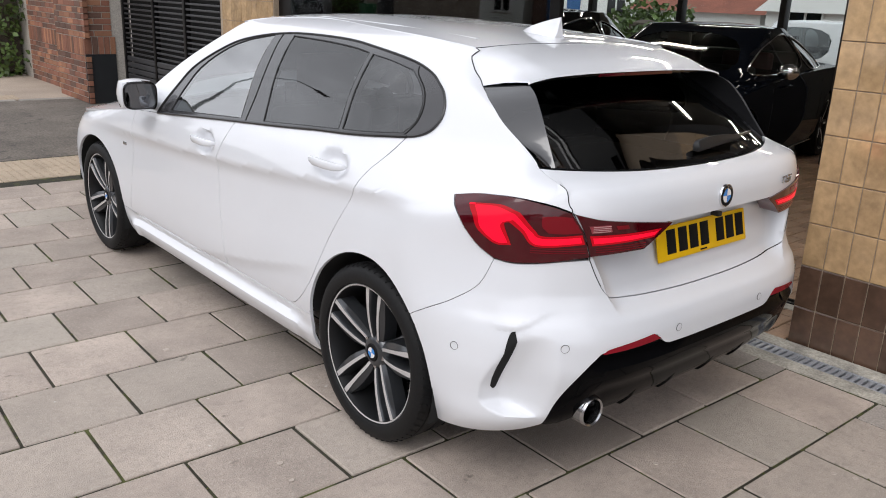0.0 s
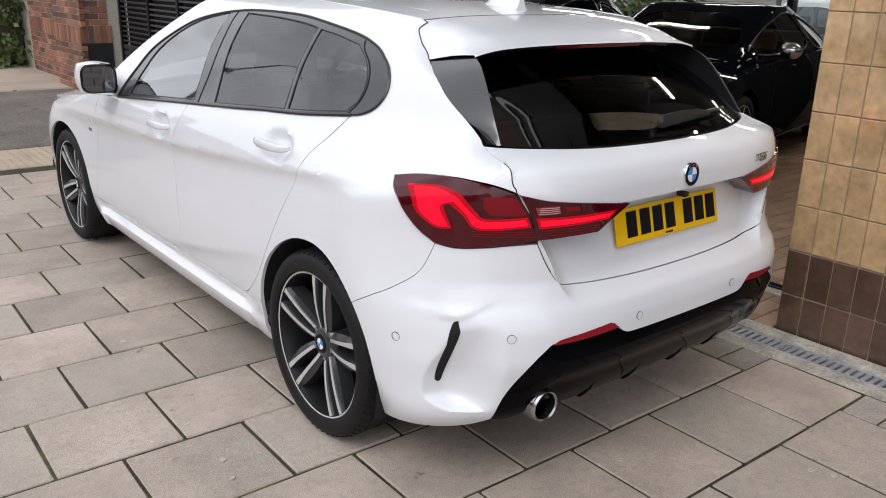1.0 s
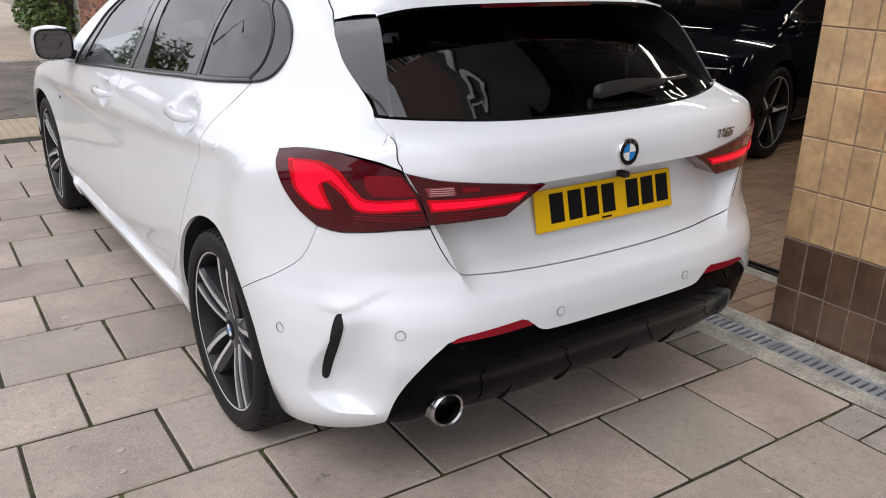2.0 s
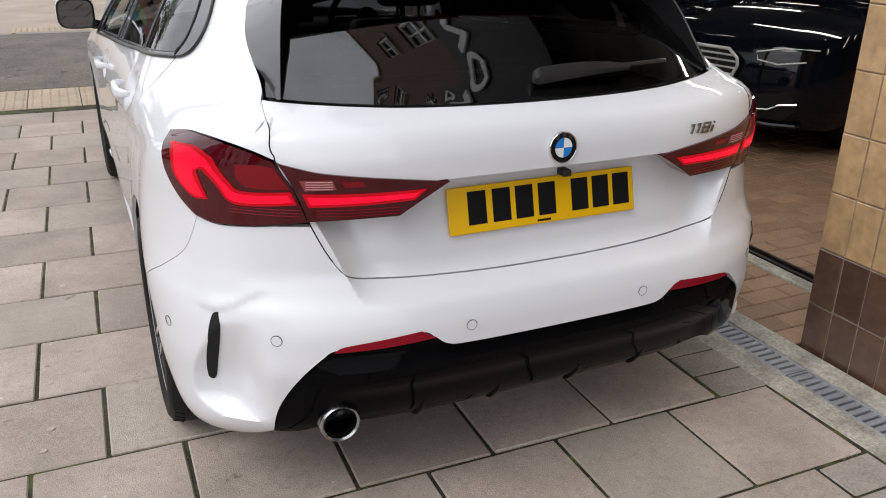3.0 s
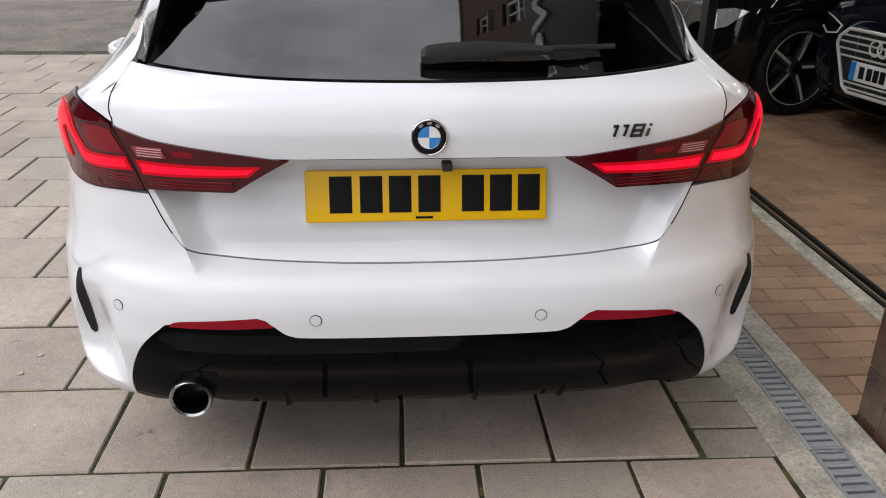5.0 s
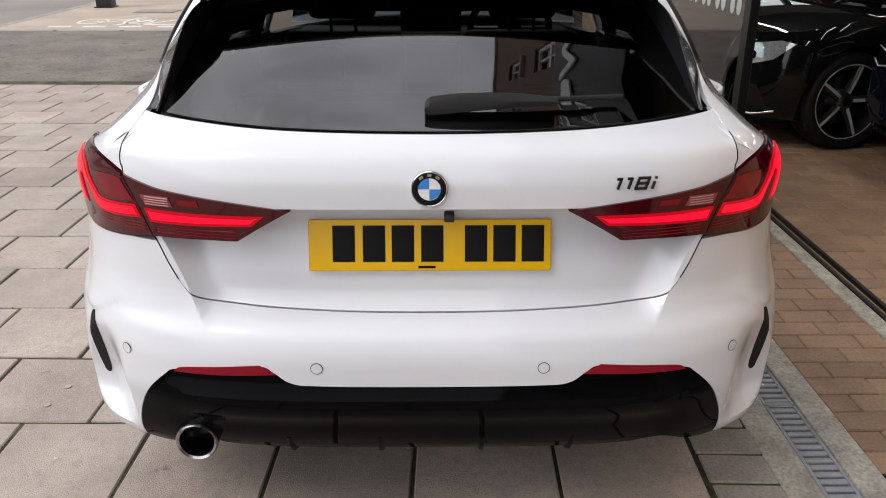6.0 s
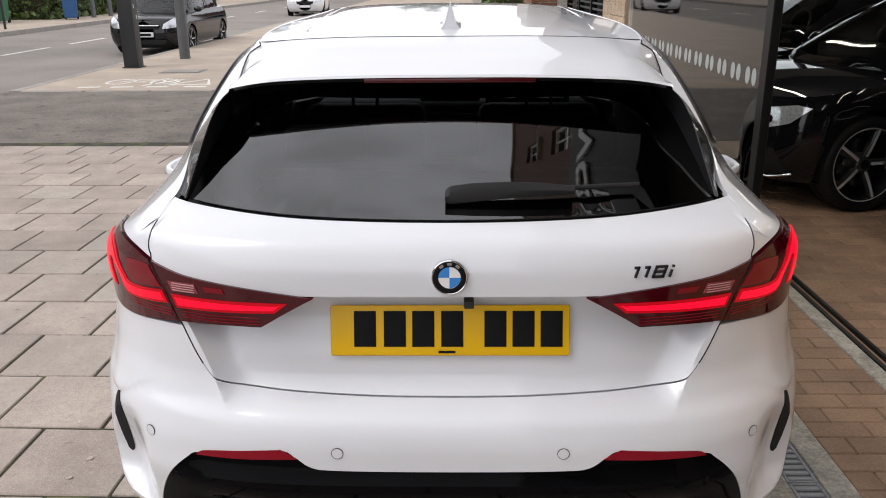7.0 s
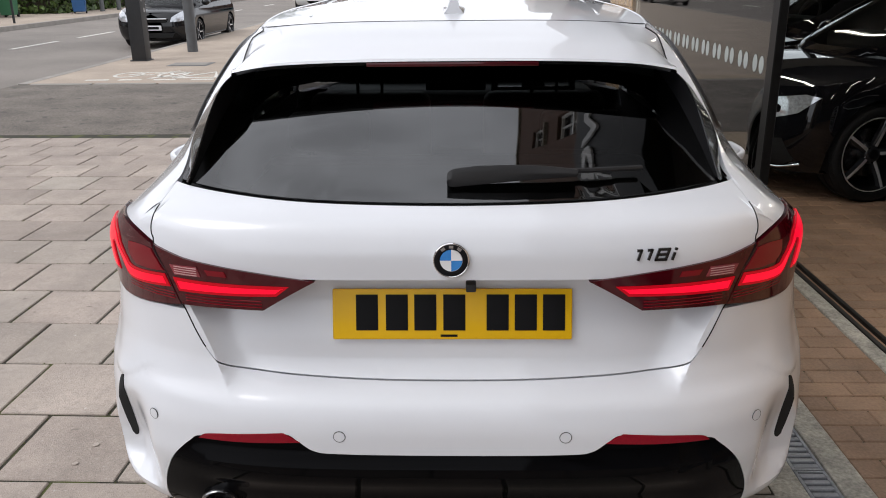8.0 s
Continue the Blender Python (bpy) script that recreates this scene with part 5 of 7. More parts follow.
for sgn in (-1, 1):
    for x, z in ((.243, .546), (.678, .549)):
        p = Vector(shell(at_rear(-x, z), z))
        q = Vector(shell(at_rear(-x - .01, z), z)) - Vector(shell(at_rear(-x + .01, z), z))
        nrm = Vector((q.y, -q.x, 0)).normalized()
        if nrm.y > 0:
            nrm = -nrm
        p.x, nrm.x = p.x * (1 if sgn < 0 else -1), nrm.x * (1 if sgn < 0 else -1)
        ring = lathe([(.0122, .0), (.0124, .0014), (.0132, .0014), (.0134, 0)], 24, axis="Z")
        ob = part("sensor_ring", moved(ring, Matrix.Translation(p) @ nrm.to_track_quat("Z", "Y").to_matrix().to_4x4()), TRIM, bumper)
        cap_ = lathe([(.0001, .0018), (.0118, .0016), (.0122, 0)], 24, axis="Z")
        part("parking_sensor", moved(cap_, Matrix.Translation(p) @ nrm.to_track_quat("Z", "Y").to_matrix().to_4x4()), WHITE, bumper)
p = Vector(shell(at_side(.368, .517), .517))
ring = lathe([(.0122, .0), (.0124, .0014), (.0132, .0014), (.0134, 0)], 24, axis="Z")
part("sensor_ring", moved(ring, Matrix.Translation(p) @ Vector((-1, -.35, 0)).to_track_quat("Z", "Y").to_matrix().to_4x4()), TRIM, bumper)

# plate with bars for its characters, badge, model letters, camera
tilt = Matrix.Translation((0, .124, .787)) @ Matrix.Rotation(radians(-14), 4, "X")
plate_bm = moved(box(-.26, .26, -.004, 0, -.0555, .0555, .0035), tilt)
number_plate = part("number_plate", plate_bm, YELLOW, tailgate, "yellow rear number plate")
for x in (-.185, -.120, -.058, .005, .099, .160, .221):
    part("plate_bar", moved(box(x - .024, x + .024, -.0055, -.004, -.036, .043, .0006), tilt), INK, number_plate, "black bar")
part("plate_bar", moved(box(-.025, .012, -.0055, -.004, -.050, -.045), tilt), INK, number_plate)
for x in (-.116, .115):
    part("plate_screw", moved(lathe([(.0001, -.009), (.0045, -.008), (.006, -.004)], 12), tilt @ pose(x, 0, .0, 0, 0, 90) @ Matrix.Diagonal((-1, 1, 1, 1))), TRIM, number_plate)
bt = Matrix.Translation((0, .0595, .934)) @ Matrix.Rotation(radians(-2), 4, "X") @ Matrix.Rotation(radians(90), 4, "X")
badge = part("badge", moved(lathe([(.0001, .003), (.0325, .003), (.0355, .0045), (.0372, .0035), (.0375, -.004)], 40, axis="Z"), bt), CHROME, tailgate, "round badge with blue and white quarters")
part("badge_ring", moved(lathe([(.0235, .0036), (.0245, .0042), (.0340, .0042), (.0350, .0034)], 40, axis="Z"), bt), INK, badge)
for k in range(4):
    sector = bmesh.new()
    c = sector.verts.new((0, 0, .0044))
    arc_ = [sector.verts.new((.0228 * math.cos(radians(90 * k + 9 * i)), .0228 * math.sin(radians(90 * k + 9 * i)), .0044)) for i in range(11)]
    for a, b in zip(arc_, arc_[1:]):
        sector.faces.new((c, a, b))
    part("badge_quarter", moved(sector, bt), BLUE if k % 2 else ENAMEL, badge)
for a in (55, 90, 125):
    mark = box(-.0045, .0045, -.003, .003, .0040, .0052)
    part("badge_mark", moved(mark, bt @ Matrix.Rotation(radians(a - 90), 4, "Z") @ Matrix.Translation((0, .0292, 0))), STEEL, badge)
def stroke_letters(glyphs, h, w, pitch, wide, depth):
    """Slanted characters drawn as square bars: each glyph is a list of lines on a unit box."""
    bm = bmesh.new()
    x = 0.0
    for lines, k in glyphs:
        for line in lines:
            pts = [((x + u * w * k) + .30 * v * h, v * h, 0) for u, v in line]
            ribbon(pts, wide, depth, (0, 0, 1), bm)
        x += w * k + pitch
    return bm, x - pitch


ONE = ([[(0, .98), (.75, .98)], [(.62, 1.09), (.62, 0)]], .62)
EIGHT = ([[(0, 1), (1, 1)], [(0, .5), (1, .5)], [(0, 0), (1, 0)], [(.1, -.09), (.1, 1.09)], [(.9, -.09), (.9, 1.09)]], 1.1)
EYE_ = ([[(.5, -.09), (.5, .66)], [(.5, .88), (.5, 1.12)]], .35)
bm_, wide_ = stroke_letters([ONE, ONE, EIGHT, EYE_], .022, .024, .0075, .0058, .003)
yl, yr = (shell(at_rear(x, .940), .940)[1] for x in (.372, .472))
part("model_letters", moved(bm_, Matrix.Translation((.372, yl - .004, .929)) @ Matrix.Rotation(math.atan2(yr - yl, .10), 4, "Z") @ Matrix.Rotation(radians(90), 4, "X")), DARKCHROME, tailgate, "chrome model letters")
cam_bm = box(.030, .052, .092, .125, .849, .866, .004)
part("reversing_camera", cam_bm, PLASTIC, tailgate)

# wiper
wz = lambda x, dy=0: Vector(shell(at_rear(x, 1.063), 1.063)) + Vector((0, -.022 + dy, .016))
arm_pts = [wz(x) + Vector((0, 0, k)) for x, k in ((-.010, -.006), (-.006, -.005), (.004, -.003), (.05, .002), (.12, .006), (.20, .006), (.27, .002))]
arm = bmesh.new()
rows = []
for i, p in enumerate(arm_pts):
    h = (.010, .0165, .0205, .021, .019, .014, .008)[i]
    rows.append([arm.verts.new(p + Vector((0, dy, dz))) for dy, dz in ((-.004, -h), (-.012, 0), (-.006, h), (.012, h * .8), (.014, -h))])
for a, b in zip(rows, rows[1:]):
    for j in range(5):
        arm.faces.new((a[j], a[(j + 1) % 5], b[(j + 1) % 5], b[j]))
arm.faces.new(rows[0][::-1])
arm.faces.new(rows[-1])
bmesh.ops.recalc_face_normals(arm, faces=arm.faces)
bmesh.ops.bevel(arm, geom=list(arm.edges), offset=.0012, segments=2, affect="EDGES")
wiper = part("rear_wiper", arm, PLASTIC, tailgate, "black plastic rear wiper")
part("wiper_blade", tube([wz(x, .012) + Vector((0, 0, .004)) for x in (.10, .2, .3, .415)], .006, 8), TRIM, wiper)

# door handles with shallow cups
for y, z in ((2.065, .872), (1.08, .946)):
    for sgn in (-1, 1):
        X = sgn * (abs(shell(at_side(y, z - .07), z - .07)[0]) - .012)
        bar = bmesh.new()
        rows = []
        for dy, o, h, t in ((.098, .006, .006, .006), (.086, .022, .012, .009), (.05, .032, .0155, .010), (-.03, .034, .016, .010), (-.075, .030, .0145, .010), (-.098, .018, .012, .009), (-.106, .004, .007, .007)):
            rows.append([bar.verts.new((X + sgn * (o + t * math.copysign(abs(math.cos(a)) ** .7, math.cos(a))), y + dy, z + .0 + h * math.copysign(abs(math.sin(a)) ** .7, math.sin(a)))) for a in [k * math.pi / 6 for k in range(12)]])
        for a, b in zip(rows, rows[1:]):
            for j in range(12):
                bar.faces.new((a[j], a[(j + 1) % 12], b[(j + 1) % 12], b[j]))
        bar.faces.new(rows[0][::-1])
        bar.faces.new(rows[-1])
        bmesh.ops.recalc_face_normals(bar, faces=bar.faces)
        part("door_handle", bar, WHITE, (front_doors if y > 2 else rear_doors)[0 if sgn < 0 else 1])
x, y, z = shell(at_side(3.06, .70), .70)
part("fender_badge", box(x - .003, x + .001, 3.03, 3.075, .692, .708, .0008), STEEL, car)

# door mirrors
for sgn in (-1, 1):
    m = bmesh.new()
    bmesh.ops.create_cube(m, size=1)
    bmesh.ops.subdivide_edges(m, edges=list(m.edges), cuts=5, use_grid_fill=True)
    for v in m.verts:
        d = v.co.normalized()
        c = v.co * (1 - .45) + d * .5 * .62 * .9
        c.x, c.y, c.z = c.x * .150, c.y * .125, c.z * .132
        if c.y > 0:
            c.x *= 1 - 1.6 * c.y
            c.z *= 1 - 1.6 * c.y
        v.co = c
    moved(m, pose(sgn * .946, 2.665, 1.008, 0, 0, sgn * 8))
    for f in m.faces:
        c = f.calc_center_median()
        f.material_index = 1 if c.z < .955 or c.y < 2.612 else 0
    mirror = part("door_mirror", m, (WHITE, GLOSS), car, "white and black door mirror", sharp=60)
    gl = bmesh.new()
    bmesh.ops.create_circle(gl, cap_ends=True, segments=32, radius=1)
    for v in gl.verts:
        a, b = v.co.x, v.co.y
        k = (abs(a) ** 4 + abs(b) ** 4) ** -.25
        v.co = (a * k * .070, 0, b * k * .058)
    bmesh.ops.recalc_face_normals(gl, faces=gl.faces)
    moved(gl, pose(sgn * .946, 2.588, 1.006, 2, 0, sgn * 8))
    part("mirror_glass", gl, MIRROR, mirror)
    part("mirror_bezel", moved(tube([(.073 * a, 0, .061 * b) for a, b in [((abs(math.cos(t)) ** .5) * math.copysign(1, math.cos(t)), (abs(math.sin(t)) ** .5) * math.copysign(1, math.sin(t))) for t in [i * math.pi / 20 for i in range(40)]]], .006, 8, closed=True),
                                pose(sgn * .946, 2.592, 1.006, 2, 0, sgn * 8)), GLOSS, mirror)
    part("mirror_stalk", tube([(sgn * .84, 2.66, .945), (sgn * .89, 2.66, .955), (sgn * .93, 2.66, .965)], .022, 10), GLOSS, mirror)

# roof fin
fin = bmesh.new()
rows = []
for i in range(9):
    u = i / 8
    y = 1.03 - .20 * u
    w = .044 * (1 - .30 * u) * min(1, 4 * u + .15)
    h = .078 * u ** .75
    zb = roof_z(0, y) - .004
    rows.append([fin.verts.new(p) for p in ((-w, y, zb), (-w * .52, y, zb + h * .25), (-w * .22, y, zb + h * .70), (0, y, zb + h), (w * .22, y, zb + h * .70), (w * .52, y, zb + h * .25), (w, y, zb))])
for a, b in zip(rows, rows[1:]):
    for j in range(6):
        fin.faces.new((a[j], a[j + 1], b[j + 1], b[j]))
fin.faces.new(rows[-1])
bmesh.ops.recalc_face_normals(fin, faces=fin.faces)
part("roof_antenna", fin, WHITE, car, "white shark-fin antenna", sharp=50)

# dark inner body behind the gaps, with wheel wells
core = bmesh.new()
qs = [i * .06 for i in range(int(QF / .06) + 2)]
zs = [.19, .26, .34, .42, .50, .58, .66, .74, .82, .88, .92]
for sgn in (-1, 1):
    rows = []
    for q in qs:
        row = []
        for z in zs:
            x, y, zz = shell(sgn * min(q, QF), z, True)
            ax = max(0, abs(x) - .03)
            row.append((sgn * ax, y + (.035 if q < 1.0 else -.02 if y > 4 else 0), z))
        rows.append(row)
    for a, b in zip(rows, rows[1:]):
        for j in range(len(zs) - 1):
            quad = (a[j], b[j], b[j + 1], a[j + 1])
            cy, cz = sum(p[1] for p in quad) / 4, sum(p[2] for p in quad) / 4
            if min(math.hypot(cy - h, cz - HUB_Z) for h in (HUB_R, HUB_F)) < .42 or (cy > 2.8 and quad[2][2] > WING(cy) - .03):
                continue
            core.faces.new([core.verts.new(p) for p in quad])
bmesh.ops.remove_doubles(core, verts=core.verts, dist=1e-4)
part("inner_body", core, DARK, car)
floor_pan = box(-.60, .60, .45, 4.05, .21, .25, .01)
part("floor_pan", floor_pan, DARK, car)
for hub in (HUB_R, HUB_F):
    for sgn in (-1, 1):
        well = bmesh.new()
        rows = []
        for i in range(25):
            a = radians(6 + 192 * i / 24)
            rows.append([well.verts.new((sgn * x, hub + .366 * math.cos(a), HUB_Z + .008 + .366 * math.sin(a))) for x in (.885, .80, .60)])
        for a, b in zip(rows, rows[1:]):
            for j in range(2):
                well.faces.new((a[j], a[j + 1], b[j + 1], b[j]))
        well.faces.new([r[2] for r in rows])
        part("wheel_well", well, DARK, car)

# cabin: seats, dashboard, steering wheel, shelf
def seat_bm(x, y, tall, wide):
    bm = bmesh.new()
    box(x - wide / 2, x + wide / 2, y - .07, y + .07, .50, tall, .05, bm, 3)
    box(x - wide / 2, x + wide / 2, y, y + .50, .38, .54, .05, bm, 3)
    return bm


cabin = part("cabin_floor", box(-.70, .70, 1.0, 3.0, .30, .34), DARK, car)
for x in (-.36, .36):
    s = part("front_seat", moved(seat_bm(x, 0, 1.02, .50), pose(0, 1.92, 0)), SEAT, car, "dark leather front seat with red headrest")
    hr = box(x - .135, x + .135, 1.84, 1.94, 1.07, 1.25, .035, segs=3)
    part("headrest", hr, SEATRED, s)
    for dx in (-.05, .05):
        part("headrest_post", rod((x + dx, 1.89, 1.0), (x + dx, 1.89, 1.08), .007), STEEL, s)
bench = bmesh.new()
box(-.62, .62, 1.00, 1.14, .45, .93, .05, bench, 3)
rb = part("rear_bench", bench, SEAT, car)
for x in (-.40, .40):
    part("headrest", box(x - .13, x + .13, 1.03, 1.11, .95, 1.075, .03, segs=3), SEAT, rb)
part("parcel_shelf", box(-.58, .58, .42, 1.0, .90, .92, .01), PLASTIC, car)
dash = bmesh.new()
box(-.70, .70, 2.62, 3.0, .62, .93, .06, dash, 3)
dsh = part("dashboard", dash, PLASTIC, car)
part("display_screen", box(-.16, .14, 2.60, 2.62, .93, 1.04, .008), GLOSS, dsh)
part("dash_trim", box(-.68, .68, 2.605, 2.62, .86, .875, .004), STEEL, dsh)
wheel_ring = [(.36 + .185 * math.cos(t), 2.42 - .05 * math.sin(t), .96 + .18 * math.sin(t)) for t in [i * math.pi / 16 for i in range(32)]]
sw = part("steering_wheel", tube(wheel_ring, .016, 8, closed=True), SEAT, car)
part("steering_hub", rod((.36, 2.41, .96), (.36, 2.60, .90), .06, .04), PLASTIC, sw)
part("steering_spoke", box(.19, .53, 2.41, 2.43, .945, .975, .008), STEEL, sw)
part("headliner", sheet(lambda x, y: (x, y, roof_z(x, y) - .03), [roof_loop], step=.1, thick=0), CLOTH, car)
part("rear_view_mirror", box(-.11, .11, 2.38, 2.42, 1.20, 1.26, .015), PLASTIC, car)


# wheels
def tyre_bm(r, w):
    h = w / 2
    prof = [(r * .772, h * .82), (r * .795, h * .97), (r * .84, h * 1.03), (r * .92, h * 1.0), (r * .965, h * .90), (r * .985, h * .80),
            (r * .997, h * .62), (r * .985, h * .60), (r * .985, h * .55), (r, h * .53), (r, h * .12), (r * .985, h * .10), (r * .985, -h * .10), (r, -h * .12),
            (r, -h * .53), (r * .985, -h * .55), (r * .985, -h * .60), (r * .997, -h * .62), (r * .965, -h * .90), (r * .82, -h), (r * .705, -h * .8)]
    bm = lathe(prof, 72)
    # cross grooves on the shoulders
    for i in range(60):
        a = 2 * math.pi * i / 60
        for s in (-1, 1):
            g = box(-.014, .014, -.003, .003, -.004, .0006)
            moved(g, Matrix.Rotation(a, 4, "X") @ Matrix.Translation((s * h * .80, 0, r * .986)) @ Matrix.Rotation(radians(s * 20), 4, "Y") @ Matrix.Rotation(radians(18 * s), 4, "Z"))
            merge(bm, g)
    return bm


def spoke(r0, r1, w0, w1, d0, d1, off, a, rise=0.0, flank=0.0, deep=.034):
    """One bevelled spoke from the hub outwards; off: sideways shift at hub and rim; flank: a lower dark shoulder to one side."""
    bm = bmesh.new()
    n = 7
    rows = []
    for i in range(n):
        u = i / (n - 1)
        r = r0 + (r1 - r0) * u
        w = w0 + (w1 - w0) * u + (.004 if u > .75 else 0)
        c = off[0] + (off[1] - off[0]) * (u ** .6)
        dpt = d0 + (d1 - d0) * u + rise * math.sin(math.pi * u)
        f = flank * math.sin(math.pi * min(1, u * .9 + .08))
        side = [(dpt - deep, c - w * .72 - max(0, -f)), (dpt - .009 - abs(f) * .12, c - w * .60 - max(0, -f) * .9), (dpt - .004, c - w * .5), (dpt, c - w * .38),
                (dpt, c + w * .38), (dpt - .004, c + w * .5), (dpt - .009 - abs(f) * .12, c + w * .60 + max(0, f) * .9), (dpt - deep, c + w * .72 + max(0, f))]
        rows.append([bm.verts.new((x, y, r)) for x, y in side])
    for p, q in zip(rows, rows[1:]):
        for j in range(7):
            fa = bm.faces.new((p[j], p[j + 1], q[j + 1], q[j]))
            fa.material_index = 1 if j == 3 else 0
    bm.faces.new(rows[0])
    bm.faces.new(rows[-1][::-1])
    bmesh.ops.recalc_face_normals(bm, faces=bm.faces)
    return moved(bm, Matrix.Rotation(a, 4, "X"))


def wheel(parent, x, y, r=.319, w=.225, sgn=1, spokes=5, double=True, turn=0.0, badge_quarters=True, face=RIMFACE, under=GREYALLOY, z=None):
    """A tyre with an alloy rim; outer side towards sgn * x."""
    m = Matrix.Translation((x, y, r if z is None else z)) @ Matrix.Diagonal((sgn, 1, 1, 1)) @ Matrix.Rotation(radians(turn), 4, "X")
    h = w / 2

    def put(name, bm, material, par, label="", sharp=40):
        moved(bm, m)
        bmesh.ops.recalc_face_normals(bm, faces=bm.faces)
        return part(name, bm, material, par, label, sharp=sharp)
    wh = thing("wheel", "black tyre on a dark two-tone alloy rim", "")
    del wh["label"]
    wh.parent = parent
    wh["label"] = "dark two-tone alloy wheel"
    put("tyre", tyre_bm(r, w), RUBBER, wh)
    ri = r * (.785 if double else .77)
    rim = lathe([(ri, h * .84), (ri * .985, h * .90), (ri * .965, h * .88), (ri * .94, h * .70), (ri * .90, h * .2), (ri * .88, -h * .8), (ri * .99, -h * .82)], 64)
    put("rim", rim, BARREL, wh)
    put("rim_lip", lathe([(ri * 1.0, h * .87), (ri * .988, h * .915), (ri * .970, h * .90)], 64), face, wh)
    put("brake_disc", lathe([(r * .22, .006), (r * .50, .006), (r * .51, 0), (r * .50, -.01)], 40), STEEL, wh)
    put("hub_back", lathe([(.001, h * .28), (r * .20, h * .22), (r * .22, 0)], 24), DARK, wh)
    for i in range(spokes):
        a = 2 * math.pi * i / spokes
        if double:
            for s in (-1, 1):
                put("spoke", spoke(.034, ri * .985, .0145, .020, h * .60, h * .88, (s * .012, s * .035), a, .008, s * .020, .060), (under, face), wh, sharp=25)
            put("spoke_web", spoke(.05, ri * .80, .022, .040, h * .40, h * .30, (0, 0), a, -.004), (BARREL, BARREL), wh, sharp=25)
        else:
            put("spoke", spoke(.04, ri * .975, .030, .020, h * .60, h * .84, (0, 0), a, .006, .010), (under, face), wh, sharp=25)
    put("hub", lathe([(.001, h * .70), (.036, h * .70), (.050, h * .66), (.062, h * .56), (.070, h * .40), (.07, 0)], 32), under, wh)
    for i in range(5):
        a = 2 * math.pi * (i + .5) / 5
        put("wheel_bolt", rod((h * .50, .052 * math.cos(a), .052 * math.sin(a)), (h * .66, .052 * math.cos(a), .052 * math.sin(a)), .009, n=6), STEEL, wh)
    cap_ = put("hub_cap", lathe([(.0001, h * .735), (.030, h * .735), (.033, h * .70)], 24), INK, wh)
    if badge_quarters:
        for k in range(4):
            sector = bmesh.new()
            c = sector.verts.new((h * .742, 0, 0))
            arc_ = [sector.verts.new((h * .742, .0195 * math.cos(radians(90 * k + 18 * i)), .0195 * math.sin(radians(90 * k + 18 * i)))) for i in range(6)]
            for a, b in zip(arc_, arc_[1:]):
                sector.faces.new((c, a, b))
            put("cap_quarter", sector, BLUE if k % 2 else ENAMEL, wh)
    return wh


for y, t in ((HUB_R, 7), (HUB_F, 30)):
    for sgn in (-1, 1):
        wheel(car, sgn * .775, y, sgn=sgn, turn=t)

COUPE_X, COUPE_Y, COUPE_A = 2.76, 2.86, 102.0
SALOON_X, SALOON_Y, SALOON_A = 1.83, 4.54, 102.0

# ---- other cars ----
class Form:
    """A car's skin by a few curves, heading +y from its rear at y = 0: q runs round the plan, z up."""

    def __init__(self, length, half, tail, front, belt, roof_h, nose_pow=2.8, corner=.55, cabin=(.9, 3.4), wheels=(.95, 3.75), r=.34):
        self.length, self.half, self.tail, self.front, self.belt, self.roof_h = length, half, tail, front, belt, roof_h
        self.pow, self.corner, self.cabin, self.wheels, self.r = nose_pow, corner, cabin, wheels, r

    def shell(self, q, z):
        s = -1 if q < 0 else 1
        q = abs(q)
        w, t, f, c, n = self.half(z), self.tail(z), self.front(z), self.corner, self.pow
        reach = .9 + c          # q at the end of the rear corner
        k = q / reach
        if k <= 1:
            a = k * math.pi / 2
            return s * w * math.sin(a) ** (2 / n), t + c * (1 - max(0.0, math.cos(a)) ** (2 / n)), z
        y = t + c + q - reach
        if y < f - c:
            return s * w, y, z
        k = min(1, (y - (f - c)) / reach)
        a = k * math.pi / 2
        return s * w * max(0.0, math.cos(a)) ** (2 / n), f - c + c * math.sin(a) ** (2 / n), z

    def span(self, z):
        return .9 + self.corner + self.front(z) - self.tail(z) - 2 * self.corner + .9 + self.corner

    def side(self, y, z):
        lo, hi = 0.0, self.span(z)
        for _ in range(36):
            mid = (lo + hi) / 2
            lo, hi = (mid, hi) if self.shell(mid, z)[1] < y else (lo, mid)
        return lo

    def nose(self, x, z):
        """q on the front at this x."""
        lo, hi = self.span(z) - .9 - self.corner, self.span(z)
        for _ in range(36):
            mid = (lo + hi) / 2
            lo, hi = (mid, hi) if abs(self.shell(mid, z)[0]) > abs(x) else (lo, mid)
        return -lo if x < 0 else lo


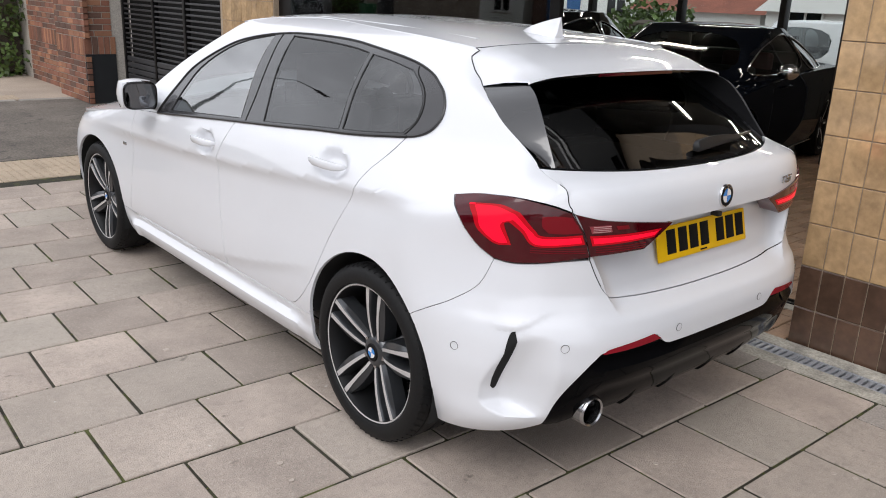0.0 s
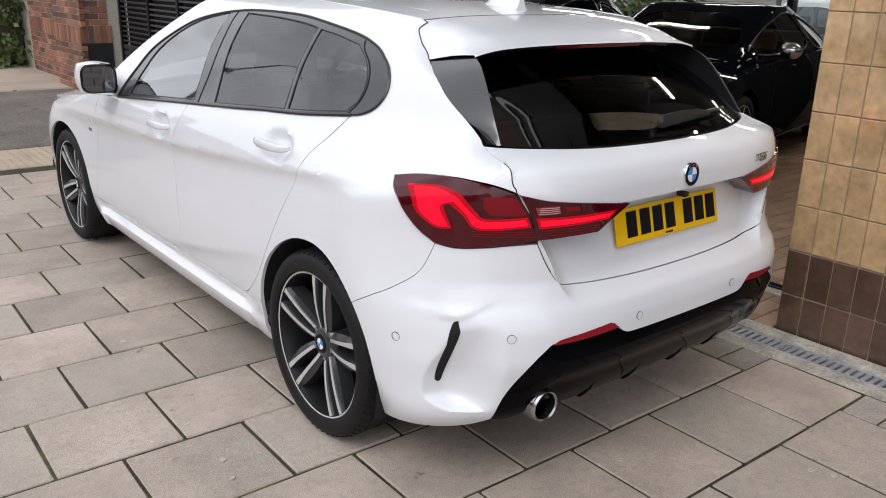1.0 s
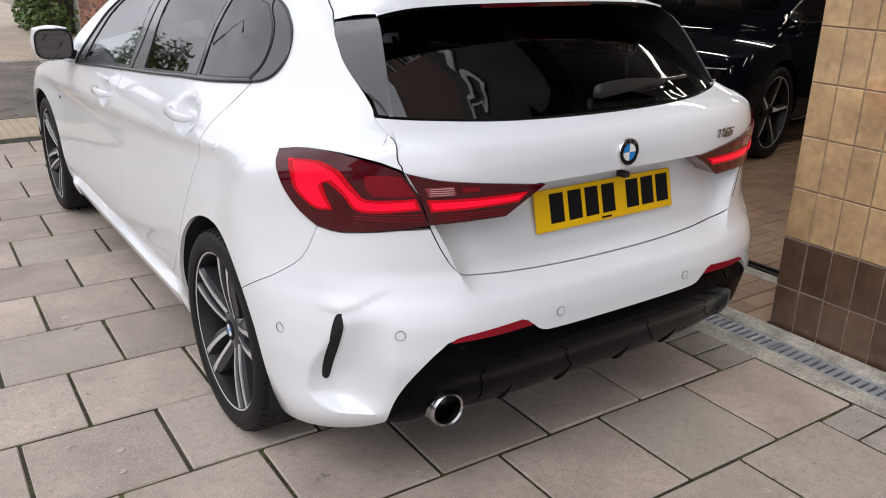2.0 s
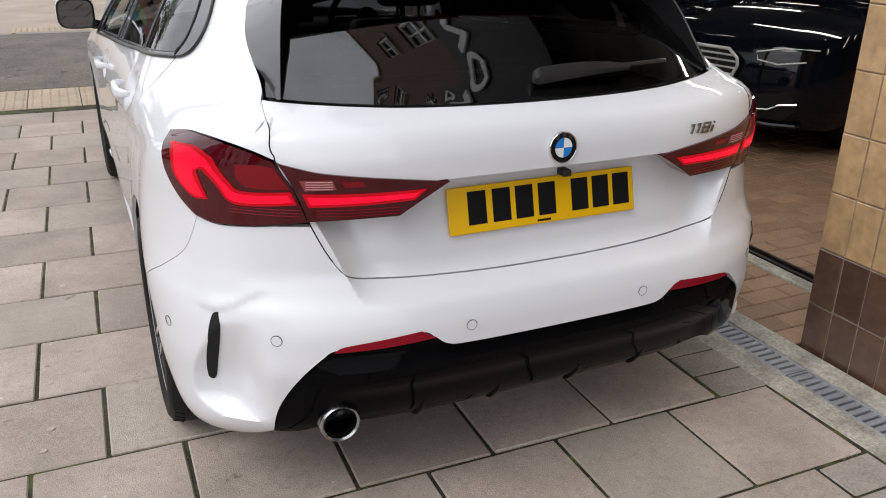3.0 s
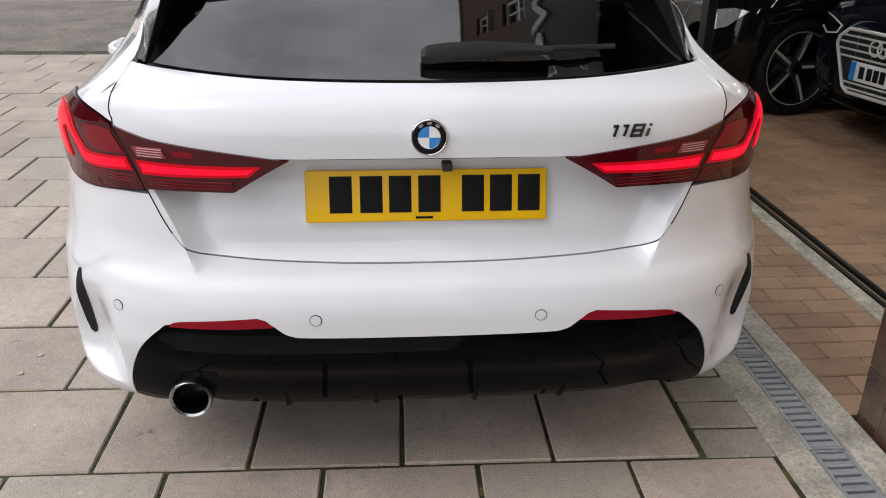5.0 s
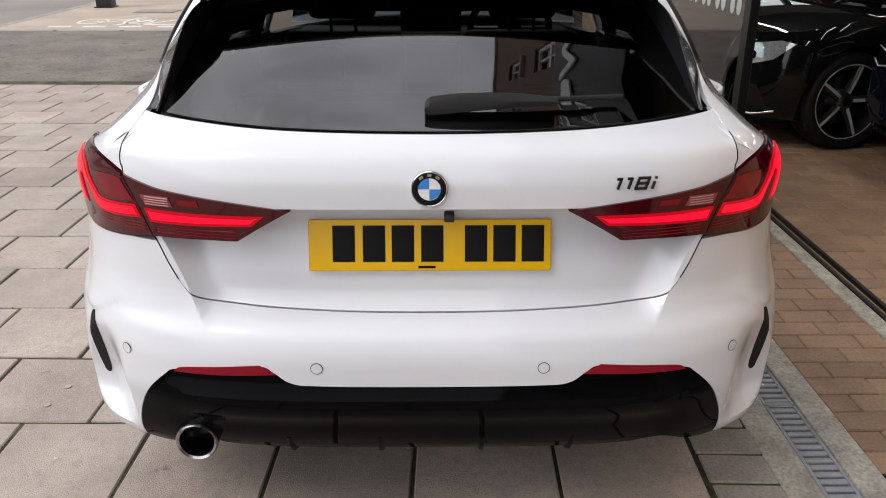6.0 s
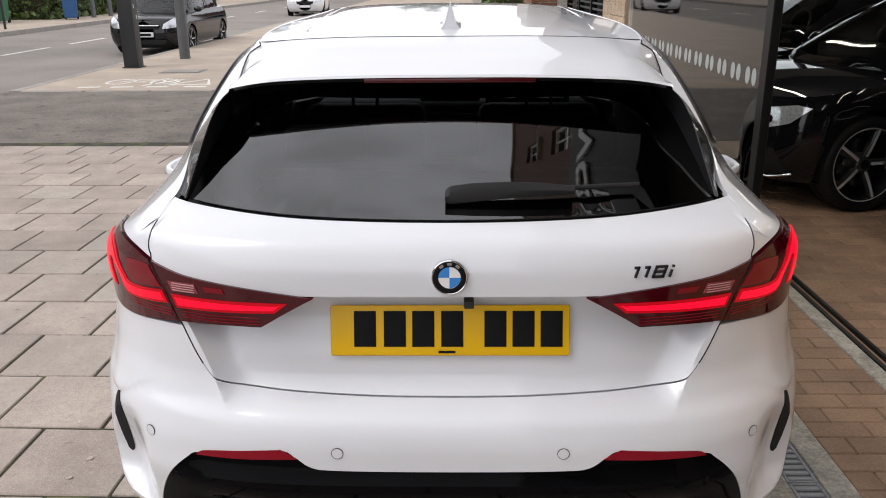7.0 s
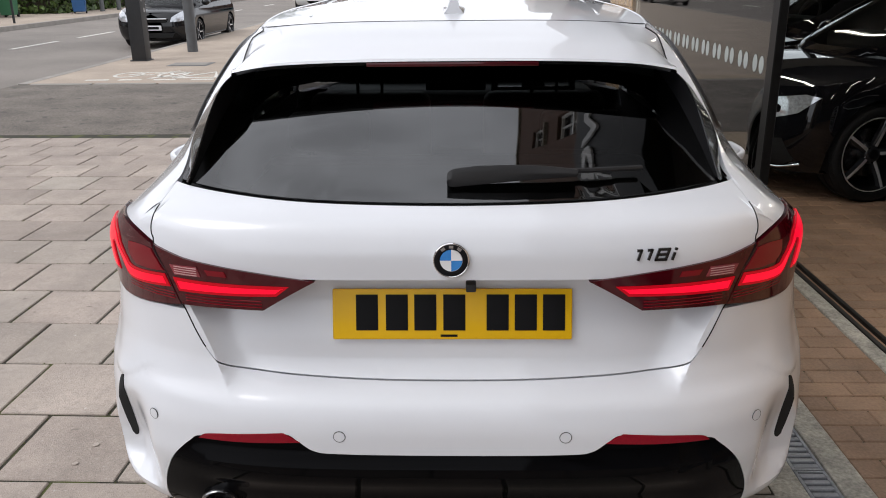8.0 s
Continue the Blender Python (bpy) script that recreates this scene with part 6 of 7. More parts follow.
def other_car(name, label, form, paint, at, plate_mat=PLATEWHITE, detail=None, group="", spokes=5, wheel_face=ALLOY, wheel_z=None):
    """A whole car: lower body with wheel openings, bonnet, glasshouse, roof, lamps, plate and wheels."""
    global MIDDLE
    keep, MIDDLE = MIDDLE, Vector((0, form.length / 2, .5))
    me = thing(name, label, "car", group)
    f = form
    zb = f.belt
    rr = f.r + .045
    y1, y2 = f.wheels
    for sgn in (1, -1):
        def P(y, z):
            return sgn * f.side(y, z), z

        def archp(y0):
            return [P(y0 + rr * math.cos(a), max(.2, f.r + rr * math.sin(a))) for a in [math.pi * (1.1 - 1.2 * i / 20) for i in range(21)]]
        low = .20
        loop = [(0, zb(0)), *[P(y, zb(y)) for y in np.linspace(.25, f.length - .35, 24)], (sgn * f.span(zb(f.length)), zb(f.length)),
                (sgn * f.span(.22), .22), P(f.length - .45, low), *archp(y2)[::-1], *archp(y1)[::-1], P(.45, low), (0, .22)]
        part("body_side", sheet(f.shell, [loop], step=.07, thick=.02), paint, me)
    # deck: bonnet, scuttle and boot as one crowned cover under the glasshouse
    edge = [f.shell(q, zb(f.shell(q, .8)[1])) for q in [f.span(.8) * i / 40 for i in range(41)]]
    deck = bmesh.new()
    rows = [[deck.verts.new((x * u, y, z + .05 * (1 - u * u) * smooth(0, .25, f.length - y) * smooth(0, .25, y))) for u in (1, .85, .6, .3, 0, -.3, -.6, -.85, -1)] for x, y, z in edge]
    for a, b in zip(rows, rows[1:]):
        for j in range(8):
            deck.faces.new((a[j], a[j + 1], b[j + 1], b[j]))
    bmesh.ops.recalc_face_normals(deck, faces=deck.faces)
    part("bonnet", deck, paint, me)
    # glasshouse: a painted shell with real openings, glass set into them
    c0, c1 = f.cabin
    H = f.roof_h
    dark = paint in (NAVYCAR, BLACKCAR)

    def cab(a, u):
        zc = .93 + (H - .93) * u
        up = max(0.0, u)
        w = f.half(.9) * (.93 - .24 * up ** 1.2)
        ya, yb = c0 + (1.25 if paint is NAVYCAR else .75) * up ** 1.2, c1 - .95 * up ** 1.15
        ca, sa = math.cos(radians(a)), math.sin(radians(a))
        r = (ca ** 4 + sa ** 4) ** -.25
        return w * r * ca, (ya + yb) / 2 + (yb - ya) / 2 * r * sa, zc

    def cab_fn(v, u):
        # v runs round in hundredths of a degree, so that both ways step alike
        return cab(v * 60, u)

    def loop_of(*pts):
        return [(a / 60, u) for a, u in pts]
    fwd = loop_of((48, .04), (132, .04), (128, .86), (52, .86))
    aft = loop_of((-128, .12), (-52, .12), (-57, .82), (-123, .82))

    def side_open(m):
        g = (lambda a: a) if m > 0 else (lambda a: 180 - a)
        if dark:
            return [loop_of(*[(g(a), u) for a, u in ((44, .05), (43, .32), (37, .64), (22, .82), (6, .87), (-10, .86), (-10, .05))]),
                    loop_of(*[(g(a), u) for a, u in ((-13, .05), (-13, .84), (-26, .76), (-38, .50), (-43, .22), (-38, .07))])]
        return [loop_of(*[(g(a), u) for a, u in ((40, .06), (38, .55), (28, .82), (3, .86), (3, .05))]),
                loop_of(*[(g(a), u) for a, u in ((-1, .05), (-1, .86), (-26, .84), (-30, .10))]),
                loop_of(*[(g(a), u) for a, u in ((-33, .12), (-30, .80), (-44, .70), (-46, .20))])]
    def eased(l):
        for _ in range(2):
            l = [(a[0] + (b[0] - a[0]) * k, a[1] + (b[1] - a[1]) * k) for a, b in zip(l, l[1:] + l[:1]) for k in (.22, .78)]
        return l
    openings = [eased(l) for l in [fwd, aft] + side_open(1) + side_open(-1)]
    fwd, aft = openings[:2]
    skin = loop_of((-134.9, -.2), (224.9, -.2), (224.9, .90), (-134.9, .90))
    MIDDLE = Vector((0, (c0 + c1) / 2, 1.0))
    part("cabin_frame", sheet(cab_fn, [skin] + openings, step=.10, thick=0), paint, me)
    for nm, lp in [("windscreen", fwd), ("rear_screen", aft)] + [("side_window", l) for l in openings[2:]]:
        pane_ = part(nm, sheet(cab_fn, [lp], step=.12, off=-.004, thick=.004), CARGLASS, me, "car window glass")
        if nm == "side_window":
            rim = [Vector(cab_fn(*p)) for p in dense(lp, .07)]
            out = [Vector((math.copysign(.003, p.x), 0, 0)) for p in rim]
            part("window_trim", tube([p + o for p, o in zip(rim, out)], .009 if dark else .006, 6, closed=True), CHROME if dark else TRIM, pane_)
    rf = bmesh.new()
    ctr = Vector((0, (c0 + c1) / 2 - .1, H))
    top = [[cab(-180 + 7.5 * i, u) for i in range(48)] for u in (.89, .94, .985)]
    rows = [[rf.verts.new(p) for p in l] for l in top]
    for k in (.6, .25):
        rows.append([rf.verts.new(ctr + (Vector(p) - ctr) * k + Vector((0, 0, .028 * (1 - k * k)))) for p in top[-1]])
    for a, b in zip(rows, rows[1:]):
        for i in range(48):
            rf.faces.new((a[i], a[(i + 1) % 48], b[(i + 1) % 48], b[i]))
    rf.faces.new(rows[-1])
    bmesh.ops.recalc_face_normals(rf, faces=rf.faces)
    part("roof", rf, paint, me)
    # cabin furniture seen through the glass
    yf = c1 - 1.35
    for sx in (-.36, .36):
        st_ = part("front_seat", moved(box(sx - .24, sx + .24, -.07, .07, .80, 1.12, .05, segs=3), pose(0, yf, 0)), SEATRED if paint is NAVYCAR else SEAT, me)
        part("headrest", box(sx - .12, sx + .12, yf - .05, yf + .04, 1.13, min(1.28, H - .08), .03, segs=2), SEAT, st_)
    part("rear_bench", box(-.60, .60, yf - .95, yf - .80, .85, 1.10, .05, segs=2), SEAT, me)
    part("dashboard", box(-.66, .66, yf + .62, yf + .95, .88, 1.02, .05, segs=2), PLASTIC, me)
    part("steering_wheel", tube([(.36 + .17 * math.cos(t), yf + .50 - .05 * math.sin(t), 1.02 + .16 * math.sin(t)) for t in [i * math.pi / 10 for i in range(20)]], .015, 6, closed=True), PLASTIC, me)
    for sgn in (-1, 1):
        m = bmesh.new()
        bmesh.ops.create_uvsphere(m, u_segments=16, v_segments=10, radius=1)
        moved(m, Matrix.Translation((sgn * (f.half(.9) + .08), c1 - .62, 1.0)) @ Matrix.Diagonal((.10, .06, .07, 1)))
        part("door_mirror", m, CHROME if paint is NAVYCAR else paint, me)
        x = f.half(.8)
        for y in (c0 + 1.0, c0 + 2.05)[1 if paint is NAVYCAR else 0:]:
            part("door_handle", tube([(sgn * (x + .004), y, .86), (sgn * (x + .03), y + .06, .865), (sgn * (x + .03), y + .14, .865), (sgn * (x + .004), y + .2, .86)], .010, 8), paint, me)
        for y0_, y1_ in ((c0 + .95, c0 + .80), (c1 - .42, c1 - .50)):
            part("door_gap", tube([(sgn * (f.half(z) + .001), y0_ + (y1_ - y0_) * (z - .3) / .6, z) for z in (.32, .5, .7, .86)], .003, 5), DARK, me)
        part("sill_strip", tube([(sgn * (f.half(.24) + .004), y, .235) for y in (f.wheels[0] + .42, (f.wheels[0] + f.wheels[1]) / 2, f.wheels[1] - .42)], .008, 6), CHROME if dark else TRIM, me)
    MIDDLE = Vector((0, form.length / 2, .5))
    part("underbody", box(-.62, .62, .3, f.length - .3, .16, .30), DARK, me)
    for y in f.wheels:
        for sgn in (-1, 1):
            part("wheel_well", box(sgn * .55 - .03, sgn * .55 + .03, y - .40, y + .40, .16, .75), DARK, me)
            wheel(me, sgn * (f.half(.35) - .110), y, r=f.r, w=.23, sgn=sgn, double=False, spokes=spokes, turn=15, badge_quarters=False, face=wheel_face, under=GREYALLOY, z=f.r)
    if detail:
        detail(me, f)
    me.matrix_world = at
    MIDDLE = keep
    return me


def nose_sheet(f, pts, off, thick, step=.03):
    """A patch on a car's front from (x, z) points."""
    loop = [(f.nose(x, z) if x >= 0 else 2 * f.span(z) + f.nose(x, z), z) for x, z in pts]

    def fn(q, z):
        sp = f.span(z)
        x, y, zz = f.shell(min(q, 2 * sp - q), z)
        return (x if q <= sp else -x), y, zz
    return sheet(fn, [loop], step=step, off=off, thick=thick)


def ring_tube(cx, y, cz, r, t, m=None):
    return tube([(cx + r * math.cos(a), y, cz + r * math.sin(a)) for a in [i * math.pi / 14 for i in range(28)]], t, 8, closed=True)


def coupe_front(me, f):
    """Chrome-framed hexagonal grille with slats and four plain rings, lamps, plate, lower intakes."""
    y = f.front(.55) + .004
    hexa = [(-.33, .690), (.33, .690), (.395, .640), (.405, .595), (.30, .360), (.255, .330), (-.255, .330), (-.30, .360), (-.405, .595), (-.395, .640)]
    grille = part("grille", moved(plate([(a * .98, b) for a, b in hexa], -.02), Matrix.Translation((0, y + .012, 0))), DARK, me, "black grille")
    part("grille_frame", tube([(a, y + .016, b) for a, b in dense(hexa, .04)], .0105, 8, closed=True), ALLOY, grille)
    for z in (.355, .388, .535, .575, .615, .652):
        w = .30 + (.405 - .30) * (z - .36) / .235 if z < .595 else .385
        part("slat", box(-w, w, y + .010, y + .018, z - .006, z + .006, .003, segs=1), ALLOY, grille)
    for x in (-.25, -.125, 0, .125, .25):
        part("grille_rib", box(x - .003, x + .003, y + .008, y + .013, .345, .675), GREYPOST, grille)
    for i in range(4):
        part("badge_ring", ring_tube(-.090 + .060 * i, y + .030, .612, .043, .006), ALLOY, grille)
    pl = part("number_plate", box(-.26, .26, y + .014, y + .022, .405, .516, .004), PLATEWHITE, me, "white front number plate")
    part("plate_band", box(.215, .258, y + .0225, y + .0235, .408, .513), BLUE, pl)
    for x in (.165, .105, .055, .005, -.075, -.135, -.20):
        part("plate_bar", box(x - .020, x + .020, y + .0222, y + .0238, .425, .495), INK, pl)
    for sgn in (-1, 1):
        lamp = [(sgn * .47, .62), (sgn * .45, .695), (sgn * .70, .74), (sgn * .82, .73), (sgn * .78, .64), (sgn * .62, .60)]
        h = part("headlight", nose_sheet(f, lamp, .006, .02), GLOSS, me, "dark headlight with white light line")
        part("light_line", tube([Vector(f.shell(f.nose(x, z), z)) + Vector((0, .014, 0)) for x, z in [(sgn * .80, .715), (sgn * .62, .715), (sgn * .48, .685), (sgn * .50, .64), (sgn * .62, .622), (sgn * .76, .645)]], .005, 8), ENAMEL, h)
        intake = [(sgn * .50, .28), (sgn * .50, .42), (sgn * .72, .46), (sgn * .74, .34), (sgn * .66, .27)]
        g = part("side_intake", nose_sheet(f, intake, .004, .02), DARK, me)
        part("intake_strip", tube([Vector(f.shell(f.nose(x, z), z)) + Vector((0, .012, 0)) for x, z in [(sgn * .46, .33), (sgn * .60, .34), (sgn * .66, .375), (sgn * .75, .385)]], .008, 8), CHROME, g)
    part("splitter", tube([Vector(f.shell(f.nose(x, .235), .235)) + Vector((0, .02, 0)) for x in (-.75, -.6, -.3, -.01)] + [Vector(f.shell(f.nose(x, .235), .235)) + Vector((0, .02, 0)) for x in (.01, .3, .6, .75)], .018, 8), GLOSS, me)


def saloon_front(me, f):
    """Wide grille with one bright bar and a ringed star, clear lamps, chrome lower line."""
    y = f.front(.6) + .004
    gr = [(-.36, .74), (.36, .74), (.40, .62), (.32, .50), (-.32, .50), (-.40, .62)]
    grille = part("grille", moved(plate(gr, -.02), Matrix.Translation((0, y + .010, 0))), DARK, me, "black grille")
    for dz in (.61, .635):
        part("grille_bar", rod((-.39, y + .016, dz), (.39, y + .016, dz), .008, n=8), ALLOY, grille)
    st = part("badge_ring", ring_tube(0, y + .03, .625, .085, .008), ALLOY, grille, "bright ringed star")
    for k in range(3):
        a = radians(90 + 120 * k)
        part("badge_arm", rod((0, y + .03, .625), (.083 * math.cos(a), y + .03, .625 + .083 * math.sin(a)), .010, .003, 6), ALLOY, st)
    pl = part("number_plate", box(-.26, .26, y + .012, y + .020, .34, .451, .004), PLATEWHITE, me, "white front number plate")
    for x in (.20, .135, .07, .005, -.075, -.135, -.20):
        part("plate_bar", box(x - .020, x + .020, y + .0202, y + .0218, .36, .43), INK, pl)
    for sgn in (-1, 1):
        lamp = [(sgn * .45, .56), (sgn * .47, .66), (sgn * .66, .70), (sgn * .80, .725), (sgn * .86, .71), (sgn * .80, .61), (sgn * .62, .55)]
        h = part("headlight", nose_sheet(f, lamp, .006, .02), HEADLAMP, me, "clear headlight")
        for x in (.56, .68):
            p = Vector(f.shell(f.nose(sgn * x, .62), .62))
            part("projector", moved(lathe([(.0001, .012), (.03, .008), (.038, 0)], 16, axis="Z"), Matrix.Translation(p) @ Vector((sgn * .5, 1, 0)).to_track_quat("Z", "Y").to_matrix().to_4x4()), GLOSS, h)
        intake = [(sgn * .42, .26), (sgn * .44, .42), (sgn * .74, .44), (sgn * .78, .30), (sgn * .70, .25)]
        part("side_intake", nose_sheet(f, intake, .004, .02), DARK, me)
        part("chrome_line", tube([Vector(f.shell(f.nose(x, z), z)) + Vector((0, .012, 0)) for x, z in [(sgn * .05, .225), (sgn * .40, .225), (sgn * .66, .23), (sgn * .80, .27)]], .009, 8), CHROME, me)


def van_front(me, f):
    """Family car: body-colour bumper, chrome bar, two clear lamps, roof bars."""
    y = f.front(.6) + .004
    grille = part("grille", moved(plate([(-.42, .70), (.42, .70), (.36, .60), (-.36, .60)], -.02), Matrix.Translation((0, y + .01, 0))), DARK, me)
    part("grille_bar", rod((-.40, y + .014, .675), (.40, y + .014, .675), .016, n=8), CHROME, grille)
    pl = part("number_plate", box(-.26, .26, y + .012, y + .020, .42, .53, .004), PLATEWHITE, me, "white front number plate")
    part("plate_bar", box(-.20, .20, y + .0202, y + .0215, .445, .505), INK, pl)
    part("lower_intake", moved(plate([(-.55, .36), (.55, .36), (.48, .26), (-.48, .26)], -.02), Matrix.Translation((0, y + .004, 0))), DARK, me)
    for sgn in (-1, 1):
        lamp = [(sgn * .46, .60), (sgn * .48, .70), (sgn * .66, .82), (sgn * .80, .86), (sgn * .82, .74), (sgn * .72, .62)]
        part("headlight", nose_sheet(f, lamp, .006, .02), HEADLAMP, me, "clear headlight")
        part("roof_bar", tube([(sgn * .52, 1.0, f.roof_h - .02), (sgn * .54, 1.4, f.roof_h + .02), (sgn * .54, 2.4, f.roof_h + .02), (sgn * .52, 2.8, f.roof_h - .03)], .014, 8), TRIM, me)


def plain_front(me, f):
    y = f.front(.6) + .004
    part("grille", moved(plate([(-.42, .68), (.42, .68), (.36, .56), (-.36, .56)], -.02), Matrix.Translation((0, y + .01, 0))), DARK, me)
    part("number_plate", box(-.26, .26, y + .004, y + .014, .40, .51), PLATEWHITE, me)
    for sgn in (-1, 1):
        part("headlight", nose_sheet(f, [(sgn * .48, .62), (sgn * .50, .74), (sgn * .78, .80), (sgn * .78, .68)], .006, .02), HEADLAMP, me)


def form_low(length=4.65, H=1.39, cab=(.55, 3.55), wh=(.95, 3.72), r=.345, w=.915):
    return Form(length, knots((.15, w - .08), (.3, w - .03), (.5, w), (.75, w - .005), (.9, w - .035), (1.0, w - .08)),
                knots((.15, .25), (.35, .06), (.6, 0), (.85, .03), (1.0, .10)),
                knots((.15, length - .18), (.3, length - .03), (.5, length), (.7, length - .04), (.8, length - .13), (.9, length - .35), (1.0, length - .8)),
                knots((0, .93), (1.0, .95), (2.4, .93), (3.0, .90), (length - .7, .84), (length - .12, .74)), H, cabin=cab, wheels=wh, r=r)


def form_tall(length=4.45, H=1.63):
    f = form_low(length, H, (.10, 3.75), (.85, 3.55), .32, .895)
    f.belt = knots((0, .98), (1.0, .99), (2.6, .95), (3.1, .92), (length - .5, .86), (length - .08, .78))
    return f


coupe = other_car("coupe_car", "dark navy coupe with chrome-framed grille on the showroom floor", form_low(4.64, H=1.35), NAVYCAR,
                  pose(0, 0, 0) @ Matrix.Translation((COUPE_X, COUPE_Y, -.004)) @ Matrix.Rotation(radians(COUPE_A), 4, "Z") @ Matrix.Translation((0, -4.64, 0)), detail=coupe_front)
saloon = other_car("saloon_car", "black saloon car with chrome star grille inside the showroom", form_low(4.70, 1.42, (.7, 3.75), (1.12, 3.95), r=.325), BLACKCAR,
                   Matrix.Translation((SALOON_X, SALOON_Y, -.004)) @ Matrix.Rotation(radians(SALOON_A), 4, "Z") @ Matrix.Translation((0, -4.70, 0)), detail=saloon_front)
saloon_2 = copy_thing(saloon, Matrix.Translation((2.15, 7.15, -.004)) @ Matrix.Rotation(radians(102), 4, "Z") @ Matrix.Translation((0, -4.70, 0)))
saloon_2["label"] = "second black saloon car parked behind the first"
van = other_car("people_carrier", "dark grey people carrier parked at the kerb", form_tall(), GREYCAR,
                Matrix.Translation((-7.18, 22.2, -.14)) @ Matrix.Rotation(radians(180), 4, "Z"), detail=van_front)
other_car("parked_car", "white hatchback parked further along the road", form_tall(4.2, 1.5), SILVERCAR,
          Matrix.Translation((-7.4, 43.0, -.14)) @ Matrix.Rotation(radians(184), 4, "Z"), detail=plain_front)
other_car("parked_car", "small red car parked far down the road", form_tall(4.0, 1.5), REDCAR,
          Matrix.Translation((-18.0, 74.0, -.14)) @ Matrix.Rotation(radians(190), 4, "Z"), detail=plain_front)
other_car("parked_car", "dark car parked far down the road", form_tall(4.2, 1.5), GREYCAR,
          Matrix.Translation((-20.2, 80.0, -.14)) @ Matrix.Rotation(radians(190), 4, "Z"), detail=plain_front)
other_car("parked_car", "white car parked outside behind the showroom", form_tall(4.2, 1.5), SILVERCAR,
          Matrix.Translation((12.6, 5.0, -.14)) @ Matrix.Rotation(radians(95), 4, "Z"), detail=plain_front)

# ---- street furniture and the far side ----
def leaf_mass(bounds, n, size, seed, shape=None, bm=None):
    """Many small folded leaves scattered through a volume."""
    rng = random.Random(seed)
    x0, x1, y0, y1, z0, z1 = bounds
    vs, fs = [], []
    while n:
        p = (rng.uniform(x0, x1), rng.uniform(y0, y1), rng.uniform(z0, z1))
        if shape and not shape(p, rng):
            continue
        n -= 1
        a, t = rng.uniform(0, 6.283), rng.uniform(-1.0, 1.0)
        s = size * rng.uniform(.6, 1.4)
        d = Vector((math.cos(a) * math.cos(t), math.sin(a) * math.cos(t), math.sin(t)))
        w = d.cross(Vector((rng.uniform(-1, 1), rng.uniform(-1, 1), rng.uniform(-1, 1)))).normalized() * s * .38
        b = len(vs)
        c = Vector(p)
        vs += [c - d * s * .5, c + w, c + d * s * .5, c - w]
        fs += [(b, b + 1, b + 2), (b, b + 2, b + 3)]
    me = bpy.data.meshes.new("leaves")
    me.from_pydata(vs, [], fs)
    me.materials.append(LEAF)
    return me


def hedge(name, label, bounds, n, size, seed):
    x0, x1, y0, y1, z0, z1 = bounds

    def shape(p, rng):
        top = z1 * (.72 + .28 * noise.noise(Vector((p[0] * .6, p[1] * .5, seed))))
        edge = min(p[0] - x0, x1 - p[0], p[1] - y0, y1 - p[1], top - p[2])
        return p[2] < top and (edge < .35 or rng.random() < .15) and noise.noise(Vector(p) * 1.7) > -.35
    h = thing(name, label, "bush")
    core_ = box(x0 + .4, x1 - .4, y0 + .4, y1 - .4, 0, z1 * .62, .25)
    part("hedge_core", core_, BARK, h)
    o = new("leaves", leaf_mass(bounds, n, size, seed, shape))
    o.parent = h
    return h


def tree(label, at, height, crown, n, size, seed):
    rng = random.Random(seed)
    t = thing("tree", label, "tree")
    t.location = at
    part("trunk", tube([(0, 0, 0), (.05, .02, height * .3), (-.03, .05, height * .55), (.04, 0, height * .8)], lambda u: .20 * (1 - .75 * u), 10), BARK, t)
    tips = []
    for i in range(11):
        a = i * 2.4
        z = height * (.35 + .045 * i)
        r = crown * (.9 - .03 * i)
        pts = [(0, 0, z), (math.cos(a) * r * .4, math.sin(a) * r * .4, z + r * .35), (math.cos(a) * r, math.sin(a) * r, z + r * .55)]
        part("branch", tube(spline(pts, 4), lambda u: .055 * (1 - .85 * u), 6), BARK, t)
        tips += [Vector(pts[1]), Vector(pts[2]), (Vector(pts[1]) + Vector(pts[2])) / 2]

    def shape(p, rng):
        return min((Vector(p) - q).length for q in tips) < crown * .30 * (.5 + rng.random() * .6)
    o = new("crown", leaf_mass((-crown * 1.3, crown * 1.3, -crown * 1.3, crown * 1.3, height * .35, height * 1.25), n, size, seed, shape))
    o.parent = t
    return t


hedge("hedge", "large leafy green hedge behind the far footway", (-20.5, -16.8, 33.5, 44, 0, 2.6), 9000, .22, 3)
hedge("hedge", "rough green bush at the end of the brick wall", (.55, 1.5, 13.1, 15.6, 0, 2.6), 5200, .09, 5)
hedge("hedge", "leafy bush outside the showroom back window", (11.2, 12.6, 8.4, 9.9, -.14, 1.95), 3000, .12, 8)
hedge("hedge", "green hedge across the road", (-22, -19, 2, 12, 0, 1.8), 3500, .25, 11)
tree("leafy street tree across the road", (-16.6, 17.0, 0), 8.0, 2.6, 5200, .20, 4)
tree("leafy street tree far along the road", (-17.5, 60.0, 0), 13.0, 5.0, 5200, .34, 6)
tree("leafy street tree far along the road", (-2.5, 70.0, 0), 9.0, 3.0, 2600, .30, 9)

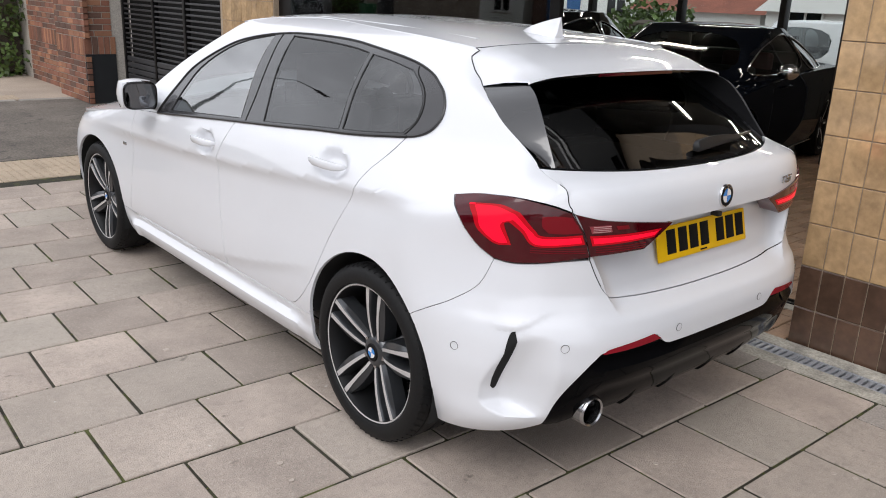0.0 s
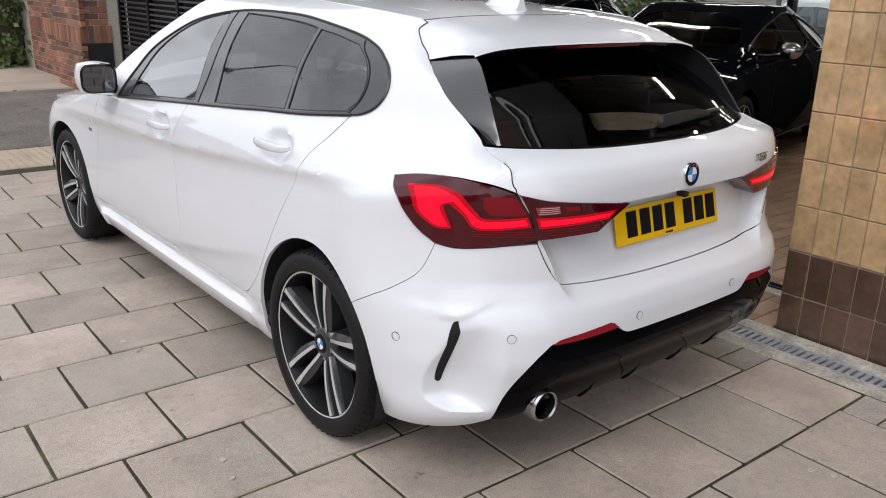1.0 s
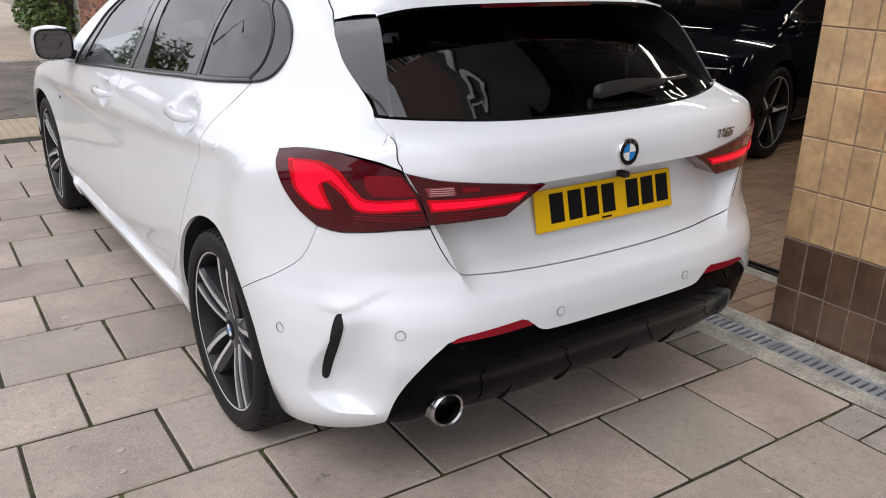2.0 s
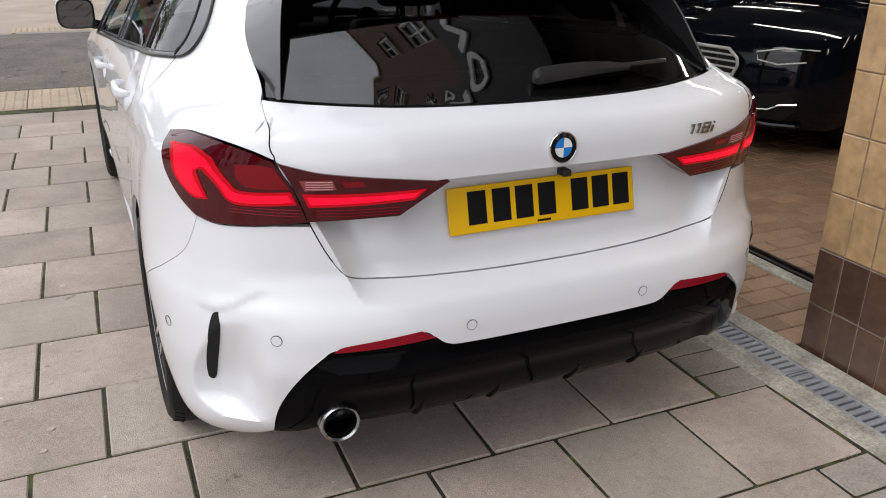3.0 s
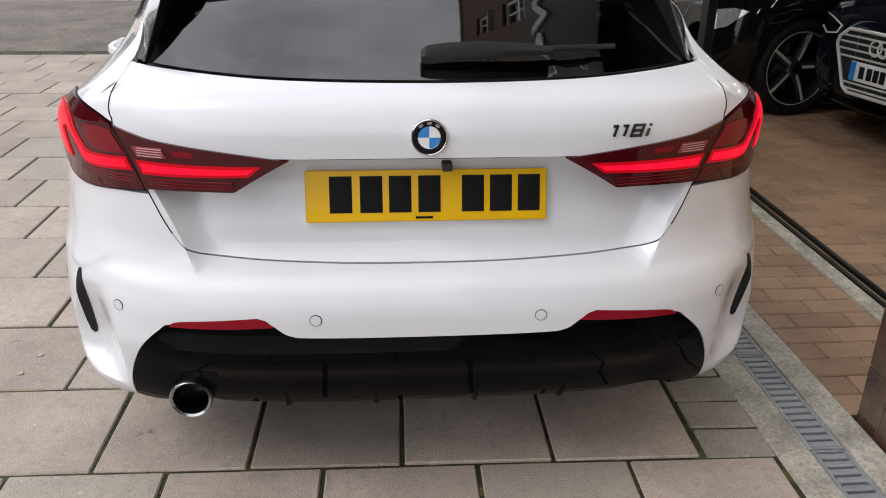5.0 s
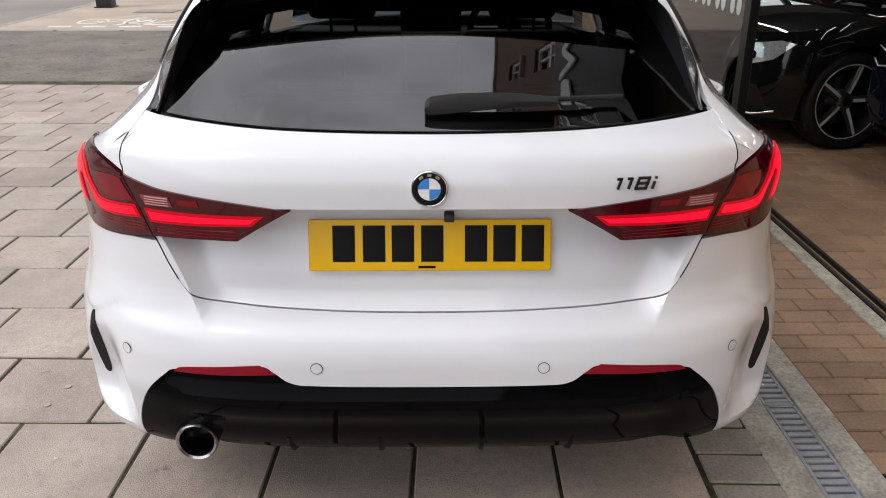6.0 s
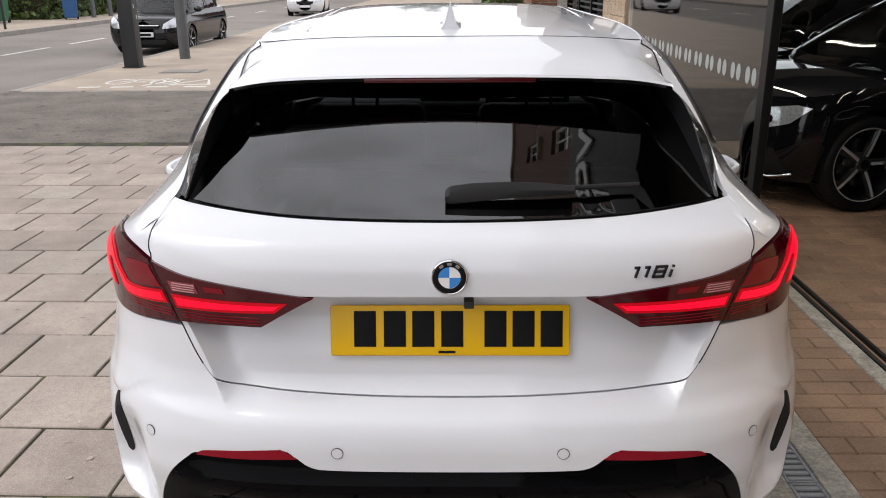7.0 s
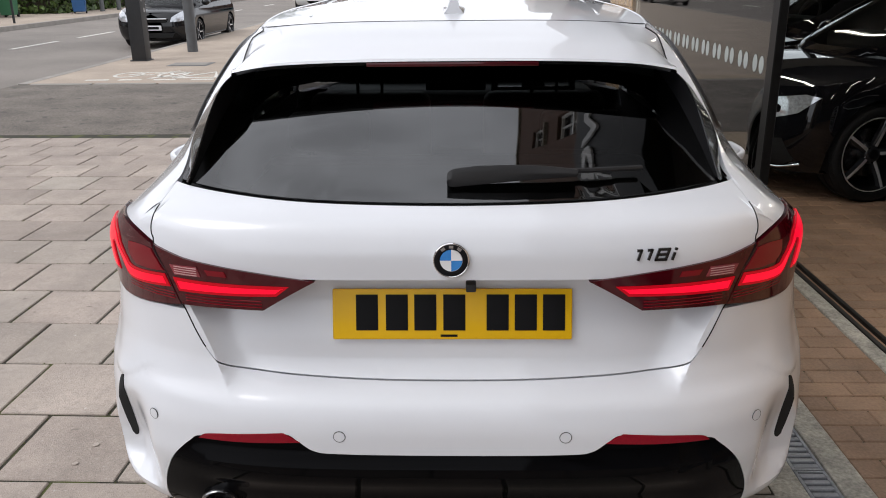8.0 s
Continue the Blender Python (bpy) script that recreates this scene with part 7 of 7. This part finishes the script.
# wheelie bins, fence, small bollards
def bin_(label, at, m, turn=0):
    b = thing("wheelie_bin", label, "bin")
    bm = bmesh.new()
    v0 = [bm.verts.new((x * .24, y * .26, .08)) for x, y in ((-1, -1), (1, -1), (1, 1), (-1, 1))]
    v1 = [bm.verts.new((x * .29, y * .34, .95)) for x, y in ((-1, -1), (1, -1), (1, 1), (-1, 1))]
    bm.faces.new(v0[::-1])
    bm.faces.new(v1)
    for i in range(4):
        bm.faces.new((v0[i], v0[(i + 1) % 4], v1[(i + 1) % 4], v1[i]))
    bmesh.ops.bevel(bm, geom=list(bm.edges), offset=.02, segments=2, affect="EDGES")
    part("body", bm, m, b)
    part("lid", box(-.31, .31, -.36, .36, .95, 1.03, .03), m, b)
    part("handle", rod((-.25, .38, .98), (.25, .38, .98), .018), m, b)
    for s in (-1, 1):
        part("wheel", rod((s * .20, .28, .10), (s * .26, .28, .10), .10, n=20), RUBBER, b)
    b.matrix_world = at
    return b


bin_("blue wheelie bin on the far footway", pose(-16.0, 33.6, 0, 0, 0, 20), BINBLUE)
bin_("green wheelie bin beside the fence", pose(-17.6, 31.0, 0, 0, 0, 10), BINGREEN)
fence = thing("fence", "weathered grey wooden fence panels", "fence")
for i in range(24):
    part("board", box(-18.2, -18.16, 24.0 + .33 * i, 24.31 + .33 * i, 0, 1.55, .006, segs=1), WOOD, fence)
part("rail", box(-18.25, -18.2, 24, 31.9, 1.2, 1.29), WOOD, fence)
part("post", box(-18.28, -18.13, 31.9, 32.05, 0, 1.65, .01), CONCRETE, fence)
for x, y in ((-15.9, 35.6), (-15.8, 37.2), (-15.6, 44.5), (-15.6, 46.0)):
    b = thing("bollard", "short dark timber bollard on the verge", "bollard", "verge bollards")
    b.location = (x, y, 0)
    part("shaft", rod((0, 0, 0), (0, 0, .85), .10, .09, 12), GREYPOST, b)
    part("cap", lathe([(.09, .85), (.07, .90), (.001, .92)], 12, axis="Z"), GREYPOST, b)

totem = thing("black_post", "tall square black post with torn stickers by the kerb", "post")
part("shaft", moved(box(-.135, .135, -.135, .135, 0, 2.5, .02), pose(-5.90, 13.72, 0)), POST, totem)
part("base_plate", box(-6.06, -5.74, 13.56, 13.88, 0, .02, .004), POST, totem)
for z, y, w in ((1.30, .06, .05), (1.05, -.05, .03), (.86, .04, .04), (1.45, -.02, .06)):
    part("sticker", box(-5.7645, -5.763, 13.72 + y - w / 2, 13.72 + y + w / 2, z, z + .07), SIGNWHITE, totem)
lamp = thing("street_lamp", "grey steel street lamp column by the kerb", "street lamp")
part("base", rod((-5.50, 15.45, 0), (-5.50, 15.45, 1.25), .105, .105, 20), GREYPOST, lamp)
part("collar", moved(lathe([(.105, 1.25), (.112, 1.27), (.075, 1.33)], 20, axis="Z"), Matrix.Translation((-5.50, 15.45, 0))), GREYPOST, lamp)
part("column", rod((-5.50, 15.45, 1.3), (-5.50, 15.45, 7.6), .075, .05, 16), GREYPOST, lamp)
part("arm", tube(spline([(-5.50, 15.45, 7.5), (-5.7, 15.45, 7.95), (-6.6, 15.45, 8.1)], 5), .035, 8), GREYPOST, lamp)
part("head", box(-7.3, -6.55, 15.33, 15.57, 8.04, 8.15, .04), GREYPOST, lamp)
lamp2 = copy_thing(lamp, pose(-9.6, -9.0, 0))
lamp3 = copy_thing(lamp, pose(-10.4, 33.0, 0))
lamp4 = copy_thing(lamp, pose(-10.3, -6.6, 0))
sign = thing("keep_left_bollard", "yellow and black traffic island bollard", "bollard")
part("shell", box(-10.95, -10.65, 27.3, 27.5, -.14, .80, .05), YELLOWBOX, sign)
part("face", box(-10.93, -10.67, 27.285, 27.30, .40, .72, .004), BLUE, sign)
pole = thing("sign_post", "thin dark sign post on the far footway", "post")
part("shaft", rod((-15.1, 26.6, 0), (-15.1, 26.6, 2.6), .04, n=12), POST, pole)


def house(name, label, x0, x1, y0, y1, eaves, ridge, wall, roof_m, front="x+", rows=2, cols=3, door=True, along="y"):
    """A small house: walls, pitched roof, windows with frames and sills, a door."""
    h = thing(name, label, "house")
    part("wall", box(x0, x1, y0, y1, 0, eaves), wall, h, smooth_faces=False)
    r = bmesh.new()
    o = .3
    if along == "y":
        xm = (x0 + x1) / 2
        a = [r.verts.new(p) for p in ((x0 - o, y0 - o, eaves - .05), (xm, y0 - o, ridge), (x1 + o, y0 - o, eaves - .05))]
        b = [r.verts.new(p) for p in ((x0 - o, y1 + o, eaves - .05), (xm, y1 + o, ridge), (x1 + o, y1 + o, eaves - .05))]
    else:
        ym = (y0 + y1) / 2
        a = [r.verts.new(p) for p in ((x0 - o, y0 - o, eaves - .05), (x0 - o, ym, ridge), (x0 - o, y1 + o, eaves - .05))]
        b = [r.verts.new(p) for p in ((x1 + o, y0 - o, eaves - .05), (x1 + o, ym, ridge), (x1 + o, y1 + o, eaves - .05))]
    r.faces.new((a[0], a[1], b[1], b[0]))
    r.faces.new((a[1], a[2], b[2], b[1]))
    r.faces.new((a[0], b[0], b[2], a[2]))
    for f in (r.faces.new(a), r.faces.new(b[::-1])):
        f.material_index = 1
    bmesh.ops.recalc_face_normals(r, faces=r.faces)
    part("roof", r, (roof_m, wall), h, smooth_faces=False)
    part("chimney", box((x0 + x1) / 2 - .3, (x0 + x1) / 2 + .3, y1 - 1.0, y1 - .4, ridge - .8, ridge + .7, .02), BRICKS, h)
    for i in range(cols):
        for j in range(rows):
            z = .9 + 2.6 * j
            if front in ("x+", "x-"):
                c = y0 + (y1 - y0) * (i + .5) / cols
                xf, sg = (x1, 1) if front == "x+" else (x0, -1)
                m = Matrix.Translation((xf, c, z)) @ Matrix.Rotation(radians(90 if sg > 0 else -90), 4, "Z")
            else:
                c = x0 + (x1 - x0) * (i + .5) / cols
                m = Matrix.Translation((c, y0, z))
            if door and j == 0 and i == cols - 1:
                part("door", moved(box(-.45, .45, -.05, .02, -.9, 1.15, .01), m), BINBLUE, h)
                continue
            w = part("window", moved(box(-.6, .6, -.03, .02, 0, 1.25), m), GLOSS, h)
            fr = bmesh.new()
            for u in (-.6, 0, .6):
                box(u - .04, u + .04, -.06, -.02, 0, 1.25, 0, fr)
            for v in (0, .8, 1.25):
                box(-.64, .64, -.065, -.02, v - .04, v + .04, 0, fr)
            part("frame", moved(fr, m), RENDERED, w, smooth_faces=False)
            part("sill", moved(box(-.7, .7, -.12, 0, -.12, -.04, .01), m), CONCRETE, w)
    return h


for i in range(7):
    house("house", ("brick terraced house" if i % 2 else "white rendered house") + " across the road", -32, -24, -28 + 9.2 * i, -19.4 + 9.2 * i, 5.4, 8.2, BRICKS if i % 2 else RENDERED, SLATE if i % 2 else ROOFTILE)
house("house", "white rendered house with a red tiled roof behind the showroom", 25.6, 33, 5.4, 14.1, 1.5, 5.2, RENDERED, ROOFTILE, front="x-", along="x", rows=1, door=False)
house("house", "low white house with a red tiled roof behind the showroom", 26.5, 33, 14.8, 20.5, 1.35, 2.9, RENDERED, ROOFTILE, front="x-", rows=0)
house("house", "white rendered house behind the showroom", 32, 38, 21.5, 30, 4.0, 6.5, RENDERED, SLATE, front="x-")
yard = tagged(link("yard", box(9.2, 60, -40, 60, -.14, -.02), ROADTOP, False), "grey tarmac street behind the showroom", "road", kind="structure")
COLS = [mat("shop_front_" + n, c, .6, blotch=.1) for n, c in (("teal", (.03, .16, .18)), ("cream", (.45, .40, .30)), ("maroon", (.16, .03, .03)), ("green", (.10, .16, .05)), ("grey", (.18, .18, .18)), ("purple", (.10, .05, .22)), ("white", (.6, .6, .58)))]
for i in range(12):
    x = -23 + 2.9 * i
    y = 92 - 1.2 * i
    sh = thing("shop", "small shop with coloured front at the bend of the road", "shop", "far shops")
    part("wall", box(x, x + 2.85, y, y + 8, 2.9, 7.5), BRICKS, sh, smooth_faces=False)
    part("fascia", box(x, x + 2.85, y - .25, y, 2.3, 2.95), COLS[i % 7], sh)
    part("front", box(x, x + 2.85, y, y + 8, 0, 2.9), COLS[(i * 3 + 2) % 7], sh, smooth_faces=False)
    part("window", box(x + .3, x + 1.7, y - .03, y, .5, 2.2), GLOSS, sh)
    part("door", box(x + 1.95, x + 2.6, y - .04, y, 0, 2.2), COLS[(i * 2 + 1) % 7], sh)
    for dx in (.7, 2.0):
        part("upper_window", box(x + dx - .4, x + dx + .4, y - .03, y, 4.2, 5.6), GLOSS, sh)

# ---- pieces of floors and walls ----
PX, PY, SKEW = .404, .3975, radians(-1.17)
near_me = meshed(slab_bm(.3925, .3860), "slab", SLAB)
sett_me = meshed(slab_bm(.190, .124), "sett", SETT)
rest = bmesh.new()
tact_zone = (-1.95, .87, 5.40, 6.63)
rng = random.Random(11)
crumbs = []
count = 0
for k in range(-16, 16):
    yl = PY * (k + .5)
    first = .142 if k % 2 else -.056
    for i in range(4, -18, -1):
        x0 = first + PX * i
        xm = x0 + PX / 2
        # the courses lie a little askew to the frontage
        wx, wy = xm * math.cos(SKEW) - yl * math.sin(SKEW), .212 + xm * math.sin(SKEW) + yl * math.cos(SKEW)
        edge = .950 + .004 * random.random()
        if wx - PX / 2 > edge - .1 or wx + PX / 2 < -6.5 or wy > 6.27:
            continue
        if tact_zone[0] < wx < tact_zone[1] and wy > tact_zone[2]:
            continue
        tip = (random.gauss(0, .0014), random.gauss(0, .12), random.gauss(0, .12), random.gauss(0, .25) + math.degrees(SKEW))
        if wx + PX / 2 > edge + .02:
            wide = edge - (wx - PX / 2)
            if wide > .30:
                ob = new("slab", meshed(slab_bm(wide - .014, .386), "slab", SLAB))
                ob.matrix_basis = pose(wx - PX / 2 + .006 + wide / 2, wy, tip[0], *tip[1:])
                ob.parent = bed
            else:
                for j in range(3):
                    ob = new("sett", sett_me)
                    ob.matrix_basis = pose(wx - PX / 2 + .008 + .1, wy - PY / 2 + .066 + .1325 * j, random.gauss(-.001, .001), random.gauss(0, .4), random.gauss(0, .4), random.gauss(0, .6) - 1)
                    ob.parent = bed
            continue
        if -3.4 < wx and -1.7 < wy < 5.0 and count < 290:
            ob = new("slab", near_me)
            ob.matrix_basis = pose(wx, wy, tip[0], *tip[1:])
            ob.parent = bed
            count += 1
            for _ in range(rng.choice((0, 4, 9, 16))):
                along = rng.random() - .5
                crumbs.append((wx + along * PX, wy - PY / 2 + along * PX * math.sin(SKEW) + rng.gauss(0, .0018)) if rng.random() < .5 else
                              (wx - PX / 2 - along * PY * math.sin(SKEW) + rng.gauss(0, .0018), wy + along * PY))
        else:
            merge(rest, moved(slab_bm(.3925, .3860), pose(wx, wy, tip[0], *tip[1:])))
tagged(link("paving_rest", rest, SLAB, False), "grey concrete paving slabs further off", "paving", kind="stuff")

moss = bmesh.new()
for x, y in crumbs:
    r = rng.uniform(.0022, .0055)
    ring = [moss.verts.new((x + r * rng.uniform(.7, 1.3) * math.cos(a), y + r * rng.uniform(.7, 1.3) * math.sin(a), -.006)) for a in (0, 1.26, 2.51, 3.77, 5.03)]
    peak = moss.verts.new((x, y, rng.uniform(-.001, .0025)))
    for a, b in zip(ring, ring[1:] + ring[:1]):
        moss.faces.new((a, b, peak))
tagged(link("joint_moss", moss, MOSS, False), "crumbs of green moss in the paving joints", "moss", kind="stuff")
for gx, gy in [(-1.21, 1.12), (-1.4, 1.38), (-1.23, 0.73), (0.27, -0.34), (0.3, -0.4), (-0.18, 0.07), (0.63, 0.33), (-1.21, 0.84), (-1.16, 1.92)]:
    r = rng.uniform(.009, .013)
    gum = moved(lathe([(.0001, .0004), (r * .72, .0004), (r * .86, .0012), (r, .0004), (r * 1.05, -.001)], 14, axis="Z"), pose(gx, gy, .0012) @ Matrix.Diagonal((1, rng.uniform(.7, 1.0), 1, 1)))
    tagged(link("gum_mark", gum, GUM, False), "small pale flattened gum mark on the paving", "gum mark", group="gum marks")

# brown block floor inside and on the threshold
pav_me = meshed(slab_bm(.205, .098, .04), "paviour", PAVIOUR)
half_me = meshed(slab_bm(.098, .098, .04), "paviour", PAVIOUR)
def lay(me, owner, x, y):
    ob = new("paviour", me)
    ob.matrix_basis = pose(x, y, random.gauss(.0, .0006), random.gauss(0, .15), random.gauss(0, .15), random.gauss(0, .3))
    ob.parent = owner


for r in range(47):
    y = .415 + .1025 * r
    for me, x in (((half_me, 1.307), (pav_me, 1.4615), (half_me, 1.616)) if r % 2 else ((pav_me, 1.3585), (pav_me, 1.565))):
        lay(me, threshold, x, y)
nb = 0
inner = bmesh.new()
for r in range(74):
    y = .415 + .1025 * r
    odd = r % 2
    if odd:
        lay(half_me, floor, 1.869, y)
    for c in range(33):
        x = (2.025 if odd else 1.922) + .21 * c
        if y < 4.2 and x < 3.2 and nb < 200:
            lay(pav_me, floor, x, y)
            nb += 1
        else:
            merge(inner, moved(slab_bm(.205, .098, .04), pose(x, y, 0)))
PAVISLE = mat("brown_clay_block", (.265, .165, .105), .55, grain=.2, grain_scale=90, blotch=.25, blotch_scale=4, vary=.16, island=True)
tagged(link("block_floor_rest", inner, PAVISLE, False), "brown block floor deeper inside", "floor", kind="stuff")

wall_tiles(pier, -.688, 10, -.026, 10, FX)
wall_tiles(pier2, 5.63, 10, -.026, 11, 1.45)
brickwork(bpier, (1.03, 10.90, 0), (0, -1, 0), (-1, 0, 0), 1.18, 1.75, soldier=8)
brickwork(bpier, (1.04, 9.72, .62), (1, 0, 0), (0, -1, 0), .36, 1.1, soldier=0)
brickwork(bwall, (1.22, 13.0, 0), (0, -1, 0), (-1, 0, 0), 2.1, 1.7, soldier=8)
